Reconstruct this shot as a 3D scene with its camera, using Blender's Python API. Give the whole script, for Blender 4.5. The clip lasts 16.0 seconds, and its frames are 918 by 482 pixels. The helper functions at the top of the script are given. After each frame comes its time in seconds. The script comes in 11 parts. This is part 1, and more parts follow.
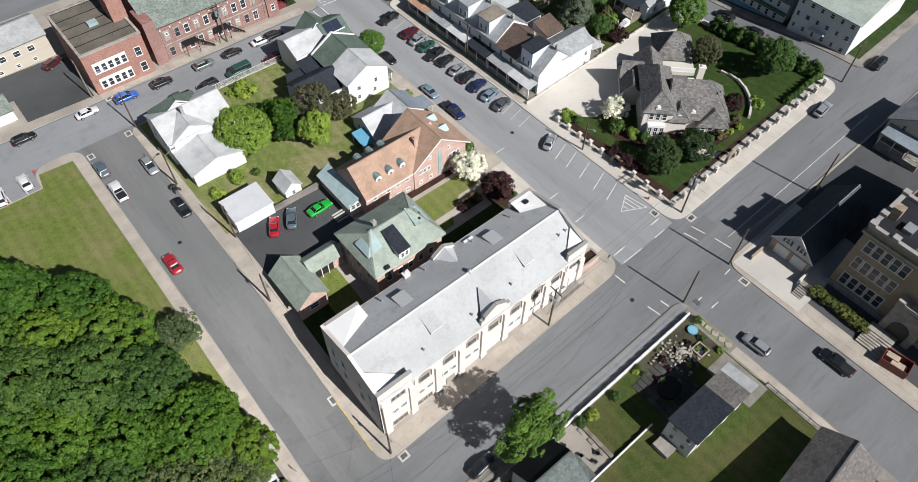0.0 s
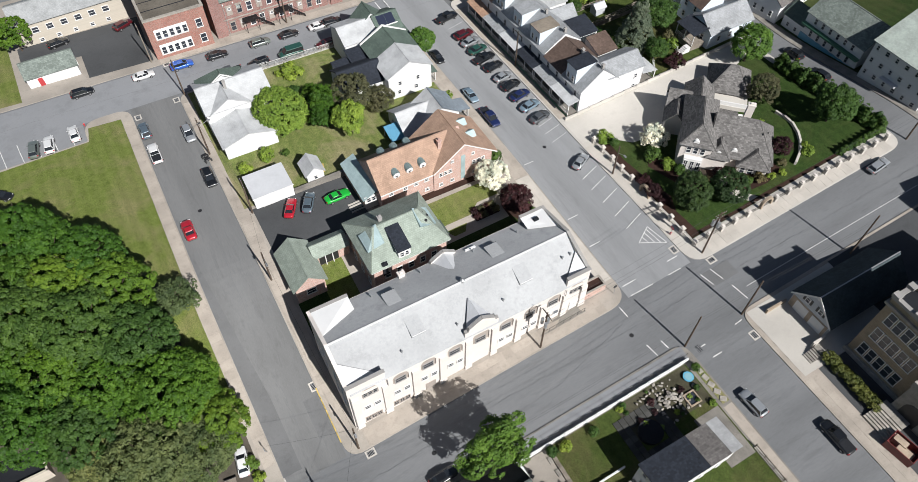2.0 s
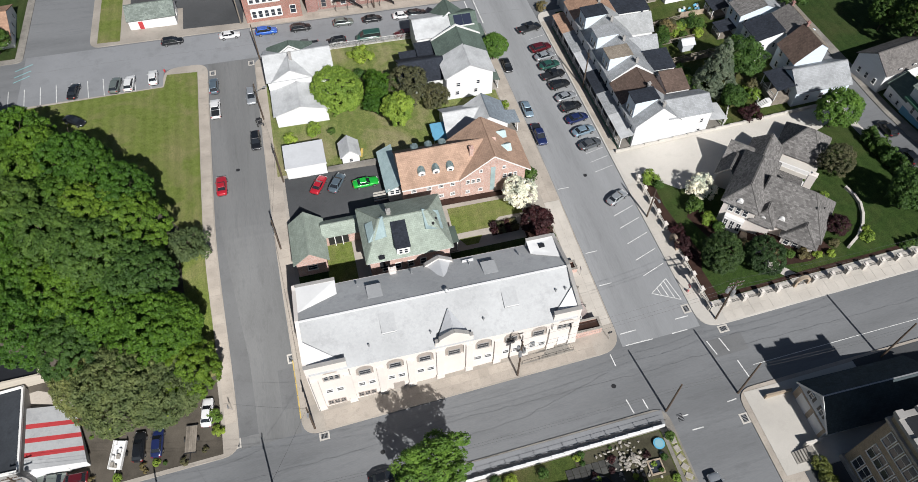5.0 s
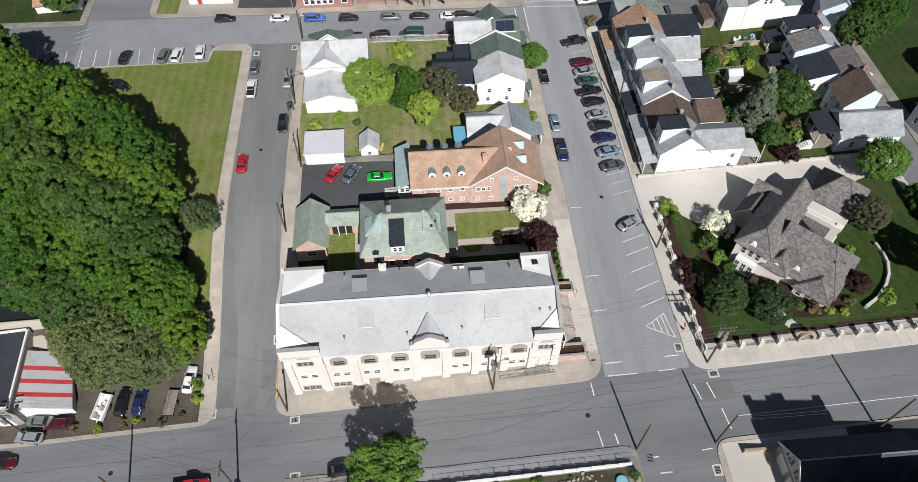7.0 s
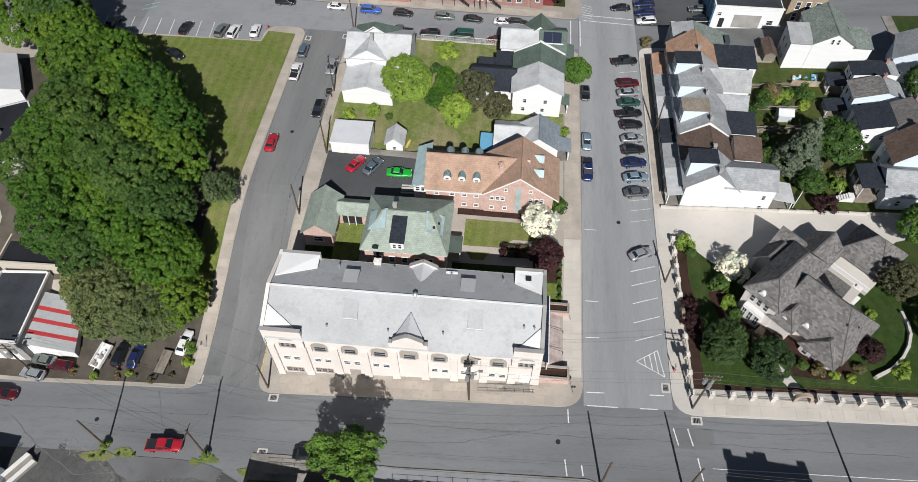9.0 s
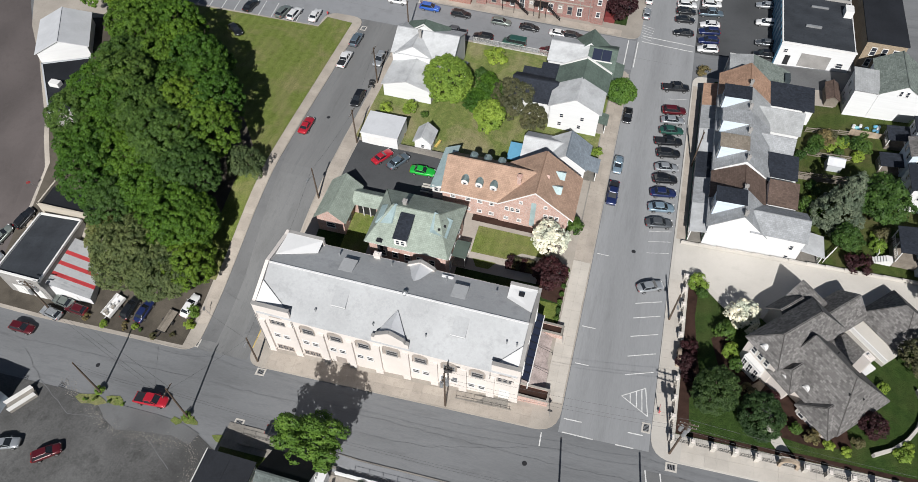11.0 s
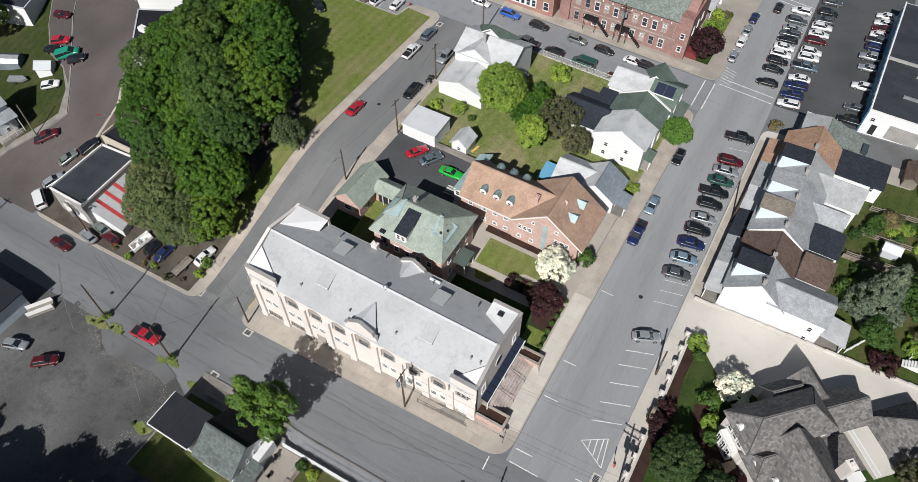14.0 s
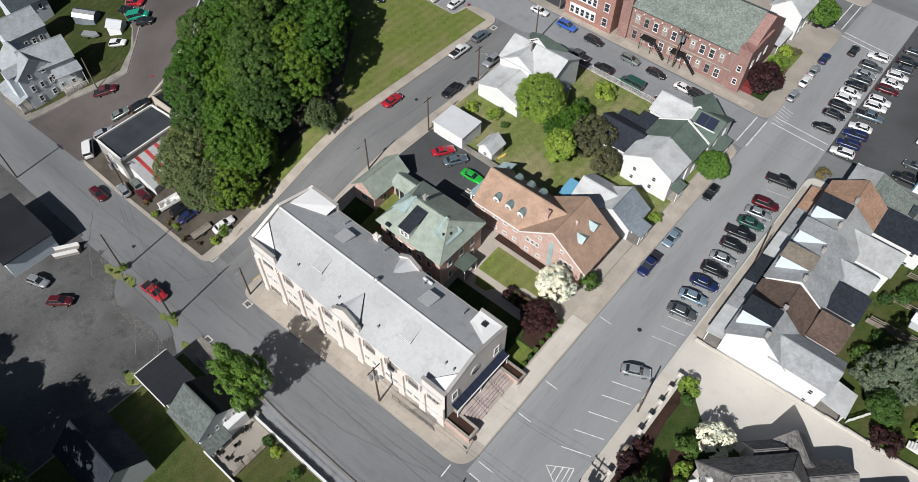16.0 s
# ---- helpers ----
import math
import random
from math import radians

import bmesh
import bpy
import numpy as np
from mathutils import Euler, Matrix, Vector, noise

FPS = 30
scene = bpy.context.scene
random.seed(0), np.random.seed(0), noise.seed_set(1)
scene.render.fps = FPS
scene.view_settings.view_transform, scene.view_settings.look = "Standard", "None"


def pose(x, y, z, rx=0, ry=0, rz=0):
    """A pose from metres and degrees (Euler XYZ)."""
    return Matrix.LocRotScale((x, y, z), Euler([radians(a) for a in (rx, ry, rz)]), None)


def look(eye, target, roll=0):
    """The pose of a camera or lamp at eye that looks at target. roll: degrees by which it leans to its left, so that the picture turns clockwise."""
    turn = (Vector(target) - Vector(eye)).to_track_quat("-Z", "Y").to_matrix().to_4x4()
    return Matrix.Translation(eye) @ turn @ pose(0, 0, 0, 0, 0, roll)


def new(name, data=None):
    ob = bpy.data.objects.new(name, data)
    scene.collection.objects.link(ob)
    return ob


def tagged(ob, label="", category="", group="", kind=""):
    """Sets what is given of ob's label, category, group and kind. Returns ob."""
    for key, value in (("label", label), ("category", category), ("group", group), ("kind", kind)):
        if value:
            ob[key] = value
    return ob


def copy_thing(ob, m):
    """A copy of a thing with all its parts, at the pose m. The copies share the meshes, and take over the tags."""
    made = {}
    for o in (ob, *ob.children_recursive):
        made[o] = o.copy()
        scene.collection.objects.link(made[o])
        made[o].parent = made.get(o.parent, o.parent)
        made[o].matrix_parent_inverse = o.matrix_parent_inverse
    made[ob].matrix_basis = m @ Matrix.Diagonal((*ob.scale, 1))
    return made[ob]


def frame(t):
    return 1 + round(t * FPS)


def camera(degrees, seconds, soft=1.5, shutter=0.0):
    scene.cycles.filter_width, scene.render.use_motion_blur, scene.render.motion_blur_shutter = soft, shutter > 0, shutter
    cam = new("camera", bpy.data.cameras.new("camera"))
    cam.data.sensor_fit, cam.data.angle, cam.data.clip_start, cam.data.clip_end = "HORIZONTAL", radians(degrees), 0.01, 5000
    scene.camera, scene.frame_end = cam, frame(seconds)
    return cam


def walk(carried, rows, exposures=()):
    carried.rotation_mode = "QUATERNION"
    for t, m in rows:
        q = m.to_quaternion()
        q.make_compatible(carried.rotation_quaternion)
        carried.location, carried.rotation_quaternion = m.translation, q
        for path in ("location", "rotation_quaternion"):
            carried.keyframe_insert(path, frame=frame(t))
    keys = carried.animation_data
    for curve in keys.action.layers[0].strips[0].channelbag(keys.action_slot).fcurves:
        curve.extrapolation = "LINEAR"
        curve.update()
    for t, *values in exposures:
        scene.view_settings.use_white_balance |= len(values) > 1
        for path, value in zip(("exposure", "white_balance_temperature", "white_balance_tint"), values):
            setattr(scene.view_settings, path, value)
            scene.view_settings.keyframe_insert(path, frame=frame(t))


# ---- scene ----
cam = camera(66.78, 16.0, soft=0.8)
PATH = [
    (0.0, -16.147, -34.660, 97.387, 36.513, -0.423, -39.865),
    (0.5, -13.708, -36.106, 97.360, 36.503, -0.382, -37.275),
    (1.0, -11.250, -37.364, 97.382, 36.469, -0.393, -34.827),
    (1.5, -8.710, -38.639, 97.370, 36.461, -0.349, -32.319),
    (2.0, -6.185, -39.749, 97.380, 36.441, -0.321, -29.415),
    (2.5, -3.607, -40.799, 97.367, 36.447, -0.312, -26.910),
    (3.0, -0.927, -41.692, 97.381, 36.414, -0.251, -24.565),
    (3.5, 1.686, -42.536, 97.371, 36.447, -0.232, -22.117),
    (4.0, 4.387, -43.282, 97.377, 36.440, -0.193, -19.692),
    (4.5, 7.050, -43.878, 97.380, 36.454, -0.169, -16.819),
    (5.0, 9.779, -44.421, 97.347, 36.492, -0.158, -14.052),
    (7.5, 23.512, -45.282, 97.288, 36.598, -0.061, -2.341),
    (8.0, 26.219, -45.104, 97.284, 36.628, -0.070, 0.129),
    (8.5, 28.991, -44.824, 97.272, 36.670, -0.060, 2.878),
    (9.0, 31.725, -44.443, 97.234, 36.722, -0.045, 5.396),
    (11.5, 44.656, -40.908, 97.057, 36.968, -0.068, 18.082),
    (12.0, 47.102, -39.867, 96.999, 37.023, -0.084, 20.371),
    (12.5, 49.461, -38.752, 96.942, 37.063, -0.110, 22.669),
    (13.0, 51.828, -37.527, 96.868, 37.119, -0.148, 25.248),
    (13.5, 54.139, -36.192, 96.792, 37.137, -0.185, 27.796),
    (14.0, 56.383, -34.766, 96.718, 37.178, -0.238, 30.303),
    (14.5, 58.533, -33.232, 96.644, 37.232, -0.280, 32.632),
    (15.0, 60.625, -31.596, 96.558, 37.256, -0.356, 35.108),
    (15.5, 62.625, -29.875, 96.449, 37.273, -0.444, 37.845),
    (16.0, 64.606, -28.124, 96.275, 37.323, -0.536, 40.513),
]
walk(cam, [(t, pose(*p)) for t, *p in PATH], [(0.0, 0.54), (5.0, 0.48), (8.0, 0.38), (12.0, 0.36), (16.0, 0.36)])

# ---- world, sun, exposure ----
SUN_EL, SUN_AZ = 40.5, 8.0      # the sun stands south, a little to the east
world = bpy.data.worlds.new("sky")
scene.world = world
world.use_nodes = True
wn = world.node_tree
sky = wn.nodes.new("ShaderNodeTexSky")
sky.sky_type, sky.sun_disc = "NISHITA", False
sky.sun_elevation, sky.sun_rotation = radians(SUN_EL), radians(180 - SUN_AZ)
wn.nodes["Background"].inputs["Strength"].default_value = 0.035
wn.links.new(sky.outputs["Color"], wn.nodes["Background"].inputs["Color"])
sun = new("sun", bpy.data.lights.new("sun", "SUN"))
sun.data.energy, sun.data.angle, sun.data.color = 5.0, radians(0.53), (0.99, 0.972, 0.945)
sun_dir = Vector((math.sin(radians(SUN_AZ)), -math.cos(radians(SUN_AZ)), math.tan(radians(SUN_EL))))
sun.matrix_world = look(sun_dir * 200, (0, 0, 0))


# ---- materials ----
def nodes_of(name):
    m = bpy.data.materials.new(name)
    m.use_nodes = True
    t = m.node_tree
    return m, t, t.nodes["Principled BSDF"]


def nd(t, kind, **sockets):
    n = t.nodes.new("ShaderNode" + kind)
    for k, v in sockets.items():
        n.inputs[k.replace("_", " ")].default_value = v
    return n


def ramp(t, src, stops):
    r = t.nodes.new("ShaderNodeValToRGB")
    e = r.color_ramp.elements
    while len(e) < len(stops):
        e.new(0.5)
    for el, (p, c) in zip(e, stops):
        el.position = p
        el.color = (*c, 1) if len(c) == 3 else c
    t.links.new(src, r.inputs["Fac"])
    return r.outputs["Color"]


def mixc(t, fac, a, b, mode="MIX"):
    m = t.nodes.new("ShaderNodeMix")
    m.data_type, m.blend_type = "RGBA", mode
    if isinstance(fac, (int, float)):
        m.inputs["Factor"].default_value = fac
    else:
        t.links.new(fac, m.inputs["Factor"])
    for sock, v in ((m.inputs["A"], a), (m.inputs["B"], b)):
        if isinstance(v, tuple):
            sock.default_value = (*v, 1)
        else:
            t.links.new(v, sock)
    return m.outputs["Result"]


def shade(c, k):
    return tuple(min(1, v * k) for v in c)


def surface(name, base, rough=0.8, big=0.25, small=8.0, amount=0.25, bump=0.15, metal=0.0, dark=None, stretch=None, each=0.0, stain=0.0, coord="Position"):
    """A weathered surface: broad patches, fine grain, relief; each: how much single pieces differ."""
    m, t, p = nodes_of(name)
    if coord == "Position":
        pos = t.nodes.new("ShaderNodeNewGeometry").outputs["Position"]
    else:
        pos = t.nodes.new("ShaderNodeTexCoord").outputs["Object"]
    if stretch:
        mp = nd(t, "Mapping", Scale=stretch)
        t.links.new(pos, mp.inputs["Vector"])
        pos = mp.outputs["Vector"]
    n1 = nd(t, "TexNoise", Scale=big, Detail=4.0, Roughness=0.6)
    n2 = nd(t, "TexNoise", Scale=small, Detail=3.0, Roughness=0.65)
    for n in (n1, n2):
        t.links.new(pos, n.inputs["Vector"])
    dark = dark or shade(base, 1 - amount)
    col = ramp(t, n1.outputs["Fac"], [(0.32, dark), (0.55, base), (0.75, shade(base, 1 + amount * 0.5))])
    fine = ramp(t, n2.outputs["Fac"], [(0.3, (1 - amount * 0.6,) * 3), (0.7, (1, 1, 1))])
    col = mixc(t, 1.0, col, fine, "MULTIPLY")
    if stain:
        n3 = nd(t, "TexNoise", Scale=big * 4, Detail=6.0, Roughness=0.7)
        t.links.new(pos, n3.inputs["Vector"])
        k = ramp(t, n3.outputs["Fac"], [(0.5, (1, 1, 1)), (0.68, (1 - stain,) * 3)])
        col = mixc(t, 1.0, col, k, "MULTIPLY")
    if each:
        r = t.nodes.new("ShaderNodeObjectInfo").outputs["Random"]
        col = mixc(t, 1.0, col, ramp(t, r, [(0.0, (1 - each,) * 3), (1.0, (1, 1, 1))]), "MULTIPLY")
    t.links.new(col, p.inputs["Base Color"])
    p.inputs["Roughness"].default_value, p.inputs["Metallic"].default_value = rough, metal
    p.inputs["Specular IOR Level"].default_value = 0.5 if rough < 0.58 else 0.2
    if bump:
        b = nd(t, "Bump", Strength=bump, Distance=0.05)
        t.links.new(n2.outputs["Fac"], b.inputs["Height"])
        t.links.new(b.outputs["Normal"], p.inputs["Normal"])
    return m


def plain(name, base, rough=0.5, metal=0.0, coat=0.0, spec=0.5):
    m, t, p = nodes_of(name)
    p.inputs["Base Color"].default_value = (*base, 1)
    p.inputs["Roughness"].default_value, p.inputs["Metallic"].default_value = rough, metal
    p.inputs["Coat Weight"].default_value = coat
    p.inputs["Specular IOR Level"].default_value = spec
    return m


def leafy(name, a, b, c):
    """Leaves: each clump a shade of its own, light shining through a little."""
    m, t, p = nodes_of(name)
    r = t.nodes.new("ShaderNodeNewGeometry")
    o = t.nodes.new("ShaderNodeObjectInfo").outputs["Random"]
    n = nd(t, "TexNoise", Scale=0.55, Detail=3.0)
    t.links.new(r.outputs["Position"], n.inputs["Vector"])
    a, c = [tuple(0.5 * (u + v) for u, v in zip(q, b)) for q in (a, c)]
    col = ramp(t, r.outputs["Random Per Island"], [(0.0, a), (0.55, b), (1.0, c)])
    col = mixc(t, 1.0, col, ramp(t, n.outputs["Fac"], [(0.35, (0.62, 0.68, 0.62)), (0.65, (1.16, 1.1, 0.98))]), "MULTIPLY")
    col = mixc(t, 1.0, col, ramp(t, o, [(0.0, (0.6, 0.72, 0.75)), (0.5, (0.92, 0.95, 0.9)), (1.0, (1.22, 1.12, 1.0))]), "MULTIPLY")
    t.links.new(col, p.inputs["Base Color"])
    p.inputs["Roughness"].default_value = 0.6
    p.inputs["Specular IOR Level"].default_value = 0.25
    tr = t.nodes.new("ShaderNodeBsdfTranslucent")
    t.links.new(col, tr.inputs["Color"])
    mx = t.nodes.new("ShaderNodeMixShader")
    mx.inputs["Fac"].default_value = 0.14
    t.links.new(p.outputs["BSDF"], mx.inputs[1])
    t.links.new(tr.outputs["BSDF"], mx.inputs[2])
    t.links.new(mx.outputs["Shader"], t.nodes["Material Output"].inputs["Surface"])
    return m


def shingles(name, base, amount=0.3, course=0.3, tilew=0.35, mortar=0.72):
    """Roof shingles in courses, laid out on the roof's own UV in metres."""
    m, t, p = nodes_of(name)
    uv = t.nodes.new("ShaderNodeUVMap").outputs["UV"]
    br = nd(t, "TexBrick", Scale=1.0, Mortar_Size=0.018, Mortar_Smooth=0.3, Bias=0.0, Brick_Width=tilew, Row_Height=course)
    br.inputs["Color1"].default_value = (*shade(base, 1 - amount), 1)
    br.inputs["Color2"].default_value = (*shade(base, 1 + amount * 0.5), 1)
    br.inputs["Mortar"].default_value = (*shade(base, mortar), 1)
    t.links.new(uv, br.inputs["Vector"])
    pos = t.nodes.new("ShaderNodeNewGeometry").outputs["Position"]
    n1 = nd(t, "TexNoise", Scale=0.4, Detail=5.0, Roughness=0.65)
    t.links.new(pos, n1.inputs["Vector"])
    k = ramp(t, n1.outputs["Fac"], [(0.3, (0.72,) * 3), (0.6, (1, 1, 1))])
    col = mixc(t, 1.0, br.outputs["Color"], k, "MULTIPLY")
    t.links.new(col, p.inputs["Base Color"])
    p.inputs["Roughness"].default_value = 0.85
    p.inputs["Specular IOR Level"].default_value = 0.2
    b = nd(t, "Bump", Strength=0.4, Distance=0.03)
    t.links.new(br.outputs["Fac"], b.inputs["Height"])
    b.invert = True
    t.links.new(b.outputs["Normal"], p.inputs["Normal"])
    return m


def brickwork(name, base, mortar=(0.42, 0.38, 0.35), amount=0.3):
    m, t, p = nodes_of(name)
    g = t.nodes.new("ShaderNodeTexCoord").outputs["Object"]
    sep = t.nodes.new("ShaderNodeSeparateXYZ")
    t.links.new(g, sep.inputs["Vector"])
    ad = t.nodes.new("ShaderNodeMath")
    t.links.new(sep.outputs["X"], ad.inputs[0])
    t.links.new(sep.outputs["Y"], ad.inputs[1])
    cb = t.nodes.new("ShaderNodeCombineXYZ")
    t.links.new(ad.outputs[0], cb.inputs["X"])
    t.links.new(sep.outputs["Z"], cb.inputs["Y"])
    br = nd(t, "TexBrick", Scale=1.0, Mortar_Size=0.01, Brick_Width=0.21, Row_Height=0.075)
    br.inputs["Color1"].default_value = (*shade(base, 1 - amount), 1)
    br.inputs["Color2"].default_value = (*shade(base, 1 + amount), 1)
    br.inputs["Mortar"].default_value = (*mortar, 1)
    t.links.new(cb.outputs["Vector"], br.inputs["Vector"])
    n1 = nd(t, "TexNoise", Scale=0.5, Detail=5.0, Roughness=0.7)
    t.links.new(g, n1.inputs["Vector"])
    k = ramp(t, n1.outputs["Fac"], [(0.3, (0.75,) * 3), (0.65, (1, 1, 1))])
    t.links.new(mixc(t, 1.0, br.outputs["Color"], k, "MULTIPLY"), p.inputs["Base Color"])
    p.inputs["Roughness"].default_value = 0.85
    p.inputs["Specular IOR Level"].default_value = 0.25
    return m


def turf(name, a, b, worn):
    """Mown grass: tufts, broad dry patches and faint mowing bands."""
    m, t, p = nodes_of(name)
    pos = t.nodes.new("ShaderNodeNewGeometry").outputs["Position"]
    n1 = nd(t, "TexNoise", Scale=0.11, Detail=5.0, Roughness=0.65, Distortion=0.6)
    n2 = nd(t, "TexNoise", Scale=1.1, Detail=5.0, Roughness=0.75)
    n3 = nd(t, "TexNoise", Scale=7.0, Detail=3.0, Roughness=0.7)
    w = nd(t, "TexWave", Scale=0.16, Distortion=1.2, Detail=2.0)
    for n in (n1, n2, n3, w):
        t.links.new(pos, n.inputs["Vector"])
    col = ramp(t, n2.outputs["Fac"], [(0.36, a), (0.62, b)])
    col = mixc(t, ramp(t, n1.outputs["Fac"], [(0.46, (0, 0, 0)), (0.64, (0.8, 0.8, 0.8))]), col, worn)
    col = mixc(t, 1.0, col, ramp(t, n3.outputs["Fac"], [(0.34, (0.55, 0.58, 0.5)), (0.62, (1.12, 1.1, 1.08))]), "MULTIPLY")
    col = mixc(t, 0.5, col, ramp(t, w.outputs["Fac"], [(0.3, (0.84, 0.86, 0.82)), (0.7, (1.06, 1.06, 1.04))]), "MULTIPLY")
    t.links.new(col, p.inputs["Base Color"])
    p.inputs["Roughness"].default_value = 0.95
    p.inputs["Specular IOR Level"].default_value = 0.15
    bp = nd(t, "Bump", Strength=0.8, Distance=0.12)
    t.links.new(n3.outputs["Fac"], bp.inputs["Height"])
    t.links.new(bp.outputs["Normal"], p.inputs["Normal"])
    return m


ASPHALT = surface("asphalt", (0.168, 0.173, 0.18), 0.85, 0.22, 10, 0.2, 0.2, stain=0.2, stretch=(0.12, 1, 1))
ASPHALT_PALE = surface("asphalt_pale", (0.25, 0.256, 0.264), 0.85, 0.25, 9, 0.16, 0.2, stain=0.16, stretch=(1, 0.1, 1))
ASPHALT_MID = surface("asphalt_mid", (0.222, 0.229, 0.241), 0.85, 0.08, 12, 0.18, 0.25, stain=0.18)
ASPHALT_SIDE = surface("asphalt_side", (0.172, 0.174, 0.175), 0.85, 0.25, 10, 0.18, 0.2, stain=0.18, stretch=(1, 0.1, 1))
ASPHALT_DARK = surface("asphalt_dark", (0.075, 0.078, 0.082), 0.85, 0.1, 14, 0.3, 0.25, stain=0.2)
ASPHALT_PATCH = surface("asphalt_patch", (0.135, 0.137, 0.14), 0.85, 0.15, 14, 0.25, 0.25, stain=0.2)
ASPHALT_STRIP = surface("asphalt_strip", (0.15, 0.152, 0.155), 0.85, 0.15, 14, 0.2, 0.25, stain=0.2)
ASPHALT_RED = surface("asphalt_red", (0.097, 0.084, 0.082), 0.85, 0.07, 12, 0.3, 0.25, stain=0.2)
GRAVEL = surface("gravel_lot", (0.125, 0.125, 0.124), 0.9, 0.07, 4, 0.5, 0.4, stain=0.45)
SEAL = plain("crack_seal", (0.125, 0.128, 0.134), 0.8)
CONCRETE = surface("concrete", (0.40, 0.362, 0.318), 0.85, 0.2, 9, 0.2, 0.1, stain=0.18, each=0.25)
CONCRETE_PALE = surface("concrete_pale", (0.51, 0.483, 0.443), 0.85, 0.12, 9, 0.14, 0.1, stain=0.1, each=0.12)
CONCRETE_PAVE = surface("paving_concrete", (0.405, 0.36, 0.312), 0.85, 0.3, 8, 0.2, 0.1, stain=0.22, each=0.1)
CONCRETE_SLAB = surface("pale_paving_concrete", (0.49, 0.455, 0.41), 0.85, 0.3, 8, 0.14, 0.1, stain=0.12, each=0.07)
CONCRETE_OLD = surface("concrete_old", (0.30, 0.28, 0.252), 0.9, 0.4, 7, 0.35, 0.2, stain=0.35, each=0.3)
PAINT = surface("road_paint", (0.68, 0.68, 0.67), 0.7, 1.5, 12, 0.3, 0.0, stain=0.35)
TAR_ROOF = surface("tarred_roof", (0.135, 0.12, 0.10), 0.9, 0.25, 3, 0.35, 0.15, stain=0.3)
PAINT_BLUE = surface("road_paint_blue", (0.22, 0.45, 0.48), 0.7, 1.5, 12, 0.3, 0.0)
KERB_YELLOW = surface("kerb_yellow", (0.55, 0.4, 0.12), 0.7, 1.0, 8, 0.35, 0.0)
GRASS = turf("grass_base", (0.108, 0.144, 0.031), (0.155, 0.187, 0.053), (0.205, 0.19, 0.093))
GRASS_GARDEN = turf("grass_garden", (0.115, 0.155, 0.042), (0.185, 0.21, 0.075), (0.29, 0.25, 0.155))
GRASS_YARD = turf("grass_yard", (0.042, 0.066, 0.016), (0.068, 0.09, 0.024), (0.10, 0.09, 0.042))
GRASS_VILLA = turf("grass_villa", (0.026, 0.052, 0.012), (0.04, 0.072, 0.017), (0.06, 0.075, 0.025))
GRASS_WEST = turf("grass_west", (0.026, 0.040, 0.010), (0.043, 0.056, 0.016), (0.07, 0.066, 0.032))
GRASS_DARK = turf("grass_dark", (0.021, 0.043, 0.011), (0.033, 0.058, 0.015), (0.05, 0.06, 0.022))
DIRT = surface("dirt", (0.085, 0.074, 0.06), 0.95, 0.3, 6, 0.35, 0.4)
# paver colour darkened to stand for the house's shade on the patio
SHADED_PAVER = surface("shaded_paver", (0.085, 0.085, 0.08), 0.85, 0.5, 6, 0.35, 0.2, stain=0.3, each=0.4)
PAVER_PINK = surface("weathered_pink_paver", (0.43, 0.36, 0.34), 0.85, 0.7, 5, 0.35, 0.15, stain=0.5)
GARDEN_SOIL = surface("garden_soil", (0.075, 0.07, 0.045), 0.95, 0.5, 5, 0.45, 0.5, stain=0.3)
MULCH = surface("mulch", (0.045, 0.024, 0.018), 0.95, 0.8, 14, 0.4, 0.6)
STUCCO = surface("white_stucco", (0.61, 0.565, 0.53), 0.85, 0.25, 12, 0.08, 0.1, stain=0.06)
STUCCO_GREY = surface("grey_stucco", (0.30, 0.29, 0.28), 0.85, 0.4, 12, 0.2, 0.1, stain=0.15)
TRIM = surface("white_trim", (0.63, 0.625, 0.615), 0.6, 0.6, 8, 0.06, 0.0)
SILVER = surface("silver_roof", (0.375, 0.383, 0.392), 0.62, 0.12, 2.5, 0.16, 0.06, stain=0.2)
SILVER_PALE = surface("silver_roof_pale", (0.47, 0.48, 0.5), 0.55, 0.3, 2.5, 0.1, 0.05)
MEMBRANE = surface("white_membrane", (0.62, 0.62, 0.62), 0.6, 0.5, 6, 0.05, 0.03)
STORE_ROOF = surface("dark_grey_roof", (0.04, 0.045, 0.053), 0.75, 0.3, 3, 0.3, 0.1, stain=0.3)
RUBBER = surface("black_roof", (0.018, 0.02, 0.025), 0.8, 0.15, 3, 0.35, 0.1, stain=0.25)
LOUVRE = surface("tan_panel", (0.33, 0.29, 0.26), 0.7, 0.8, 10, 0.15, 0.0)
BRICK_PINK = brickwork("pink_brick", (0.46, 0.285, 0.24), (0.5, 0.44, 0.4), 0.2)
BRICK_RED = brickwork("red_brick", (0.32, 0.14, 0.115), (0.3, 0.24, 0.2), 0.25)
BRICK_DARK = brickwork("dark_red_brick", (0.27, 0.135, 0.12), (0.27, 0.22, 0.2), 0.25)
BRICK_TAN = brickwork("tan_brick", (0.30, 0.23, 0.16), (0.3, 0.26, 0.2), 0.25)
SHINGLE_TAN = shingles("tan_shingles", (0.37, 0.25, 0.185), 0.12)
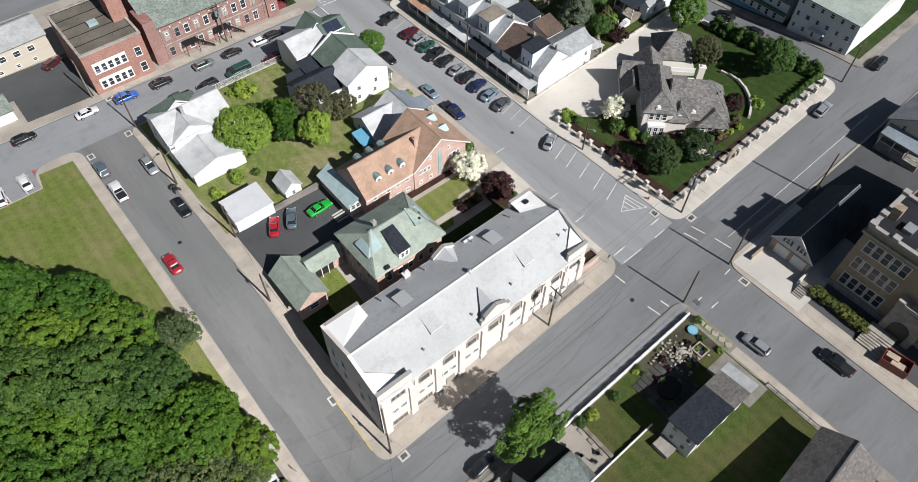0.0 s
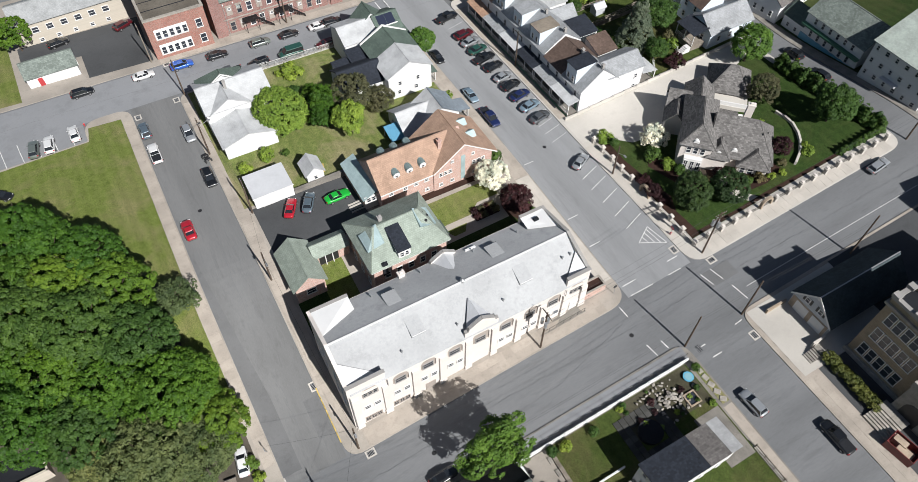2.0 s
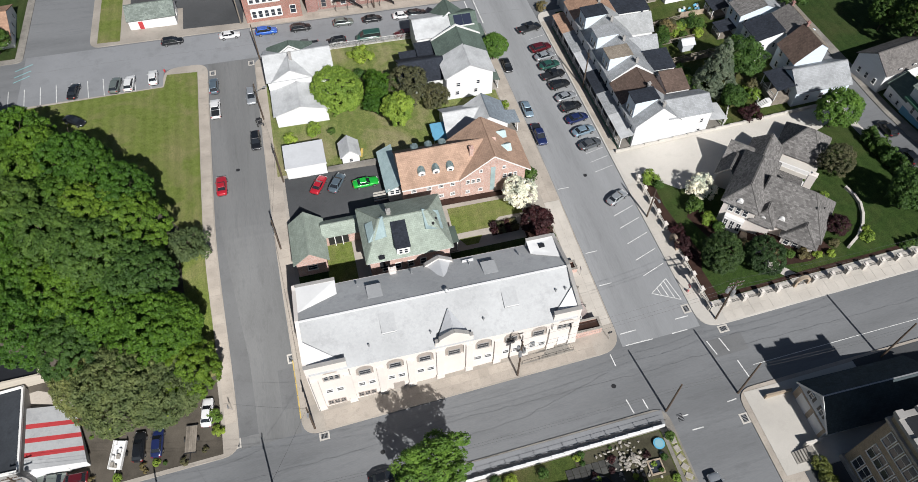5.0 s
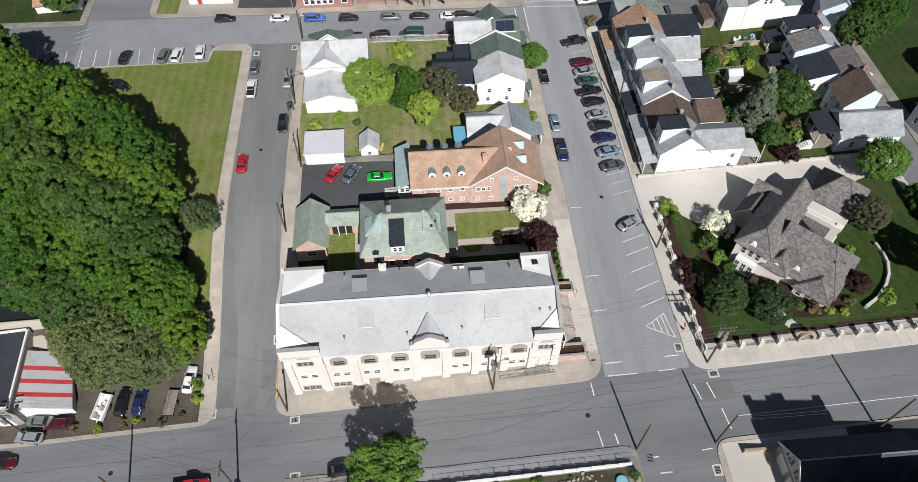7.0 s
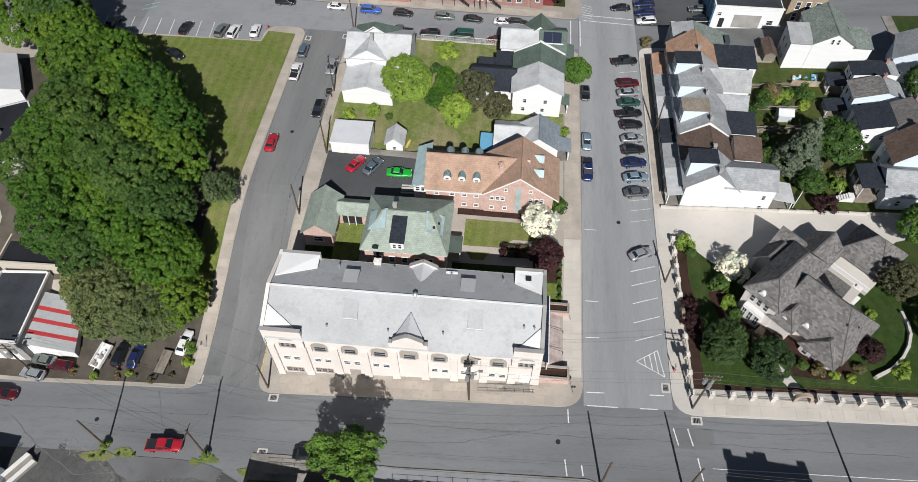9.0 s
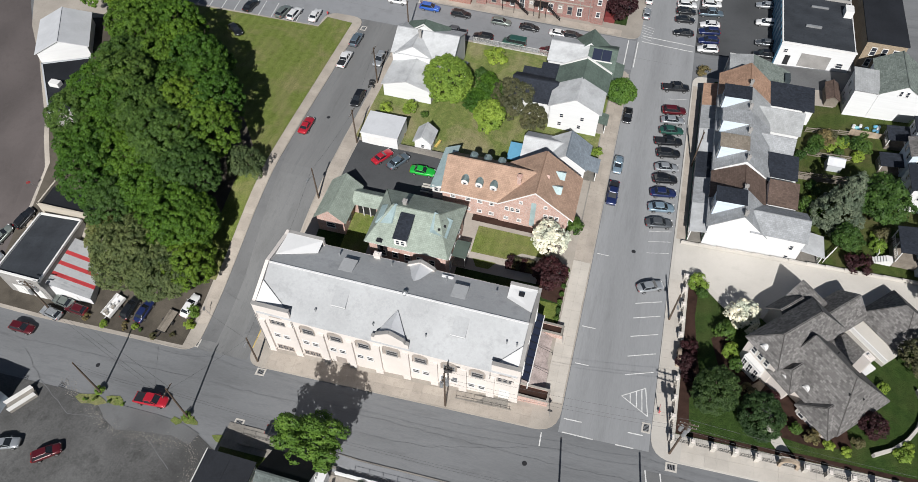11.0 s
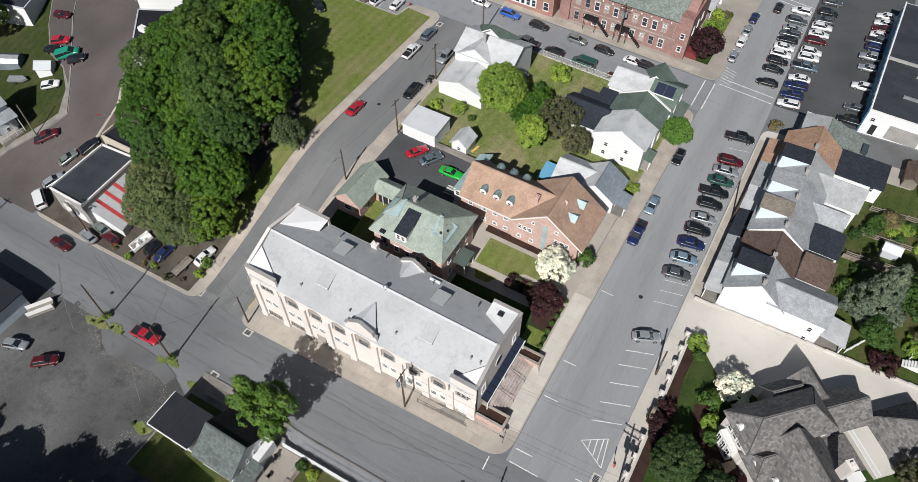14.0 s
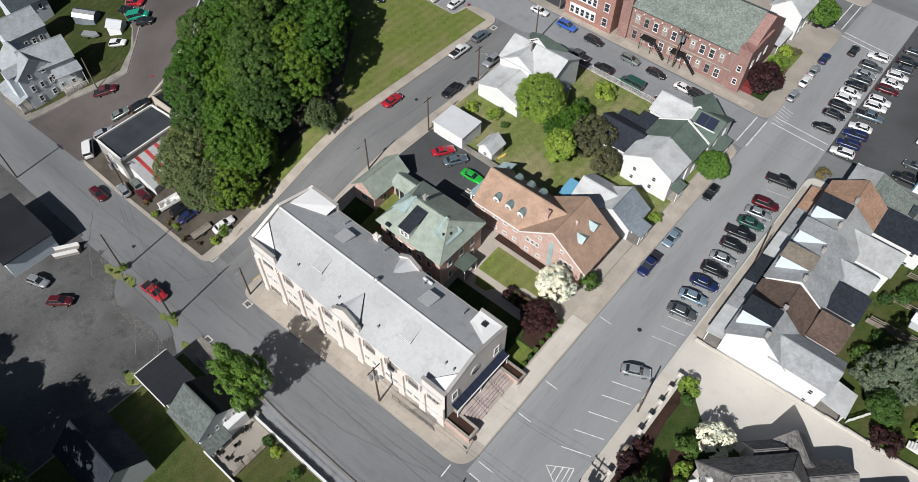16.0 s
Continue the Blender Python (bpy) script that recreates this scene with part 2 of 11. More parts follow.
SHINGLE_GREEN = shingles("sage_green_shingles", (0.285, 0.33, 0.285), 0.12)
SHINGLE_MINT = shingles("pale_mint_shingles", (0.36, 0.405, 0.37), 0.1, mortar=0.85)
SHINGLE_DKGREEN = shingles("dark_green_shingles", (0.105, 0.14, 0.12), 0.15)
SHINGLE_GREY = shingles("grey_shingles", (0.165, 0.158, 0.154), 0.42, 0.28, 0.42)
SHINGLE_PALE = shingles("pale_grey_shingles", (0.45, 0.46, 0.47), 0.05, mortar=0.88)
SHINGLE_LIGHT = shingles("light_grey_shingles", (0.32, 0.33, 0.335), 0.1, mortar=0.8)
SHINGLE_MID = shingles("mid_grey_shingles", (0.30, 0.312, 0.325), 0.16)
SHINGLE_LICHEN = shingles("grey_green_shingles", (0.185, 0.215, 0.195), 0.3)
SHINGLE_MOSS = shingles("moss_grey_shingles", (0.115, 0.135, 0.13), 0.3)
SHINGLE_UMBER = shingles("umber_grey_shingles", (0.15, 0.14, 0.135), 0.3)
SHINGLE_STEEL = shingles("steel_grey_shingles", (0.30, 0.325, 0.345), 0.12, mortar=0.85)
SHINGLE_ASH = shingles("ash_grey_shingles", (0.36, 0.365, 0.37), 0.1, mortar=0.85)
SHINGLE_DARK = shingles("charcoal_shingles", (0.025, 0.030, 0.041), 0.3)
SHINGLE_BROWN = shingles("brown_shingles", (0.12, 0.085, 0.07), 0.25)
SHINGLE_ORANGE = shingles("rust_shingles", (0.37, 0.235, 0.165), 0.2)
SHINGLE_SLATE = shingles("slate_shingles", (0.055, 0.072, 0.08), 0.2)
SHINGLE_PATCH = shingles("tan_grey_shingles", (0.25, 0.215, 0.175), 0.2)
SHINGLE_BLUE = shingles("blue_grey_shingles", (0.21, 0.245, 0.28), 0.15)
COPPER = surface("verdigris_metal", (0.33, 0.43, 0.44), 0.55, 0.8, 6, 0.2, 0.0, metal=0.1, stain=0.2)
SIDING_WHITE = surface("white_siding", (0.61, 0.615, 0.62), 0.6, 0.4, 1.0, 0.05, 0.08, stretch=(0.3, 0.3, 9))
SIDING_GREY = surface("grey_siding", (0.42, 0.44, 0.46), 0.6, 0.4, 1.0, 0.08, 0.08, stretch=(0.3, 0.3, 9))
SIDING_SLATE = surface("slate_siding", (0.47, 0.51, 0.55), 0.6, 0.4, 1.0, 0.08, 0.08, stretch=(0.3, 0.3, 9))
SIDING_BLUE = surface("pale_blue_siding", (0.54, 0.61, 0.68), 0.6, 0.4, 1.0, 0.08, 0.08, stretch=(0.3, 0.3, 9))
SIDING_BEIGE = surface("beige_siding", (0.44, 0.40, 0.34), 0.6, 0.4, 1.0, 0.08, 0.08, stretch=(0.3, 0.3, 9))
GREEN_PAINT = surface("green_paint", (0.04, 0.13, 0.08), 0.5, 0.6, 5, 0.15, 0.0)
RED_PAINT = surface("red_paint", (0.42, 0.045, 0.05), 0.5, 0.6, 5, 0.15, 0.0, stain=0.1)
BLUE_METAL = surface("blue_metal_roof", (0.10, 0.27, 0.40), 0.45, 0.6, 5, 0.15, 0.0)
BLUE_PANEL = surface("blue_panel", (0.20, 0.30, 0.42), 0.6, 0.6, 5, 0.15, 0.0)
DOOR_RED = surface("dark_red_door", (0.16, 0.03, 0.03), 0.5, 1.0, 5, 0.2, 0.0)
GLASS = plain("window_glass", (0.03, 0.035, 0.045), 0.08, 0.0, 0.0, 0.6)
GLASS_PANEL = plain("solar_glass", (0.02, 0.025, 0.045), 0.25, 0.0, 0.3)
CAR_GLASS = plain("car_glass", (0.015, 0.018, 0.022), 0.05, 0.0, 0.0, 0.7)
TYRE = plain("tyre_rubber", (0.02, 0.02, 0.02), 0.85)
RIM = plain("wheel_alloy", (0.45, 0.45, 0.46), 0.35, 0.8)
LAMP_CLEAR = plain("lamp_clear", (0.75, 0.76, 0.78), 0.15)
LAMP_RED = plain("lamp_red", (0.35, 0.01, 0.01), 0.2)
BLACK = plain("black_trim", (0.02, 0.02, 0.022), 0.5)
IRON = plain("black_iron", (0.018, 0.018, 0.02), 0.5, 0.4)
GALV = surface("galvanised", (0.42, 0.43, 0.44), 0.45, 1.0, 9, 0.15, 0.0, metal=0.6)
WOOD_POLE = surface("pole_wood", (0.10, 0.075, 0.058), 0.9, 1.2, 12, 0.3, 0.3, stretch=(3, 3, 0.3))
WOOD_OLD = surface("weathered_wood", (0.24, 0.21, 0.175), 0.9, 0.9, 10, 0.3, 0.2, each=0.3)
BARK = surface("bark", (0.075, 0.058, 0.045), 0.95, 1.2, 9, 0.35, 0.6)
POOL_BLUE = plain("pool_blue", (0.1, 0.32, 0.46), 0.35)
STONE = surface("pale_stone", (0.40, 0.37, 0.33), 0.9, 0.8, 7, 0.35, 0.3, each=0.35)
STONE_WARM = surface("warm_stone", (0.42, 0.34, 0.26), 0.9, 0.8, 7, 0.3, 0.3, each=0.3)
LEAF_MAPLE = leafy("maple_leaves", (0.022, 0.056, 0.006), (0.057, 0.126, 0.012), (0.108, 0.2, 0.022))
LEAF_GOLD = leafy("yellow_green_leaves", (0.038, 0.082, 0.008), (0.08, 0.148, 0.015), (0.136, 0.22, 0.028))
LEAF_STREET = leafy("street_tree_leaves", (0.04, 0.095, 0.013), (0.08, 0.155, 0.024), (0.13, 0.22, 0.043))
LEAF_DARK = leafy("dark_leaves", (0.025, 0.058, 0.012), (0.05, 0.1, 0.02), (0.09, 0.155, 0.032))
LEAF_DEEP = leafy("deep_green_leaves", (0.014, 0.034, 0.01), (0.028, 0.058, 0.018), (0.05, 0.088, 0.03))
LEAF_LIME = leafy("lime_leaves", (0.115, 0.185, 0.024), (0.185, 0.265, 0.042), (0.255, 0.345, 0.068))
LEAF_OLIVE = leafy("olive_leaves", (0.06, 0.08, 0.03), (0.115, 0.14, 0.055), (0.175, 0.2, 0.085))
LEAF_SPRUCE = leafy("blue_spruce_needles", (0.05, 0.075, 0.06), (0.09, 0.125, 0.10), (0.15, 0.185, 0.15))
LEAF_HEDGE = leafy("yellow_hedge_leaves", (0.07, 0.075, 0.02), (0.12, 0.13, 0.03), (0.17, 0.18, 0.05))
LEAF_PURPLE = leafy("purple_leaves", (0.018, 0.006, 0.009), (0.035, 0.011, 0.016), (0.06, 0.022, 0.026))
LEAF_BROWN = leafy("bronze_leaves", (0.07, 0.062, 0.032), (0.125, 0.108, 0.056), (0.175, 0.155, 0.082))
BLOSSOM = leafy("white_blossom", (0.62, 0.6, 0.54), (0.8, 0.78, 0.74), (0.88, 0.87, 0.84))


# ---- helpers for building ----
def part(name, bm, material, parent=None, label="", uv=False):
    me = bpy.data.meshes.new(name)
    bm.to_mesh(me)
    bm.free()
    if material:
        me.materials.append(material)
    ob = new(name, me)
    if parent is not None:
        ob.parent = parent
    if label:
        ob["label"] = label
    return ob


def share(name, me, parent, m=None, label=""):
    ob = new(name, me)
    ob.parent = parent
    if m is not None:
        ob.matrix_basis = m
    if label:
        ob["label"] = label
    return ob


def thing(name, m, label, category, group="", kind=""):
    ob = new(name)
    ob.empty_display_size = 0.3
    ob.matrix_basis = m if isinstance(m, Matrix) else pose(*m)
    return tagged(ob, label, category, group, kind)


def box(bm, x0, x1, y0, y1, z0, z1, m=None):
    vs = [bm.verts.new(Vector((x, y, z)) if m is None else m @ Vector((x, y, z))) for z in (z0, z1) for x, y in ((x0, y0), (x1, y0), (x1, y1), (x0, y1))]
    for q in ((3, 2, 1, 0), (4, 5, 6, 7), (0, 1, 5, 4), (1, 2, 6, 5), (2, 3, 7, 6), (3, 0, 4, 7)):
        bm.faces.new([vs[i] for i in q])
    return vs


def boxes(*dims):
    bm = bmesh.new()
    for d in dims:
        box(bm, *d)
    return bm


def prism(bm, pts, axis, a, b):
    """A polygon in the plane across axis, drawn out from a to b. pts are the two other coordinates in order."""
    def at(p, k):
        return {"x": (k, p[0], p[1]), "y": (p[0], k, p[1]), "z": (p[0], p[1], k)}[axis]
    lo = [bm.verts.new(at(p, a)) for p in pts]
    hi = [bm.verts.new(at(p, b)) for p in pts]
    n = len(pts)
    bm.faces.new(lo)
    bm.faces.new(hi[::-1])
    for i in range(n):
        bm.faces.new((lo[i], hi[i], hi[(i + 1) % n], lo[(i + 1) % n]))
    bmesh.ops.recalc_face_normals(bm, faces=bm.faces)


def tube(bm, a, b, r0, r1=None, n=8):
    a, b = Vector(a), Vector(b)
    r1 = r0 if r1 is None else r1
    q = (b - a).to_track_quat("Z", "Y")
    lo = [bm.verts.new(a + q @ Vector((r0 * math.cos(2 * math.pi * i / n), r0 * math.sin(2 * math.pi * i / n), 0))) for i in range(n)]
    hi = [bm.verts.new(b + q @ Vector((r1 * math.cos(2 * math.pi * i / n), r1 * math.sin(2 * math.pi * i / n), 0))) for i in range(n)]
    for i in range(n):
        bm.faces.new((lo[i], lo[(i + 1) % n], hi[(i + 1) % n], hi[i]))
    bm.faces.new(lo[::-1])
    bm.faces.new(hi)


def soft_step(a, b, v):
    t = min(1.0, max(0.0, (v - a) / (b - a)))
    return t * t * (3 - 2 * t)


def gz(x, y):
    """The lie of the land: the front street climbs to the east, the town behind it is a shelf."""
    x, y = min(150.0, max(-95.0, x)), min(150.0, max(-80.0, y))
    s = 0.3 + 0.1 * max(x, -42.0) if x < 60 else 6.3 + 0.11 * (x - 60)
    n = 6.5 - 0.018 * min(x, 60.0) - 0.02 * max(0.0, y - 40)
    if x > 60:
        n += 0.06 * (x - 60)
    return s + (n - s) * soft_step(-3, 34 + max(0.0, -56 - x), y)


def on_ground(x, y, rz=0.0, h=0.0):
    """A pose on the sloping ground, tilted with it."""
    e = 1.5
    nx, ny = (gz(x - e, y) - gz(x + e, y)) / (2 * e), (gz(x, y - e) - gz(x, y + e)) / (2 * e)
    q = Vector((0, 0, 1)).rotation_difference(Vector((nx, ny, 1)).normalized())
    return Matrix.Translation((x, y, gz(x, y) + h)) @ q.to_matrix().to_4x4() @ pose(0, 0, 0, 0, 0, rz)


def round_poly(pts, radii, n=6):
    """Rounds the corners of a polygon."""
    out = []
    k = len(pts)
    for i, p in enumerate(pts):
        r = radii[i] if isinstance(radii, (list, tuple)) else radii
        p, a, b = Vector(p), Vector(pts[i - 1]), Vector(pts[(i + 1) % k])
        if r <= 0:
            out.append(tuple(p))
            continue
        u, v = (a - p).normalized(), (b - p).normalized()
        s, e = p + u * r, p + v * r
        for j in range(n + 1):
            f = j / n
            out.append(tuple((1 - f) ** 2 * s + 2 * f * (1 - f) * p + f * f * e))
    return out


def rect(x0, x1, y0, y1):
    return [(x0, y0), (x1, y0), (x1, y1), (x0, y1)]


CELL = 2.0


def drape(name, pts, h, material, skirt=0.0, label="", parent=None, cell=CELL, height=None):
    """A patch of ground that follows the land at the height h above it, with a drop of skirt all round."""
    hf = height or gz
    bm = bmesh.new()
    f = bm.faces.new([bm.verts.new((x, y, 0)) for x, y in pts])
    if f.normal.z < 0 or sum(pts[i - 1][0] * p[1] - p[0] * pts[i - 1][1] for i, p in enumerate(pts)) < 0:
        f.normal_flip()
    for ax in (0, 1):
        lo, hi = min(p[ax] for p in pts), max(p[ax] for p in pts)
        k = math.floor(lo / cell) + 1
        while k * cell < hi - 1e-4:
            if k * cell > lo + 1e-4:
                co, no = [0, 0, 0], [0, 0, 0]
                co[ax], no[ax] = k * cell, 1
                bmesh.ops.bisect_plane(bm, geom=bm.verts[:] + bm.edges[:] + bm.faces[:], plane_co=co, plane_no=no, dist=1e-5)
            k += 1
    for v in bm.verts:
        v.co.z = hf(v.co.x, v.co.y) + h
    if skirt:
        rim = [e for e in bm.edges if e.is_boundary]
        ext = bmesh.ops.extrude_edge_only(bm, edges=rim)
        for v in ext["geom"]:
            if isinstance(v, bmesh.types.BMVert):
                v.co.z -= skirt
    bmesh.ops.recalc_face_normals(bm, faces=bm.faces)
    up = sum(f.normal.z for f in bm.faces)
    if up < 0:
        bmesh.ops.reverse_faces(bm, faces=bm.faces)
    ob = part(name, bm, material, parent, "" if parent is None else label)
    if parent is None:
        tagged(ob, label, kind="structure")
    return ob


def strip(name, x0, y0, x1, y1, w, h, material, parent=None, label="", cell=CELL):
    """A straight band of the width w over the land, from one point to another."""
    d = Vector((x1 - x0, y1 - y0)).normalized() * (w / 2)
    return drape(name, [(x0 + d.y, y0 - d.x), (x1 + d.y, y1 - d.x), (x1 - d.y, y1 + d.x), (x0 - d.y, y0 + d.x)], h, material, 0, label, parent, cell)


# ---- the ground, streets and blocks ----
def far_sheet():
    bm = bmesh.new()
    xs = [-2500, -900, -400, -200] + [-140 + 10 * i for i in range(33)] + [260, 500, 1000, 2500]
    ys = [-2500, -900, -400, -200] + [-130 + 10 * i for i in range(33)] + [260, 500, 1000, 2500]
    vs = [[bm.verts.new((x, y, gz(x, y) - 0.7)) for x in xs] for y in ys]
    for j in range(len(ys) - 1):
        for i in range(len(xs) - 1):
            bm.faces.new((vs[j][i], vs[j][i + 1], vs[j + 1][i + 1], vs[j + 1][i]))
    return tagged(part("ground", bm, GRASS), "rough green and brown land round the town", kind="structure")


far_sheet()
drape("road", rect(-130, 150, -75, 150), 0.0, ASPHALT, 0.0, "worn grey asphalt of the town streets")
drape("road_west", [(-69.8, 5.1), (-71.6, -4.2), (-53.5, -3.4), (-53, 21), (-58, 30), (-68, 43), (-77, 53), (-84, 62), (-102, 62.6), (-95, 52), (-83, 36.6), (-74, 27.8), (-68.5, 22), (-63.6, 16.2)], 0.03, ASPHALT_RED, 0.0, "worn reddish asphalt side street")

drape("road_east", [(45.5, -3.0), (57.6, -3.0), (57.6, 76), (57.2, 140), (46.0, 140), (45.5, 76)], 0.012, ASPHALT_PALE, 0.0, "pale grey asphalt of the hill street")
drape("road_north", [(-47, 70.6), (-20.3, 70.6), (-20.3, 76), (45.4, 76), (45.4, 86), (-47, 86)], 0.012, ASPHALT_MID, 0.0, "worn grey asphalt of the school street")
drape("road_side", [(-11.7, -2.6), (-2.8, -2.6), (-2.8, 75.9), (-11.7, 75.9)], 0.012, ASPHALT_SIDE, 0.0, "worn grey asphalt of the side street")


def block(name, pts, radii, label, material=CONCRETE, h=0.14):
    return drape(name, round_poly(pts, radii), h, material, 0.4, label)


block("pavement_centre", rect(-2.7, 45.4, -3.3, 75.6), [2.6, 3.4, 3.0, 2.6], "tan concrete pavement round the church block")
block("pavement_west", [(-53.5, -3.2), (-11.8, -3.2), (-11.8, 76.2), (-20.3, 76.2), (-20.3, 70.8), (-88, 69.6), (-77, 53), (-68, 43), (-58, 30), (-53, 21)], [2, 2.6, 2.8, 3.2, 0.5, 0.3, 0.3, 0.3, 0.3, 1], "concrete pavement beside the lawn")
block("pavement_east", [(57.6, -3.7), (103, -3.7), (103, 40), (98, 78), (57.8, 78)], [3.4, 3.0, 0.5, 0.5, 2.5], "pale concrete pavement round the villa", CONCRETE_PALE)
block("pavement_south", [(-0.5, -75), (47.6, -75), (47.6, -13.3), (20, -13.3), (4, -12.5), (-0.5, -12.5)], [0, 0, 2.2, 0, 0, 0], "old concrete pavement along the front street", CONCRETE_OLD)
block("pavement_southeast", rect(57.8, 150, -75, -13.8), [0, 0, 0, 2.4], "concrete pavement before the parish buildings", CONCRETE_PAVE)
block("pavement_north", rect(-35, 46.0, 86.4, 124.2), [2.5, 2.6, 2.2, 0], "tan concrete pavement before the brick school")
block("pavement_far_north", rect(-35, 46.0, 136.6, 150), [0, 2.2, 0, 0], "tan concrete pavement past the cross street")
block("pavement_northwest", rect(-120, -47.5, 84.6, 150), [0, 1.5, 0, 0], "concrete pavement at the car park", CONCRETE_OLD)
block("pavement_far_west", [(-130, -4.2), (-71.8, -4.2), (-69.9, 5.2), (-63.9, 16.2), (-68.7, 22), (-74.2, 27.8), (-83.2, 36.6), (-95.2, 52), (-103, 62.6), (-130, 62.6)], [0, 1.0, 0, 0, 0, 0, 0, 0, 0, 0], "old concrete pavement of the western block", CONCRETE_OLD)
block("pavement_far_east", [(109, -3.9), (150, -3.9), (150, 90), (109, 90)], [2, 0, 0, 0], "old concrete pavement past the alley", CONCRETE_OLD)

G = 0.17   # patches laid on the blocks
drape("woodland_floor", [(-66, 45), (-57.5, 31), (-52.5, 22), (-52.5, 12), (-40, 13), (-30, 9.0), (-17.5, 9.0), (-17.5, 34), (-34, 55), (-56.8, 62), (-70, 58)], G + 0.004, DIRT, 0.0, "dark leaf-strewn soil under the maples")
drape("lawn_west", [(-60, 52), (-45, 30), (-40, 13), (-30, 9.0), (-13.8, 9.0), (-13.8, 70), (-13.8, 73.8), (-19.6, 74.2), (-20.2, 70.5), (-66, 69.2)], G, GRASS, 0.0, "mown green lawn with worn patches")
drape("lot_dirt_west", [(-54, -2.6), (-14.2, -2.6), (-14.2, 9.0), (-30, 9.0), (-54, 11)], G, DIRT, 0.0, "brown dirt and asphalt yard below the trees")
drape("yard_north", rect(-0.9, 29.5, 41.6, 75), G, GRASS_GARDEN, 0.0, "green back gardens behind the houses")
drape("yard_northeast", rect(29.5, 42.3, 44.5, 75), G, GRASS_GARDEN, 0.0, "green garden between white houses")
drape("back_lot", [(0.2, 29.6), (10.6, 28.6), (17, 30), (17.0, 40.6), (0.2, 40.9)], G, ASPHALT_DARK, 0.0, "dark asphalt parking yard behind the rectory")
# the hall's shade is painted here as a patch of darker grass
drape("garden_shade", [(0.2, 13.3), (42.2, 13.3), (42.2, 17), (39, 17.4), (38, 19.6), (24.6, 19.6), (24.6, 15), (0.2, 15.4)], G, GRASS_DARK, 0.0, "grass behind the white hall, shade put into its darker colour")
drape("lawn_chapel", rect(4.9, 9.4, 15.4, 25.4), G, GRASS, 0.0, "small square of grass beside the rectory")
# darker grass colour also carries the shade beside the chapel
drape("yard_chapel", rect(0.2, 4.9, 15.4, 21.0), G, GRASS_DARK, 0.0, "strip of grass by the chapel, shade put into its darker colour")
drape("lawn_garden", [(26.1, 22.9), (32, 22.9), (34.2, 24.6), (38.4, 24.6), (38.4, 28.1), (26.1, 28.1)], G, GRASS, 0.0, "clipped lawn with clean edges")
drape("lawn_small", [(26.7, 21.8), (30.6, 21.8), (29.6, 20.4), (27.6, 20.4)], G, GRASS, 0.0, "small wedge of lawn between paths")
drape("flowerbed", rect(32.2, 36.8, 21.2, 23.7), G, MULCH, 0.0, "dark planted flower bed")
drape("bed_hall", rect(24.6, 36.5, 28.9, 30.2), G, MULCH, 0.0, "red-brown mulch bed along the brick hall")
drape("bed_east", rect(37.6, 42.2, 17, 22.4), G, MULCH, 0.0, "mulch bed under the purple tree")
drape("lawn_corner", rect(38.8, 41.6, 13.6, 16.9), G + 0.03, GRASS, 0.0, "small sunlit lawn beside the pavement")
drape("driveway", [(58.2, 27.2), (62.5, 27.6), (66.5, 23.4), (72, 22.5), (86, 22), (100, 31), (100, 33.6), (58.2, 33.6)], G, CONCRETE_PALE, 0.0, "wide pale concrete driveway of the villa")
drape("lawn_villa", [(60.7, 0.3), (101.5, 0.3), (101.5, 30), (96, 29), (86, 21), (72, 21.8), (66, 22.6), (62.2, 26.6), (60.7, 26.2)], G, GRASS_VILLA, 0.0, "dark green clipped lawn round the villa")
drape("bed_fence", [(60.72, 0.4), (62.4, 0.4), (62.1, 6), (63.4, 9), (62.6, 14), (62.0, 20), (62.3, 25.8), (60.72, 25.8)], G + 0.02, MULCH, 0.0, "dark mulch bed inside the villa fence")
drape("bed_south", [(62.6, 0.35), (100, 0.35), (100, 1.1), (88, 0.95), (77, 1.15), (70, 0.95), (62.6, 1.1)], G + 0.02, MULCH, 0.0, "dark mulch bed inside the villa fence")
drape("bed_villa", [(64.5, 16.5), (66.0, 11.0), (68.4, 7.4), (70.0, 4.6), (73.4, 3.0), (78.2, 2.4), (82.5, 3.4), (82.0, 6.0), (77.0, 8.6), (71.0, 12.4), (67.6, 16.2), (66.6, 19.2)], G + 0.01, MULCH, 0.0, "dark mulch bed round the villa")
drape("yard_rows", [(62, 34.6), (101, 34.6), (97, 77), (62, 77)], G, GRASS_YARD, 0.0, "rough green back gardens behind the row houses")
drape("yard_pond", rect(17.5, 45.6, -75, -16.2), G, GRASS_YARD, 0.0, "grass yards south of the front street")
drape("yard_pond_bed", [(33, -22.2), (45.4, -22.2), (45.4, -16.3), (33, -16.3)], G + 0.03, GARDEN_SOIL, 0.0, "planted rock garden soil")
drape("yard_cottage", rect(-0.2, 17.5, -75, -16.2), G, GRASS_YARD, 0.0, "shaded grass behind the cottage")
drape("lot_gravel", [(-75, -75), (-0.6, -75), (-0.6, -17), (-6, -14.6), (-28, -13.6), (-75, -14.0)], 0.035, GRAVEL, 0.0, "rough grey lot of broken asphalt and gravel")
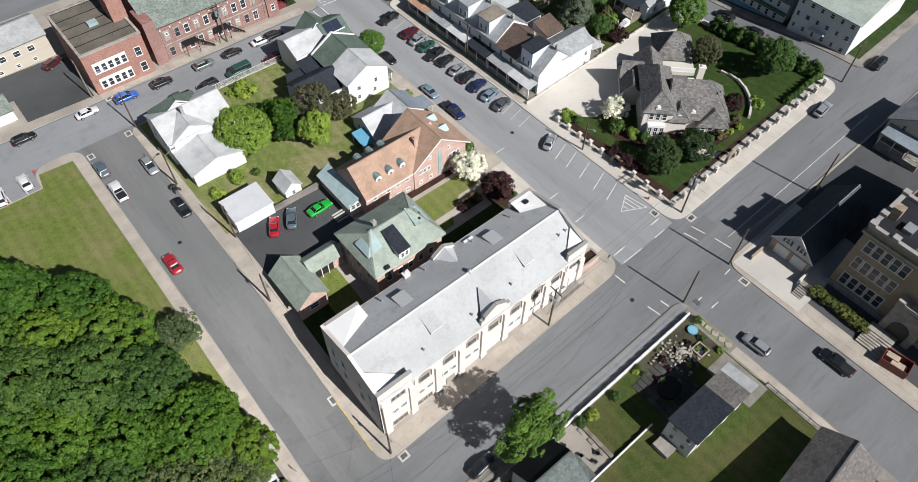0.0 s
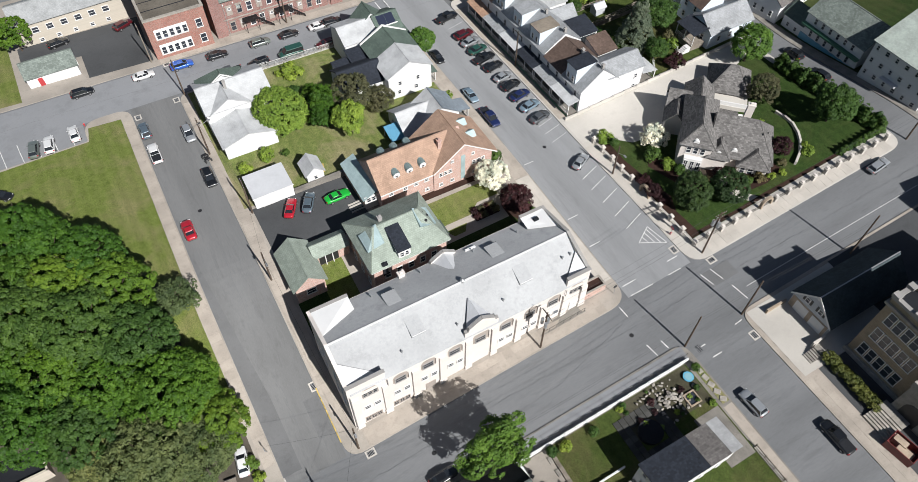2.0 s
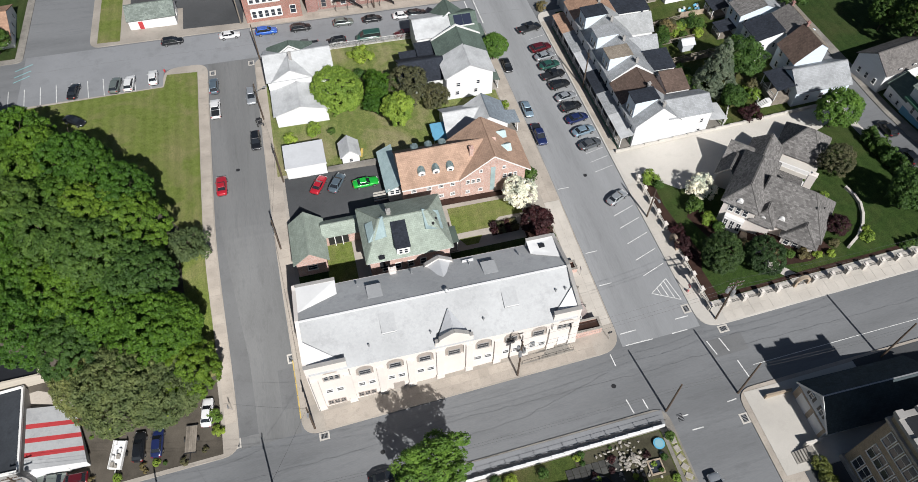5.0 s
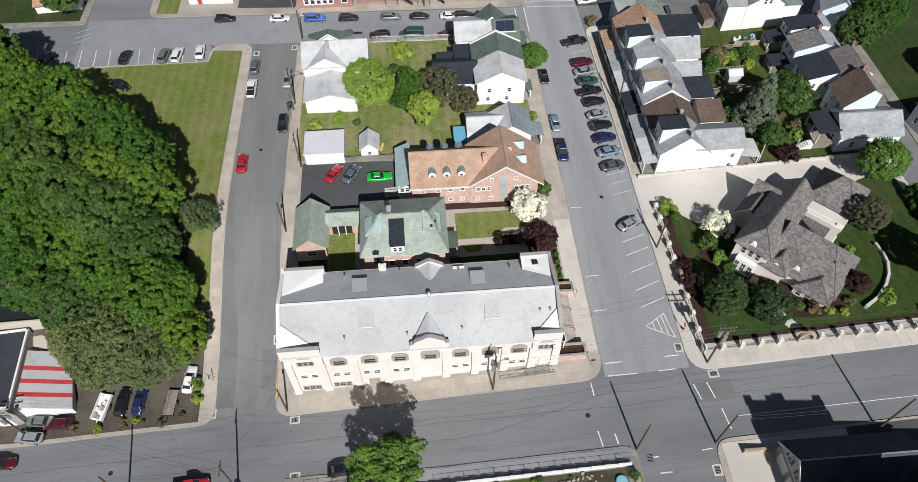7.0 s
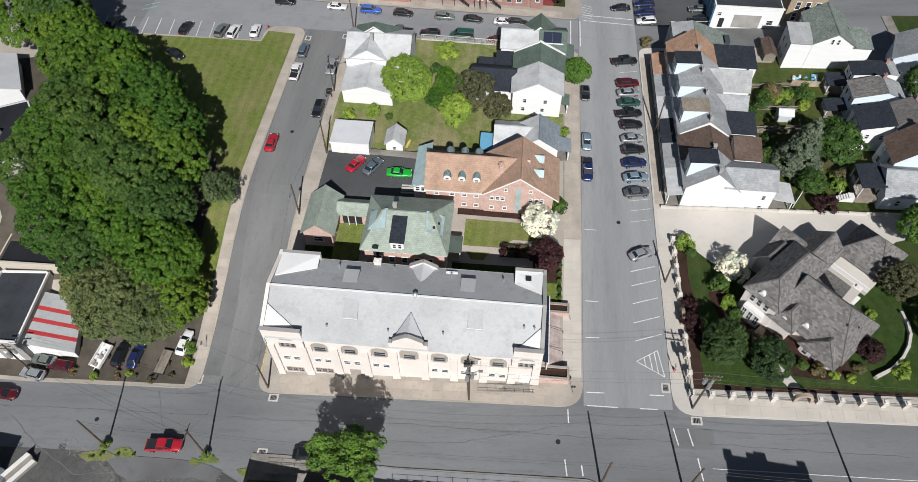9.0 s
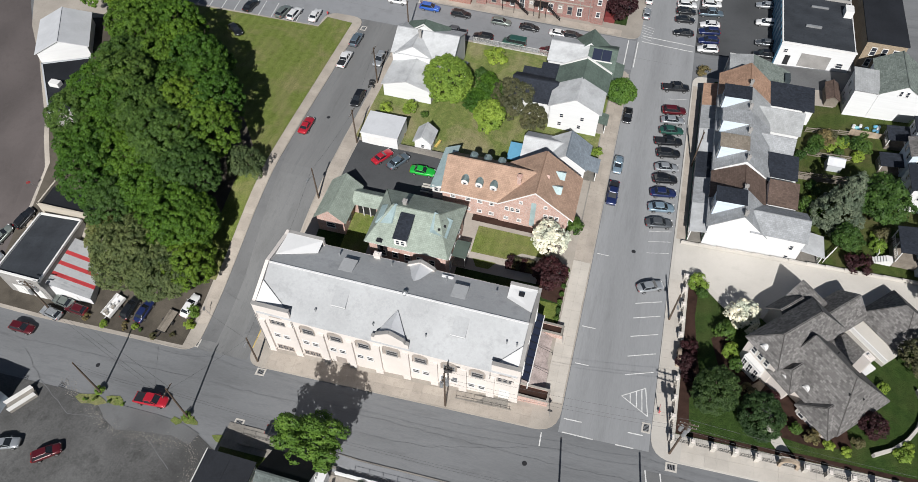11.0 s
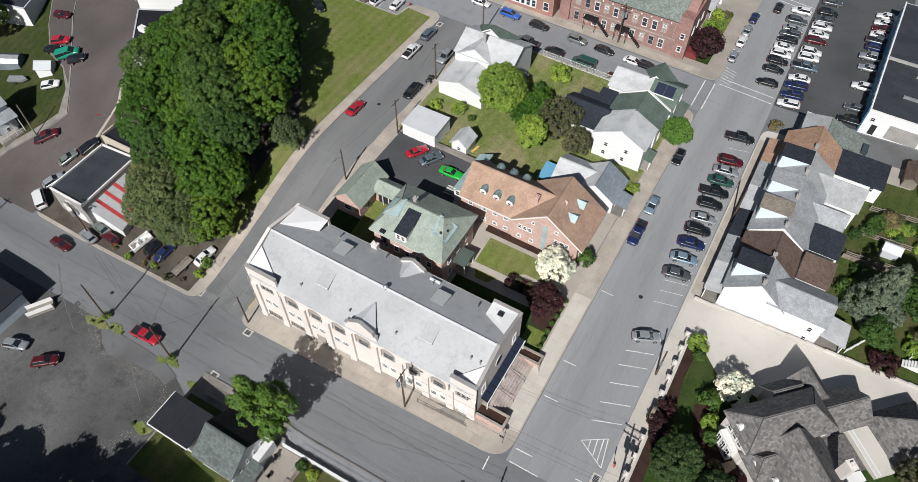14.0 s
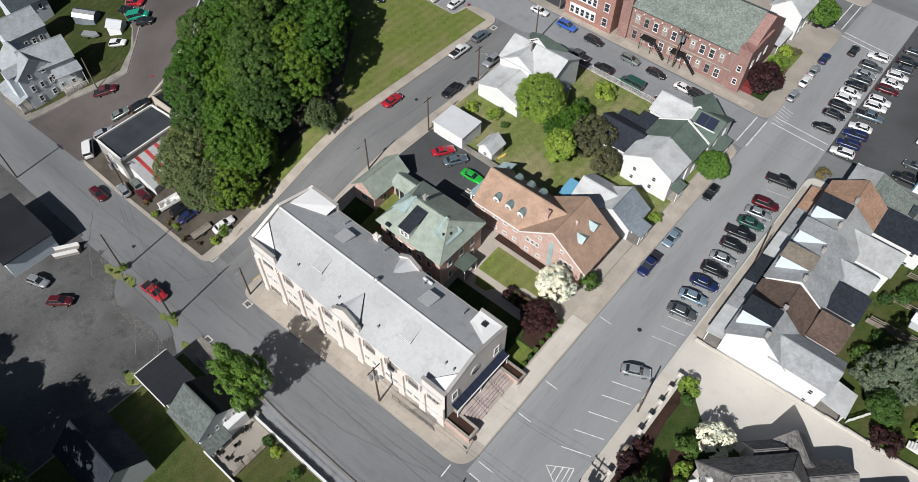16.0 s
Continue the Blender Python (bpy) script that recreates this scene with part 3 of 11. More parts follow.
drape("lot_patch", [(-23.0, -13.9), (-19.5, -16.6), (-16.9, -17.6), (-12.1, -16.8), (-8.0, -16.4), (-4.9, -17.1), (-4.2, -15.2), (-7.4, -14.3), (-11.5, -14.0)], 0.06, ASPHALT_PATCH, 0.0, "broken dark asphalt edge of the lot")
# dark asphalt stands for the shadow lying on this yard
drape("yard_parish", [(60.5, -75), (150, -75), (150, -14.2), (75, -14.2), (75, -26.5), (61, -26.5)], G, ASPHALT_DARK, 0.0, "ground behind the parish buildings, shade put into its dark colour")
drape("apron_parish", rect(58.6, 75, -26.4, -14.4), G + 0.02, CONCRETE_PALE, 0.0, "pale concrete apron before the garage")
drape("lot_school", [(-27.4, 97.2), (-16.4, 96.6), (-16.4, 88.8), (-4.0, 88.4), (-3.4, 105), (-27.4, 105)], G, ASPHALT_DARK, 0.0, "dark asphalt school yard")
drape("lawn_northeast", [(38.4, 99.6), (42.2, 99.4), (42.2, 111.2), (37.2, 111.4)], G, GRASS, 0.0, "small front lawn with shrubs beside the school")
# shade below the tree put into the grass colour
drape("lawn_school_corner", [(38.2, 90.6), (42.6, 90.6), (42.6, 97.2), (38.2, 97.2)], G, GRASS_DARK, 0.0, "grass under the purple tree, shade put into its darker colour")
drape("lawn_school", [(-33.5, 87.6), (-29, 87.4), (-29.2, 124), (-33.5, 124)], G, GRASS, 0.0, "strip of grass by the car park")
drape("lot_northwest", rect(-46.5, -35.6, 86, 150), 0.03, ASPHALT, 0.0, "asphalt entry of the car park")
drape("yard_northwest", rect(-120, -49, 86, 150), G, GRASS_DARK, 0.0, "green ground by the red-roofed house")
drape("lot_northeast", [(57.6, 85.8), (76, 85.8), (76, 150), (57.0, 150)], 0.03, ASPHALT_DARK, 0.0, "dark asphalt car park")
drape("yard_far_west", [(-130, -2.4), (-73.4, -2.4), (-71.6, 5.8), (-66.0, 15.6), (-68.8, 20.6), (-74.0, 24.6), (-80.5, 26.6), (-88, 33), (-96, 42), (-108, 61), (-130, 61)], G, GRASS_WEST, 0.0, "dark green yard by the grey house")
drape("lot_far_west", [(-69.0, 21.6), (-74.0, 24.9), (-80.5, 26.9), (-88, 33.3), (-96, 42.4), (-107, 61), (-103.2, 62), (-95.2, 51.8), (-83.4, 36.4), (-74.4, 27.6)], G, ASPHALT_RED, 0.0, "worn asphalt where cars stand beside the yard")
drape("yard_far_east", rect(111, 150, -2, 90), G, GRASS_DARK, 0.0, "yards beyond the alley")
drape("strip_seal_east", rect(42.3, 45.2, 31, 74), G - 0.01, CONCRETE_OLD, 0.0, "older brown pavement by the brick hall")


# ---- windows, roofs and houses ----
WIN = {}


def window(parent, x, y, z, w, h, rz, frame_mat=None, panes=2, label="", glass=None):
    """A window set on a wall: frame, sash bars and a pane behind. rz: the way it faces, 0 is towards -y."""
    key = (round(w, 2), round(h, 2), frame_mat.name if frame_mat else "", panes)
    if key not in WIN:
        f = min(0.11, w * 0.14)
        bm = boxes((-w / 2, -w / 2 + f, -0.10, 0.02, 0, h), (w / 2 - f, w / 2, -0.10, 0.02, 0, h), (-w / 2 + f, w / 2 - f, -0.10, 0.02, h - f, h), (-w / 2 - 0.05, w / 2 + 0.05, -0.14, 0.02, -0.06, f * 0.7))
        if panes >= 2:
            box(bm, -w / 2 + f, w / 2 - f, -0.075, 0.02, h * 0.5 - 0.03, h * 0.5 + 0.03)
        if panes >= 3:
            box(bm, -0.025, 0.025, -0.07, 0.02, f, h - f)
        me = bpy.data.meshes.new("window")
        bm.to_mesh(me)
        bm.free()
        me.materials.append(frame_mat or TRIM)
        pm = bpy.data.meshes.new("pane")
        bm = boxes((-w / 2 + f * 0.6, w / 2 - f * 0.6, -0.045, 0.015, f * 0.4, h - f * 0.6))
        bm.to_mesh(pm)
        bm.free()
        pm.materials.append(glass or GLASS)
        WIN[key] = (me, pm)
    me, pm = WIN[key]
    ob = share("window", me, parent, pose(x, y, z, 0, 0, rz), label)
    share("pane", pm, ob)
    return ob


def side_row(parent, side, w, d, z, count, ww, wh, frame_mat=None, panes=2, span=0.8, shift=0.0):
    """A row of windows along one side of a w by d body: S, N, E or W."""
    long = w if side in "SN" else d
    for i in range(count):
        u = ((i + 0.5) / count - 0.5) * long * span + shift
        x, y, rz = {"S": (u, -d / 2, 0), "N": (u, d / 2, 180), "E": (w / 2, u, 90), "W": (-w / 2, u, -90)}[side]
        window(parent, x, y, z, ww, wh, rz, frame_mat, panes)


def add_uv(bm, faces, u_dir):
    """UV in metres on roof faces: u along u_dir, v up the slope."""
    lay = bm.loops.layers.uv.verify()
    u = Vector(u_dir).normalized()
    for f in faces:
        f.normal_update()
        v = f.normal.cross(u)
        for lp in f.loops:
            lp[lay].uv = (lp.vert.co.dot(u), lp.vert.co.dot(v))


def roof_plane(bm, pts, thick=0.14):
    """One roof plane with thickness; pts counter-clockwise from above, the first two along the eave."""
    pts = [Vector(p) for p in pts]
    n = (pts[1] - pts[0]).cross(pts[-1] - pts[0]).normalized()
    if n.z < 0:
        n = -n
    top = [bm.verts.new(p + n * thick) for p in pts]
    low = [bm.verts.new(p) for p in pts]
    ft = bm.faces.new(top)
    fs = [ft, bm.faces.new(low[::-1])]
    k = len(pts)
    for i in range(k):
        fs.append(bm.faces.new((low[i], low[(i + 1) % k], top[(i + 1) % k], top[i])))
    add_uv(bm, [ft], pts[1] - pts[0])
    return ft


def gable_roof(parent, w, d, he, hr, material, over=0.35, ends=0.25, name="roof", label=""):
    """Ridge along local x; material may be a pair, for the slope towards local -y and the other."""
    s = (hr - he) / (d / 2)
    first, second = material if isinstance(material, tuple) else (material, material)
    bm = bmesh.new()
    e, x = d / 2 + over, w / 2 + ends
    ze = he - s * over
    roof_plane(bm, [(-x, -e, ze), (x, -e, ze), (x, 0, hr), (-x, 0, hr)])
    bmesh.ops.recalc_face_normals(bm, faces=bm.faces)
    part("roof_slope", bm, first, parent, label)
    bm = bmesh.new()
    roof_plane(bm, [(x, e, ze), (-x, e, ze), (-x, 0, hr), (x, 0, hr)])
    bmesh.ops.recalc_face_normals(bm, faces=bm.faces)
    part("roof_slope", bm, second, parent, label)
    return part("ridge_cap", boxes((-x, x, -0.12, 0.12, hr + 0.06, hr + 0.2)), first, parent)


def hip_roof(parent, w, d, he, hr, material, over=0.4, inset=None, name="roof", label=""):
    """Four slopes; the ridge runs along the longer way, inset from each end."""
    bm = bmesh.new()
    a, b = w / 2 + over, d / 2 + over
    i = min(a, b) if inset is None else inset
    if a >= b:
        r = [(-a + i, 0, hr), (a - i, 0, hr)]
        ps = [[(-a, -b, he), (a, -b, he), r[1], r[0]], [(a, b, he), (-a, b, he), r[0], r[1]], [(a, -b, he), (a, b, he), r[1]], [(-a, b, he), (-a, -b, he), r[0]]]
    else:
        r = [(0, -b + i, hr), (0, b - i, hr)]
        ps = [[(a, -b, he), (a, b, he), r[1], r[0]], [(-a, b, he), (-a, -b, he), r[0], r[1]], [(-a, -b, he), (a, -b, he), r[0]], [(a, b, he), (-a, b, he), r[1]]]
    for p in ps:
        q = []
        for v in p:
            if not q or (Vector(v) - Vector(q[-1])).length > 1e-3:
                q.append(v)
        if len(q) > 2 and (Vector(q[0]) - Vector(q[-1])).length > 1e-3:
            roof_plane(bm, q)
    bmesh.ops.recalc_face_normals(bm, faces=bm.faces)
    return part(name, bm, material, parent, label)


def gable_body(parent, w, d, he, hr, material, down=1.5, name="wall"):
    bm = bmesh.new()
    s = (hr - he) / (d / 2)
    prism(bm, [(-d / 2, -down), (d / 2, -down), (d / 2, he - 0.02), (0, hr - 0.03), (-d / 2, he - 0.02)], "x", -w / 2, w / 2)
    return part(name, bm, material, parent)


def chimney(parent, x, y, z0, z1, w=0.7, d=0.5, material=None, name="chimney"):
    bm = boxes((x - w / 2, x + w / 2, y - d / 2, y + d / 2, z0, z1), (x - w / 2 - 0.07, x + w / 2 + 0.07, y - d / 2 - 0.07, y + d / 2 + 0.07, z1, z1 + 0.14))
    box(bm, x - w * 0.22, x + w * 0.22, y - d * 0.22, y + d * 0.22, z1 + 0.14, z1 + 0.4)
    return part(name, bm, material or BRICK_DARK, parent)


def dormer(parent, x, y, z, w, h, length, roof_mat, wall_mat, rz=0, arched=False):
    """A dormer that looks towards -y before the turn rz, its foot at (x, y, z)."""
    m = pose(x, y, z, 0, 0, rz)
    bm = bmesh.new()
    if arched:
        pts = [(-w / 2, -0.6), (w / 2, -0.6), (w / 2, h * 0.6)] + [(w / 2 * math.cos(a), h * 0.6 + w / 2 * math.sin(a)) for a in (math.pi * i / 8 for i in range(1, 8))] + [(-w / 2, h * 0.6)]
    else:
        pts = [(-w / 2, -0.6), (w / 2, -0.6), (w / 2, h * 0.62), (0, h), (-w / 2, h * 0.62)]
    prism(bm, pts, "y", 0, length)
    bm.transform(m)
    d = part("dormer", bm, wall_mat, parent)
    bm = bmesh.new()
    if arched:
        n = 10
        prev = None
        for i in range(n + 1):
            a = math.pi * i / n
            r = w / 2 + 0.1
            ring = [bm.verts.new((r * math.cos(a), -0.12, h * 0.6 + r * math.sin(a))), bm.verts.new((r * math.cos(a), length, h * 0.6 + r * math.sin(a)))]
            if prev:
                bm.faces.new((prev[0], ring[0], ring[1], prev[1]))
            prev = ring
        bmesh.ops.solidify(bm, geom=bm.faces[:], thickness=0.06)
    else:
        o, e = w / 2 + 0.18, h * 0.62 - 0.12
        roof_plane(bm, [(o, -0.2, e), (o, length, e), (0, length, h), (0, -0.2, h)], 0.09)
        roof_plane(bm, [(-o, length, e), (-o, -0.2, e), (0, -0.2, h), (0, length, h)], 0.09)
        bmesh.ops.recalc_face_normals(bm, faces=bm.faces)
    bm.transform(m)
    part("dormer_roof", bm, roof_mat, d)
    wv = m @ Vector((0, 0, h * 0.12))
    window(d, wv.x, wv.y, wv.z, w * 0.6, h * 0.55, rz, TRIM, 2)
    return d


def porch(parent, x0, x1, y0, y1, z0, z1, roof_mat, posts=3, side="S", slope=0.35, floor_mat=None, rail=True):
    """A lean-to porch with floor, posts and rail; side is where it is open."""
    bm = bmesh.new()
    lo, hi = z1 - slope, z1 + slope
    c = {"S": [lo, lo, hi, hi], "N": [hi, hi, lo, lo], "W": [lo, hi, hi, lo], "E": [hi, lo, lo, hi]}[side]
    ps = [(x0 - 0.2, y0 - 0.2), (x1 + 0.2, y0 - 0.2), (x1 + 0.2, y1 + 0.2), (x0 - 0.2, y1 + 0.2)]
    roof_plane(bm, [(*p, z) for p, z in zip(ps, c)], 0.12)
    bmesh.ops.recalc_face_normals(bm, faces=bm.faces)
    pr = part("porch_roof", bm, roof_mat, parent)
    part("porch_floor", boxes((x0, x1, y0, y1, z0 - 1.2, z0)), floor_mat or CONCRETE_OLD, parent)
    for i in range(posts):
        f = i / (posts - 1)
        if side in "SN":
            px, py = x0 + 0.1 + f * (x1 - x0 - 0.2), (y0 + 0.1 if side == "S" else y1 - 0.1)
        else:
            px, py = (x0 + 0.1 if side == "W" else x1 - 0.1), y0 + 0.1 + f * (y1 - y0 - 0.2)
        part("post", boxes((px - 0.07, px + 0.07, py - 0.07, py + 0.07, z0, z1 - slope)), TRIM, parent)
    if rail:
        bm = bmesh.new()
        if side in "SN":
            yy = y0 + 0.1 if side == "S" else y1 - 0.1
            box(bm, x0, x1, yy - 0.03, yy + 0.03, z0 + 0.85, z0 + 0.93)
            k = int((x1 - x0) / 0.3)
            for i in range(k):
                u = x0 + (i + 0.5) * (x1 - x0) / k
                box(bm, u - 0.025, u + 0.025, yy - 0.02, yy + 0.02, z0, z0 + 0.85)
        else:
            xx = x0 + 0.1 if side == "W" else x1 - 0.1
            box(bm, xx - 0.03, xx + 0.03, y0, y1, z0 + 0.85, z0 + 0.93)
            k = int((y1 - y0) / 0.3)
            for i in range(k):
                u = y0 + (i + 0.5) * (y1 - y0) / k
                box(bm, xx - 0.02, xx + 0.02, u - 0.025, u + 0.025, z0, z0 + 0.85)
        part("railing", bm, TRIM, parent)
    return pr


def gable_house(name, label, x, y, w, d, eave, ridge, rz, roof_mat, wall_mat, rows=(), zb=None, group="", over=0.35, cat="house", ends=0.25):
    """A gabled house with its ridge along local x; eave and ridge are heights in the world. rows: (side, height, count, w, h)."""
    zb = gz(x, y) if zb is None else zb
    t = thing(name, (x, y, zb, 0, 0, rz), label, cat, group)
    gable_body(t, w, d, eave - zb, ridge - zb, wall_mat)
    gable_roof(t, w, d, eave - zb, ridge - zb, roof_mat, over, ends)
    for side, z, n, ww, wh in rows:
        side_row(t, side, w, d, z, n, ww, wh)
    return t


# ---- the white hall on the corner ----
def church_hall():
    L, D, EAVE, RIDGE, TOP = 39.0, 13.1, 11.4, 15.25, 13.4
    BACK = 12.75    # the rear eave stands higher
    t = thing("parish_hall", (0, 0, 0, 0, 0, 0), "long white stuccoed parish hall with a silver metal roof", "building")
    # front wall, bay by bay, with arched openings
    edges = [0.0, 5.6, 9.9, 14.2, 18.4, 22.7, 26.9, 31.1, 35.0, 39.0]
    centres = [3.15, 7.75, 12.05, 16.3, 20.55, 24.8, 29.0, 33.05, 37.0]
    bm = bmesh.new()
    y0, y1 = 0.22, 0.6
    for i, c in enumerate(centres):
        a, b = edges[i], edges[i + 1]
        top = TOP if i in (0, 8) else EAVE
        r = 1.2 if i != 4 else 1.35
        zs, spring = 8.0, 9.85 if i != 4 else 10.2
        if i in (0, 8):
            zs, spring = 8.5, 10.35
        rise = 0.85
        box(bm, a, c - r, y0, y1, -1, top)
        box(bm, c + r, b, y0, y1, -1, top)
        box(bm, c - r, c + r, y0, y1, -1, zs)
        n = 10
        for k in range(n):
            u0, u1 = -r + 2 * r * k / n, -r + 2 * r * (k + 1) / n
            h0, h1 = [spring + rise * math.sqrt(max(0.0, 1 - (u / r) ** 2)) for u in (u0, u1)]
            vs = [bm.verts.new(p) for p in ((c + u0, y0, h0), (c + u1, y0, h1), (c + u1, y0, top), (c + u0, y0, top), (c + u0, y1, h0), (c + u1, y1, h1), (c + u1, y1, top), (c + u0, y1, top))]
            for q in ((0, 1, 2, 3), (5, 4, 7, 6), (0, 4, 5, 1), (3, 2, 6, 7)):
                bm.faces.new([vs[j] for j in q])
    box(bm, 5.6, 35.0, 0.12, 0.3, EAVE - 0.35, EAVE + 0.05)
    part("front_wall", bm, STUCCO, t)
    for i, x in enumerate([0.75, 5.35, 9.9, 14.2, 18.4, 22.7, 26.9, 31.1, 35.1, 38.45]):
        w = 0.5 if i not in (0, 9) else 0.55
        zt = 9.6 if i not in (4, 5) else 10.4
        bm = boxes((x - w, x + w, -0.12, 0.24, -1, zt), (x - w - 0.08, x + w + 0.08, -0.2, 0.24, -1, gz(x, 0) + 1.0))
        part("pilaster", bm, STUCCO, t)
    for i, c in enumerate(centres):
        r = 1.2 if i != 4 else 1.35
        zs, zt = (8.0, 10.7) if i != 4 else (8.0, 11.05)
        if i in (0, 8):
            zs, zt = 8.5, 11.2
        p = part("arch_panel", boxes((c - r, c + r, 0.42, 0.5, zs, zt)), LOUVRE, t, "tan panel filling an arch")
        if i in (0, 8):
            part("transom", boxes((c - r, c + r, 0.2, 0.42, 9.95, 10.3)), STUCCO, t)
            for k in (-0.75, 0, 0.75):
                window(t, c + k, 0.42, 8.65, 0.66, 1.2, 0, STUCCO_GREY, 2)
        else:
            window(t, c, 0.42, zs + 0.08, 1.75, 1.3, 0, STUCCO_GREY, 2)
        if i not in (4, 8):
            for k in (-0.75, 0.75):
                window(t, c + k, y0, 5.1, 1.05, 1.05, 0, TRIM, 2)
    for c in (3.0, 7.5):
        for k in (-0.9, 0, 0.9):
            window(t, c + k, y0, gz(c, 0) + 0.7, 0.85, 1.15, 0, LOUVRE, 3)
    part("door", boxes((11.4, 13.0, 0.1, 0.24, 1.2, 3.5)), LOUVRE, t, "plain grey side door")
    part("door", boxes((36.3, 37.9, 0.1, 0.24, 3.9, 6.3)), TRIM, t, "white panelled entrance door")
    # end walls with coped gables
    prof = [(0.2, -1), (D, -1), (D, TOP + 0.9), (D - 0.9, TOP + 0.9), (6.4, 15.6), (0.9, TOP), (0.2, TOP)]
    for nm, a, b in (("west_wall", 0.0, 0.4), ("east_wall", L - 0.4, L)):
        bm = bmesh.new()
        prism(bm, prof, "x", a, b)
        part(nm, bm, STUCCO, t)
        bm = bmesh.new()
        top = prof[2:][::-1]
        for p, q in zip(top, top[1:]):
            n = Vector((0, -(q[1] - p[1]), q[0] - p[0])).normalized() * 0.1
            vs = [bm.verts.new((x, py + s * n.y, pz + s * n.z)) for s in (0, 1) for x, py, pz in ((a - 0.06, *p), (b + 0.06, *p), (b + 0.06, *q), (a - 0.06, *q))]
            for f in ((0, 1, 2, 3), (4, 5, 6, 7), (0, 1, 5, 4), (1, 2, 6, 5), (2, 3, 7, 6), (3, 0, 4, 7)):
                bm.faces.new([vs[j] for j in f])
        bmesh.ops.recalc_face_normals(bm, faces=bm.faces)
        part("coping", bm, STUCCO_GREY if a > 1 else STUCCO, t)
    bm = boxes((0.4, L - 0.4, D - 0.4, D, -1, BACK + 0.08), (0.4, 6.0, D - 0.4, D, BACK + 0.08, TOP + 0.9), (L - 4.4, L - 0.4, D - 0.4, D, BACK + 0.08, TOP + 0.9))
    part("rear_wall", bm, STUCCO, t)
    part("parapet_cap", boxes((-0.05, 5.65, 0.1, 0.66, TOP, TOP + 0.12)), STUCCO_GREY, t)
    part("parapet_cap", boxes((34.95, L + 0.05, 0.1, 0.66, TOP, TOP + 0.12)), STUCCO_GREY, t)
    part("parapet_cap", boxes((0.4, 6.05, D - 0.46, D + 0.06, TOP + 0.9, TOP + 1.0)), STUCCO_GREY, t)
    part("parapet_cap", boxes((L - 4.45, L - 0.4, D - 0.46, D + 0.06, TOP + 0.9, TOP + 1.0)), STUCCO_GREY, t)
    # main roof: two slopes in wide silver sheets
    s = (RIDGE - EAVE) / (6.4 - 0.2)
    sheets = 9
    for k in range(sheets):
        for front in (True, False):
            xa, xb = 0.4 + (L - 0.8) * k / sheets, 0.4 + (L - 0.8) * (k + 1) / sheets
            bm = bmesh.new()
            lift = 0.006 * (k % 2)
            if front:
                roof_plane(bm, [(xa, 0.05, EAVE + lift), (xb, 0.05, EAVE + lift), (xb, 6.4, RIDGE + lift), (xa, 6.4, RIDGE + lift)], 0.1)
            else:
                roof_plane(bm, [(xb, D - 0.1, BACK + lift), (xa, D - 0.1, BACK + lift), (xa, 6.4, RIDGE + lift), (xb, 6.4, RIDGE + lift)], 0.1)
            bmesh.ops.recalc_face_normals(bm, faces=bm.faces)
            part("roof_sheet", bm, SILVER, t)
    part("ridge_cap", boxes((0.4, L - 0.4, 6.27, 6.53, RIDGE + 0.06, RIDGE + 0.17)), MEMBRANE, t, "white ridge cap")
    # white membrane crickets in the four corners
    def cricket(name, a, b, c):
        bm = bmesh.new()
        roof_plane(bm, [a, b, c], 0.08)
        bmesh.ops.recalc_face_normals(bm, faces=bm.faces)
        part(name, bm, MEMBRANE, t, "white roof membrane")
    cricket("cricket", (0.4, 0.6, 13.15), (5.6, 0.6, 12.0), (0.4, 3.9, 14.1))
    cricket("cricket", (L - 4.0, 0.6, 12.1), (L - 0.4, 0.6, 13.15), (L - 0.4, 3.7, 14.0))
    for x0, x1 in ((0.4, 6.0), (L - 4.4, L - 0.4)):
        w = x0 < 1
        bm = bmesh.new()
        a = [(x0, D - 0.4, 14.3), (x1, D - 0.4, 14.16), (x1, D - 2.6, 14.0), (x0, D - 4.8, 14.62)] if w else [(x0, D - 0.4, 14.16), (x1, D - 0.4, 14.3), (x1, D - 4.5, 14.56), (x0, D - 2.6, 14.0)]
        roof_plane(bm, a[::-1], 0.08)
        bmesh.ops.recalc_face_normals(bm, faces=bm.faces)
        part("cricket", bm, MEMBRANE, t, "white roof membrane")
    # central gablets, front and rear
    for yy, sgn, cx in ((0.18, 1, 20.55), (D - 0.05, -1, 21.2)):
        bm = bmesh.new()
        pts = [(cx - 2.7, EAVE - 0.6), (cx + 2.7, EAVE - 0.6), (cx + 2.7, 12.75), (cx + 2.2, 12.75), (cx + 2.0, 13.35), (cx + 0.5, 14.35), (cx, 14.6), (cx - 0.5, 14.35), (cx - 2.0, 13.35), (cx - 2.2, 12.75), (cx - 2.7, 12.75)]
        prism(bm, pts, "y", yy, yy + sgn * 0.42)
        part("gablet", bm, STUCCO, t)
        bm = bmesh.new()
        for p, q in zip(pts[2:], pts[3:]):
            d = Vector((q[0] - p[0], q[1] - p[1]))
            n = Vector((d.y, -d.x)).normalized() * 0.1
            if n.y < 0 and abs(d.x) > 0.01:
                n = -n
            prism(bm, [(p[0], p[1]), (q[0], q[1]), (q[0] + n.x, q[1] + n.y), (p[0] + n.x, p[1] + n.y)], "y", yy - sgn * 0.05, yy + sgn * 0.5)
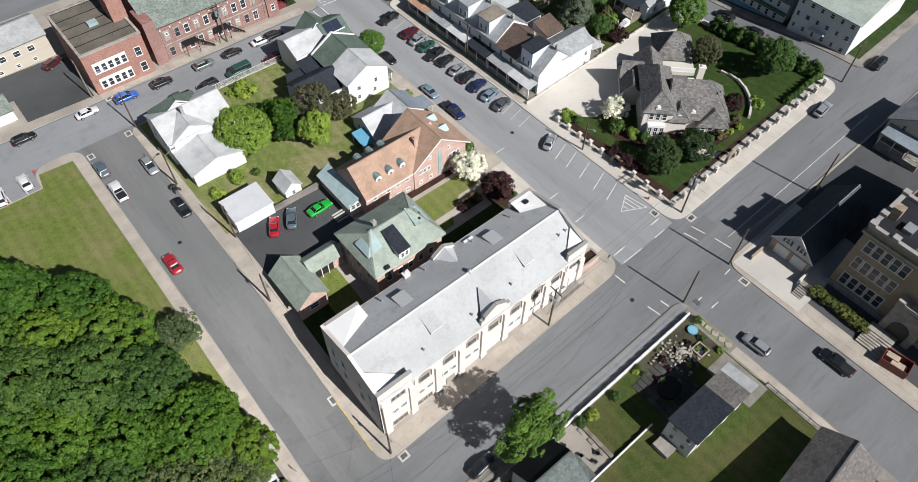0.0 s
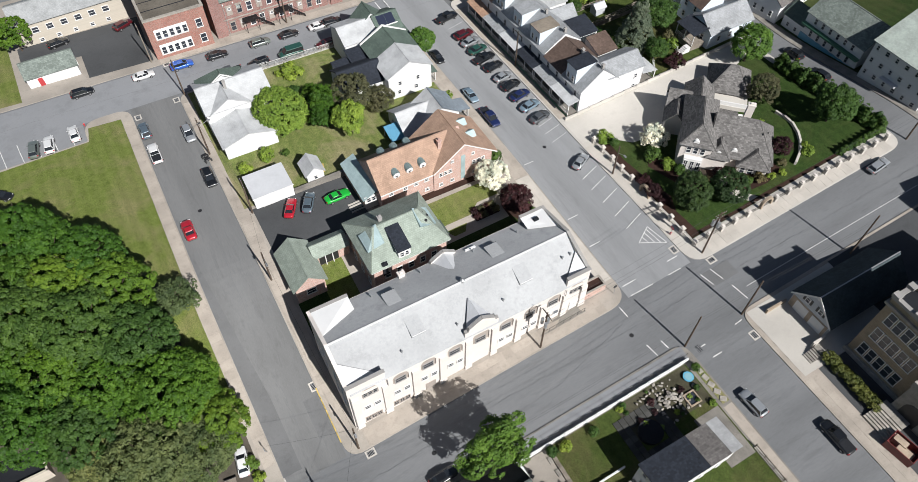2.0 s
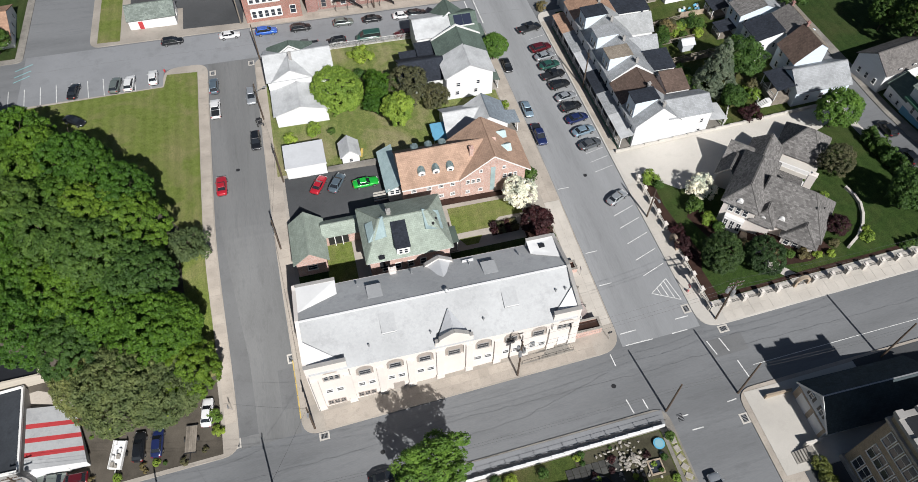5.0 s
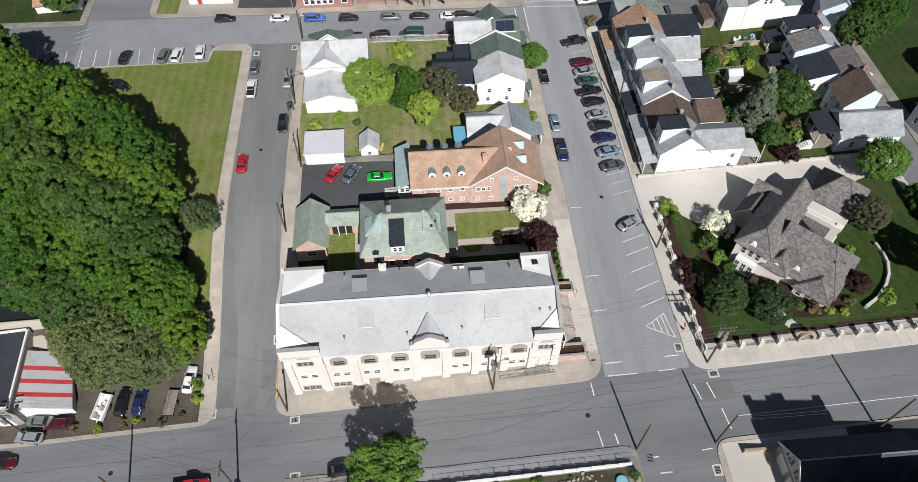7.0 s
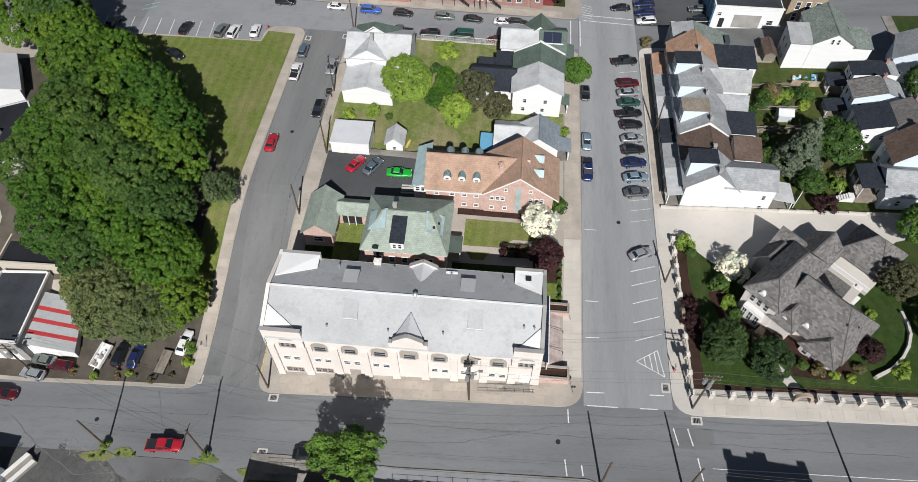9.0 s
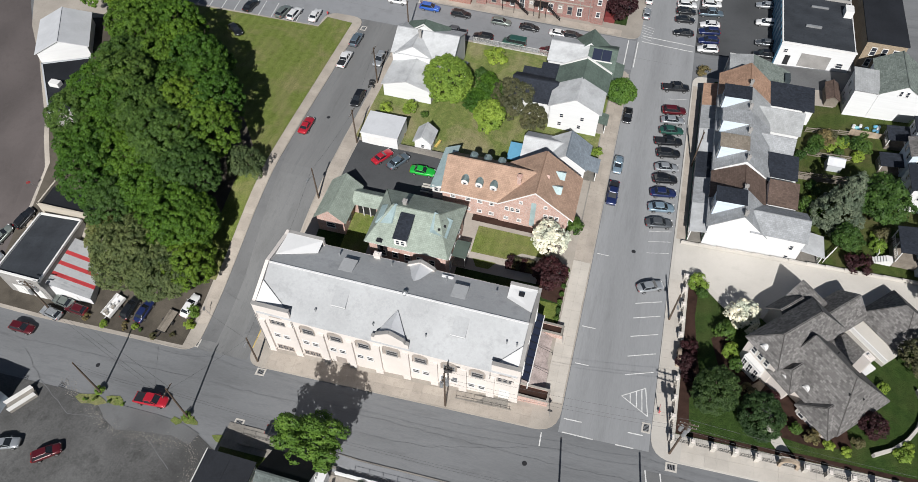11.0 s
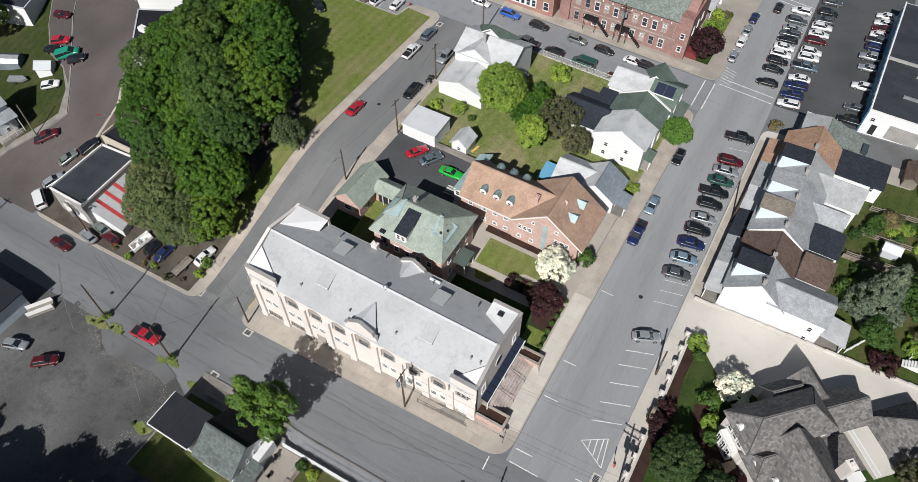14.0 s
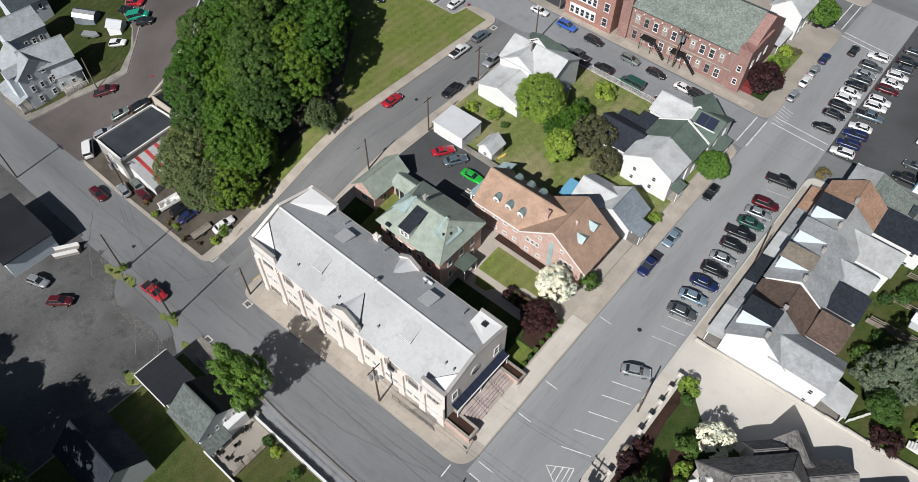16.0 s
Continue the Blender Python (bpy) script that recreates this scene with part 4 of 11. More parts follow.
        part("gablet_coping", bm, STUCCO_GREY, t)
        bm = bmesh.new()
        yb = yy + sgn * (4.0 if sgn > 0 else 3.6)
        ys = yy + sgn * 0.42
        p = [(cx - 2.3, ys, 12.5), (cx + 2.3, ys, 12.5)]
        roof_plane(bm, [(cx + 2.3, ys, 12.45), (cx, yb, 14.3), (cx, ys, 14.25)][::sgn], 0.08)
        roof_plane(bm, [(cx - 2.3, ys, 12.45), (cx, ys, 14.25), (cx, yb, 14.3)][::sgn], 0.08)
        bmesh.ops.recalc_face_normals(bm, faces=bm.faces)
        part("gablet_roof", bm, SILVER_PALE, t, "pale metal saddle roof")
    # low shed dormers, vents and pipes
    def slope_z(y):
        return EAVE + s * (y - 0.2) + 0.1 if y < 6.4 else RIDGE - (RIDGE - BACK) / (D - 0.1 - 6.4) * (y - 6.4) + 0.1
    for cx, yf, yr in ((12.1, 2.9, 5.4), (29.5, 2.9, 5.4), (11.2, 10.7, 8.2), (28.0, 10.7, 8.2)):
        bm = bmesh.new()
        zf, zr = slope_z(yf) + 0.55, slope_z(yr) + 0.03
        w = 1.05
        q = [(cx - w, yf, zf), (cx + w, yf, zf), (cx + w, yr, zr), (cx - w, yr, zr)]
        lo = [(x, y, slope_z(y) - 0.3) for x, y, z in q]
        vs = [bm.verts.new(p) for p in lo + q]
        for f in ((0, 1, 5, 4), (1, 2, 6, 5), (2, 3, 7, 6), (3, 0, 4, 7), (4, 5, 6, 7)):
            bm.faces.new([vs[j] for j in f])
        bmesh.ops.recalc_face_normals(bm, faces=bm.faces)
        d = part("shed_dormer", bm, SILVER, t)
        sg = -1 if yf < 6.4 else 1
        part("dormer_edge", boxes((cx - w, cx + w, yf + min(0, sg * 0.06), yf + max(0, sg * 0.06), zf - 0.12, zf + 0.03)), MEMBRANE if sg < 0 else RUBBER, d)
    for x, y in ((9.0, 1.9), (17.6, 1.9), (25.2, 2.1), (9.0, 11.4), (25.5, 11.2), (33.0, 11.0), (36.2, 3.6), (37.6, 3.6), (17.0, 11.8)):
        bm = bmesh.new()
        z = slope_z(y)
        tube(bm, (x, y, z - 0.2), (x, y, z + 0.55), 0.09)
        tube(bm, (x, y, z + 0.5), (x, y, z + 0.68), 0.15, 0.13)
        part("vent_pipe", bm, GALV, t)
    bm = bmesh.new()
    tube(bm, (20.9, 6.4, RIDGE), (20.9, 6.4, RIDGE + 0.5), 0.28, 0.2, 10)
    tube(bm, (20.9, 6.4, RIDGE + 0.5), (20.9, 6.4, RIDGE + 0.75), 0.38, 0.1, 10)
    part("ventilator", bm, GALV, t)
    chimney(t, 14.4, D - 0.2, 8, 13.7, 1.0, 0.7, STUCCO)
    part("roof_box", boxes((24.6, 26.3, 11.9, 12.2, slope_z(12) - 0.2, slope_z(12) + 0.25)), MEMBRANE, t, "white roof duct")
    part("roof_hatch", boxes((36.1, 36.9, 11.0, 11.6, 13.8, 14.6)), RUBBER, t, "black roof hatch")
    # rear and side windows
    for i in range(8):
        window(t, 4 + i * 4.4, D, 8.2, 1.2, 1.8, 180)
        window(t, 4 + i * 4.4, D, 5.4, 1.2, 1.4, 180)
    for y in (2.2, 4.6, 8.6, 11.0):
        window(t, 0.0, y, 9.0, 0.9, 1.6, -90)
        window(t, 0.0, y, 5.6, 0.9, 1.3, -90)
        if y in (2.2, 11.0):
            window(t, L, y, 9.6, 1.1, 1.9, 90)
    bm = bmesh.new()
    tube(bm, (L - 0.05, 6.4, 11.6), (L + 0.06, 6.4, 11.6), 0.95, 0.95, 20)
    r = part("round_window", bm, TRIM, t)
    bm = bmesh.new()
    tube(bm, (L, 6.4, 11.6), (L + 0.08, 6.4, 11.6), 0.78, 0.78, 20)
    part("pane", bm, GLASS, r)
    # downpipes
    for x in (5.75, 34.9, 0.25):
        bm = bmesh.new()
        tube(bm, (x, -0.06 if x > 1 else -0.2, gz(x, 0) + 0.1), (x, -0.06 if x > 1 else -0.2, 11.2), 0.06)
        part("downpipe", bm, STUCCO_GREY, t)
    # glazed canopy over the east doors
    bm = bmesh.new()
    roof_plane(bm, [(40.1, 1.6, 8.1), (40.1, 12.6, 8.1), (39.0, 12.6, 8.5), (39.0, 1.6, 8.5)], 0.08)
    bmesh.ops.recalc_face_normals(bm, faces=bm.faces)
    c = part("canopy", bm, GLASS_PANEL, t, "dark glazed canopy on a white frame")
    for i in range(10):
        y = 1.6 + 11.0 * i / 9
        bm = bmesh.new()
        roof_plane(bm, [(40.12, y - 0.04, 8.13), (40.12, y + 0.04, 8.13), (39.0, y + 0.04, 8.53), (39.0, y - 0.04, 8.53)], 0.1)
        part("rafter", bm, IRON, c)
    part("fascia", boxes((40.08, 40.2, 1.5, 12.7, 7.95, 8.25)), TRIM, c)
    for y in (1.7, 6.6, 12.5):
        part("canopy_post", boxes((39.95, 40.09, y - 0.07, y + 0.07, 5.0, 7.95)), TRIM, c)
    for y in (4.4, 6.4, 8.4):
        part("door", boxes((L, L + 0.08, y - 0.8, y + 0.8, 6.4, 8.3)), DOOR_RED, t, "dark red double door")
    return t


church_hall()


def hall_steps():
    t = thing("entrance_steps", (39.0, 6.5, 4.6, 0, 0, 0), "worn pinkish paved entrance steps between brick planters", "steps")
    for k in range(6):
        x1 = 3.4 - 0.38 * k
        part("step", boxes((0.02, x1, -4.2, 4.6, -0.6 if k == 0 else 0.26 * k - 0.02, 0.26 * (k + 1))), PAVER_PINK, t)
    for y0, y1 in ((-6.3, -4.3), (4.7, 6.4)):
        bm = boxes((0.02, 4.3, y0, y0 + 0.25, -0.8, 1.5), (0.02, 4.3, y1 - 0.25, y1, -0.8, 1.5), (4.05, 4.3, y0 + 0.25, y1 - 0.25, -0.8, 1.5))
        p = part("planter", bm, BRICK_PINK, t, "pink brick planter")
        part("planter_coping", boxes((0.02, 4.34, y0 - 0.04, y0 + 0.29, 1.5, 1.6), (0.02, 4.34, y1 - 0.29, y1 + 0.04, 1.5, 1.6), (4.0, 4.34, y0 + 0.29, y1 - 0.29, 1.5, 1.6)), STONE, p)
        part("soil", boxes((0.03, 4.05, y0 + 0.25, y1 - 0.25, 0.6, 1.3)), MULCH, p, "dark mulch")
    for y in (-1.6, 1.8):
        bm = bmesh.new()
        tube(bm, (0.6, y, 1.4), (0.6, y, 2.4), 0.03)
        tube(bm, (3.5, y, -0.1), (3.5, y, 0.95), 0.03)
        tube(bm, (0.6, y, 2.4), (3.5, y, 0.95), 0.03)
        part("handrail", bm, IRON, t)
    r = thing("access_ramp", (34.5, -0.6, gz(34.5, -0.6), 0, 0, 0), "narrow concrete access ramp with an iron rail along the white hall", "ramp")
    bm = bmesh.new()
    prism(bm, [(-4.2, -0.7), (4.0, -0.2), (4.0, 0.62), (3.0, 0.6), (-4.2, -0.25)], "y", -0.9, -0.72)
    part("kerb_wall", bm, CONCRETE_OLD, r)
    bm = bmesh.new()
    prism(bm, [(-4.2, -0.9), (4.0, -0.9), (4.0, 0.5), (3.0, 0.5), (-4.2, -0.3)], "y", -0.72, 0.55)
    part("slab", bm, CONCRETE_OLD, r)
    bm = bmesh.new()
    tube(bm, (-4.1, -0.8, 0.7), (3.9, -0.8, 1.55), 0.03)
    for i in range(7):
        u = -4.0 + 7.8 * i / 6
        z = -0.25 + (u + 4.2) / 8.2 * 0.85
        tube(bm, (u, -0.8, z), (u, -0.8, z + 0.95), 0.025)
    part("railing", bm, IRON, r)


hall_steps()


# ---- rectory, chapel and brick hall ----
def rectory():
    x, y, w, d = 17.65, 21.35, 12.3, 9.9
    zb = gz(x, y)
    t = thing("rectory", (x, y, zb, 0, 0, 0), "two-storey brick rectory with a sage green shingle roof", "house")
    he, hr = 11.85 - zb, 15.1 - zb
    part("wall", boxes((-w / 2, w / 2, -d / 2, d / 2, -2.2, he + 0.1)), BRICK_PINK, t)
    part("eaves", boxes((-w / 2 - 0.45, w / 2 + 0.45, -d / 2 - 0.45, d / 2 + 0.45, he - 0.16, he - 0.005)), TRIM, t)
    hip_roof(t, w, d, he, hr, SHINGLE_GREEN, 0.5, inset=2.9)
    # pale metal gablets on the hips
    for sx in (-1, 1):
        bm = bmesh.new()
        a = sx * (w / 2 - 3.2)
        b = sx * (w / 2 - 0.5)
        zt = hr - 0.15
        vs = [(a, -2.6, he + 2.1), (b, -2.6, he + 1.38), (b, 1.0, he + 1.42), (a, 0.3, hr + 0.16)]
        vs = vs if sx > 0 else vs[::-1]
        roof_plane(bm, vs, 0.25)
        bmesh.ops.recalc_face_normals(bm, faces=bm.faces)
        g = part("roof_saddle", bm, COPPER, t, "pale blue-green metal saddle")
        if sx > 0:
            for px, py in ((4.3, -0.4), (4.9, -1.0), (4.3, -1.9)):
                bm = bmesh.new()
                f = (px - a) / (b - a)
                q = (py + 2.6) / 3.2
                z = (1 - f) * ((he + 2.1) * (1 - q) + (hr + 0.16) * q) + f * (he + 1.4) - 0.05
                tube(bm, (px, py, z), (px, py, z + 0.55), 0.22, 0.22, 10)
                part("roof_vent", bm, BLACK, g)
    # shed dormer with a dark roof and white front
    dm = part("dormer", boxes((-1.95, 0.05, -4.99, -0.8, he - 0.3, he + 1.95)), TRIM, t, "white boarded shed dormer")
    bm = bmesh.new()
    roof_plane(bm, [(-2.1, -5.15, he + 1.9), (0.2, -5.15, he + 1.9), (0.2, -0.7, he + 2.95), (-2.1, -0.7, he + 2.95)], 0.12)
    bmesh.ops.recalc_face_normals(bm, faces=bm.faces)
    part("dormer_roof", bm, SHINGLE_DARK, dm)
    for k in (-1.4, -0.6):
        window(dm, k + 0.05, -4.99, he + 0.5, 0.6, 1.1, 0)
    chimney(t, -2.0, 1.05, he, hr + 0.35, 0.6, 0.6, STUCCO_GREY)
    chimney(t, -4.3, -5.0, he - 2, he + 0.5, 0.8, 0.5, RUBBER)
    for z in (0.6, 3.6):
        side_row(t, "S", w, d, z, 5, 1.0, 1.5)
        side_row(t, "E", w, d, z, 3, 1.0, 1.5)
        side_row(t, "W", w, d, z, 3, 1.0, 1.5)
        side_row(t, "N", w, d, z, 4, 1.0, 1.5)
    part("porch_floor", boxes((w / 2 + 0.02, w / 2 + 2.2, -1.6, 1.4, -0.8, 0.35)), CONCRETE_OLD, t)
    part("porch_roof", boxes((w / 2 + 0.02, w / 2 + 2.3, -1.7, 1.5, 2.7, 2.95)), SHINGLE_DKGREEN, t)
    for u in (-1.5, 1.3):
        part("porch_post", boxes((w / 2 + 2.0, w / 2 + 2.14, u - 0.07, u + 0.07, 0.35, 2.7)), TRIM, t)
    # the low wing towards the chapel
    k = thing("rectory_wing", (7.9, 26.8, gz(7.9, 26.8), 0, 0, 0), "low brick wing with a green shingle roof", "house")
    z0 = gz(7.9, 26.8)
    part("wall", boxes((-2.8, 3.1, -1.4, 1.4, -1, 8.3 - z0)), BRICK_PINK, k)
    bm = bmesh.new()
    roof_plane(bm, [(-2.9, -1.8, 8.3 - z0), (3.2, -1.8, 8.3 - z0), (3.2, 0, 9.5 - z0), (-2.9, 0, 9.5 - z0)])
    roof_plane(bm, [(3.2, 1.7, 8.3 - z0), (-2.9, 1.7, 8.3 - z0), (-2.9, 0, 9.5 - z0), (3.2, 0, 9.5 - z0)])
    bmesh.ops.recalc_face_normals(bm, faces=bm.faces)
    part("roof", bm, SHINGLE_GREEN, k)
    # flat black sheet on the wall paints the shade of a porch opening
    part("porch_recess", boxes((-2.0, 1.2, -1.43, -1.39, 0.05, 2.1)), BLACK, k)
    for u in (-1.0, 0.2):
        part("post", boxes((u - 0.07, u + 0.07, -1.7, -1.55, -0.4, 2.25)), TRIM, k)


rectory()
chapel = gable_house("garden_chapel", "small brick garden house with a green shingle roof", 2.75, 25.0, 8.0, 4.7, 8.55, 10.6, 90, SHINGLE_GREEN, BRICK_PINK, [("W", 0.9, 1, 1.6, 1.3), ("S", 0.9, 2, 0.8, 1.2)], zb=gz(2.8, 24.0), over=0.4)


def brick_hall():
    zb = gz(29, 34)
    t = thing("brick_hall", (29.5, 34.4, zb, 0, 0, 0), "pink brick school hall with a tan shingle roof and arched dormers", "building")
    he, hr = 10.85 - zb, 14.6 - zb
    ox = -29.5
    # main wing and cross gable
    bm = bmesh.new()
    prism(bm, [(-4.15, -1.5), (4.2, -1.5), (4.2, he - 0.02), (0, hr - 0.03), (-4.15, he - 0.02)], "x", 19.2 + ox, 36 + ox)
    part("wall", bm, BRICK_PINK, t)
    bm = bmesh.new()
    c, hw = 34.55 + ox, 5.65
    hg = 15.0 - zb
    prism(bm, [(c - hw, -1.5), (c + hw, -1.5), (c + hw, he - 0.02), (c, hg - 0.03), (c - hw, he - 0.02)], "y", -4.35, 4.4)
    part("wall", bm, BRICK_PINK, t)
    s = (hr - he) / 4.2
    bm = bmesh.new()
    xa, xb = 19.0 + ox, c
    roof_plane(bm, [(xa, -4.5, he - 0.3 * s), (c - hw + 0.1, -4.5, he - 0.3 * s), (xb, 0, hr), (xa, 0, hr)])
    roof_plane(bm, [(c - hw + 0.1, 4.5, he - 0.3 * s), (xa, 4.5, he - 0.3 * s), (xa, 0, hr), (xb, 0, hr)])
    bmesh.ops.recalc_face_normals(bm, faces=bm.faces)
    part("roof", bm, SHINGLE_TAN, t)
    g = (hg - he) / hw
    bm = bmesh.new()
    roof_plane(bm, [(c + hw + 0.9, -4.7, he - 0.9 * g), (c + hw + 0.9, 4.7, he - 0.9 * g), (c, 4.7, hg), (c, -4.7, hg)])
    roof_plane(bm, [(c - hw - 0.25, 4.7, he - 0.25 * g), (c - hw - 0.25, -4.7, he - 0.25 * g), (c, -4.7, hg), (c, 4.7, hg)])
    bmesh.ops.recalc_face_normals(bm, faces=bm.faces)
    part("roof", bm, SHINGLE_TAN, t)
    bm = bmesh.new()
    for a, b in (((c - hw - 0.25, he - 0.25 * g), (c, hg)), ((c, hg), (c + hw + 0.9, he - 0.9 * g))):
        prism(bm, [(a[0], a[1] - 0.22), (b[0], b[1] - 0.22), (b[0], b[1] + 0.02), (a[0], a[1] + 0.02)], "y", -4.76, -4.66)
    part("bargeboard", bm, TRIM, t)
    part("gutter", boxes((xa, c - hw - 0.3, -4.66, -4.5, he - 0.42, he - 0.24)), TRIM, t)
    for x in (22.7, 25.1, 27.5):
        dormer(t, x + ox, -3.2, he + 0.5, 1.15, 1.7, 2.6, COPPER, TRIM, 0, True)
        dormer(t, x + ox, 3.2, he + 0.5, 1.15, 1.7, 2.6, COPPER, TRIM, 180, True)
    for y in (-1.2, 2.0):
        dormer(t, c + 3.6, y, hg - 3.2 * g - 0.6, 1.5, 1.5, 3.0, COPPER, BRICK_PINK, 90, False)
    chimney(t, 31.4 + ox, -1.6, he + 1, hr + 0.1, 0.65, 0.65, BRICK_PINK)
    # flat-roofed annex with a verdigris roof
    a = part("annex", boxes((16.9 + ox, 19.2 + ox, -2.4, 6.6, -1, 8.6 - zb)), BRICK_PINK, t)
    bm = bmesh.new()
    roof_plane(bm, [(16.6 + ox, 6.9, 8.7 - zb), (16.6 + ox, -2.7, 8.7 - zb), (19.25 + ox, -2.7, 10.0 - zb), (19.25 + ox, 6.9, 10.0 - zb)], 0.14)
    bmesh.ops.recalc_face_normals(bm, faces=bm.faces)
    part("annex_roof", bm, COPPER, a, "pale blue-green metal roof")
    part("annex_front", boxes((16.9 + ox, 19.25 + ox, -2.5, -2.4, 0.2, 9.2 - zb)), TRIM, a)
    for k in (17.6, 18.5):
        window(a, k + ox, -2.5, 1.9, 0.8, 1.1, 0)
    # south windows
    for x in (21.0, 23.6, 25.6, 27.6):
        window(t, x + ox, -4.15, 3.3, 0.85, 0.75, 0)
        window(t, x + ox, -4.15, 0.9, 0.85, 0.7, 0)
    for x in (30.2, 31.1, 32.0, 36.6, 37.5, 38.4):
        window(t, x + ox, -4.35, 3.2, 0.72, 0.85, 0)
    for x in (30.2, 32.4, 36.8, 38.6):
        window(t, x + ox, -4.35, 0.9, 0.75, 0.7, 0)
    for x in (32.4, 36.4):
        window(t, x + ox, -4.35, 5.5, 0.6, 0.6, 0)
    part("tall_panel", boxes((34.1 + ox, 34.9 + ox, -4.42, -4.34, 0.5, 6.2)), COPPER, t, "pale green tall panel")
    for y in (-2.8, -0.8, 1.2, 3.2):
        window(t, c + hw, y, 1.0, 0.9, 1.3, 90)
        window(t, c + hw, y, 3.3, 0.9, 1.1, 90)


brick_hall()


# ---- smaller buildings of the centre block ----
def flat_shed():
    zb = gz(4.4, 43)
    t = thing("flat_garage", (4.3, 43.2, zb, 0, 0, 0), "white garage with a flat pale metal roof", "garage")
    h = 2.75
    part("wall", boxes((-3.4, 3.4, -2.6, 2.7, -0.8, h)), SIDING_WHITE, t)
    bm = bmesh.new()
    roof_plane(bm, [(-3.5, -2.7, h - 0.02), (3.5, -2.7, h - 0.02), (3.5, 2.8, h + 0.25), (-3.5, 2.8, h + 0.25)], 0.14)
    bmesh.ops.recalc_face_normals(bm, faces=bm.faces)
    part("roof", bm, SILVER_PALE, t)
    part("roof_edge", boxes((-3.56, 3.56, -2.78, -2.7, h - 0.08, h + 0.16)), MEMBRANE, t)
    part("garage_door", boxes((-2.4, 0.4, -2.66, -2.6, 0, 2.2)), TRIM, t)


flat_shed()
hut = gable_house("garden_shed", "small white wooden garden shed with a pale roof", 12.1, 43.4, 3.4, 3.0, 8.6, 9.9, 90, SHINGLE_PALE, SIDING_WHITE, [("W", 0.9, 1, 0.7, 0.9)], zb=gz(12.1, 43.2), over=0.25, cat="shed")
part("retaining_wall", boxes((7.8, 17.0, 40.7, 41.3, 5.6, 7.3)), CONCRETE_OLD, None)
tagged(bpy.data.objects["retaining_wall"], "stained concrete retaining wall of the yard", kind="structure")
h1 = gable_house("white_house", "white gabled house with a long pale grey roof", 6.1, 65.5, 12.2, 9.0, 11.5, 13.8, 0, SHINGLE_PALE, SIDING_WHITE, [("N", 1.0, 4, 0.9, 1.4), ("N", 3.2, 4, 0.9, 1.3), ("W", 3.0, 2, 0.8, 1.3)], zb=gz(5.9, 66), ends=0.2)
zh = gz(5.9, 66)
# cross gables of the long house: white to the south, dark green to the north
bm = bmesh.new()
prism(bm, [(-5.3, -1.0), (2.0, -1.0), (2.0, 11.4 - zh), (-1.7, 13.55 - zh), (-5.3, 11.4 - zh)], "y", -4.75, -2.0)
part("front_gable", bm, SIDING_WHITE, h1, "white boarded front gable")
bm = bmesh.new()
roof_plane(bm, [(2.4, -5.0, 11.2 - zh), (2.4, -3.4, 11.2 - zh), (-1.7, -0.2, 13.6 - zh), (-1.7, -5.0, 13.6 - zh)])
roof_plane(bm, [(-5.7, -3.4, 11.2 - zh), (-5.7, -5.0, 11.2 - zh), (-1.7, -5.0, 13.6 - zh), (-1.7, -0.2, 13.6 - zh)])
bmesh.ops.recalc_face_normals(bm, faces=bm.faces)
part("gable_roof", bm, SHINGLE_PALE, h1)
bm = bmesh.new()
prism(bm, [(-5.0, -1.0), (2.8, -1.0), (2.8, 12.0 - zh), (-1.1, 14.6 - zh), (-5.0, 12.0 - zh)], "y", 0.4, 1.9)
part("rear_gable", bm, SIDING_WHITE, h1)
bm = bmesh.new()
roof_plane(bm, [(3.2, 0.2, 12.0 - zh), (3.2, 4.9, 11.8 - zh), (-1.1, 2.0, 14.9 - zh), (-1.1, 0.2, 14.9 - zh)])
roof_plane(bm, [(-5.4, 4.9, 11.8 - zh), (-5.4, 0.2, 12.0 - zh), (-1.1, 0.2, 14.9 - zh), (-1.1, 2.0, 14.9 - zh)])
roof_plane(bm, [(3.2, 4.9, 11.8 - zh), (-5.4, 4.9, 11.8 - zh), (-1.1, 2.0, 14.9 - zh)])
bmesh.ops.recalc_face_normals(bm, faces=bm.faces)
part("rear_gable_roof", bm, SHINGLE_DKGREEN, h1, "dark green shingle roof of the rear gable")
bm = bmesh.new()
for xa, za, xb, zb_ in ((-5.4, 12.0, -1.1, 14.9), (-1.1, 14.9, 3.2, 12.0)):
    prism(bm, [(xa, za - zh + 0.12), (xb, zb_ - zh + 0.12), (xb, zb_ - zh + 0.32), (xa, za - zh + 0.32)], "y", 0.1, 0.3)
part("verge_board", bm, TRIM, h1)
chimney(h1, -1.2, -1.6, 7, 14.9 - zh, 0.5, 0.5, STUCCO_GREY)
porch(h1, 6.2, 7.9, -3.6, -0.6, 0.3, 2.9, SHINGLE_BLUE, 3, "E", 0.3)
h2 = gable_house("white_house", "low white gabled house with a grey roof", 5.1, 57.4, 6.8, 9.4, 9.25, 10.7, 90, SHINGLE_PALE, SIDING_WHITE, [("E", 0.9, 2, 0.8, 1.2)], zb=gz(5.6, 56.6))
h3 = gable_house("white_house", "tall white gabled house with a pale roof", 36.9, 57.4, 5.8, 9.0, 11.1, 13.45, 90, SHINGLE_PALE, SIDING_WHITE, [], zb=gz(37, 57))
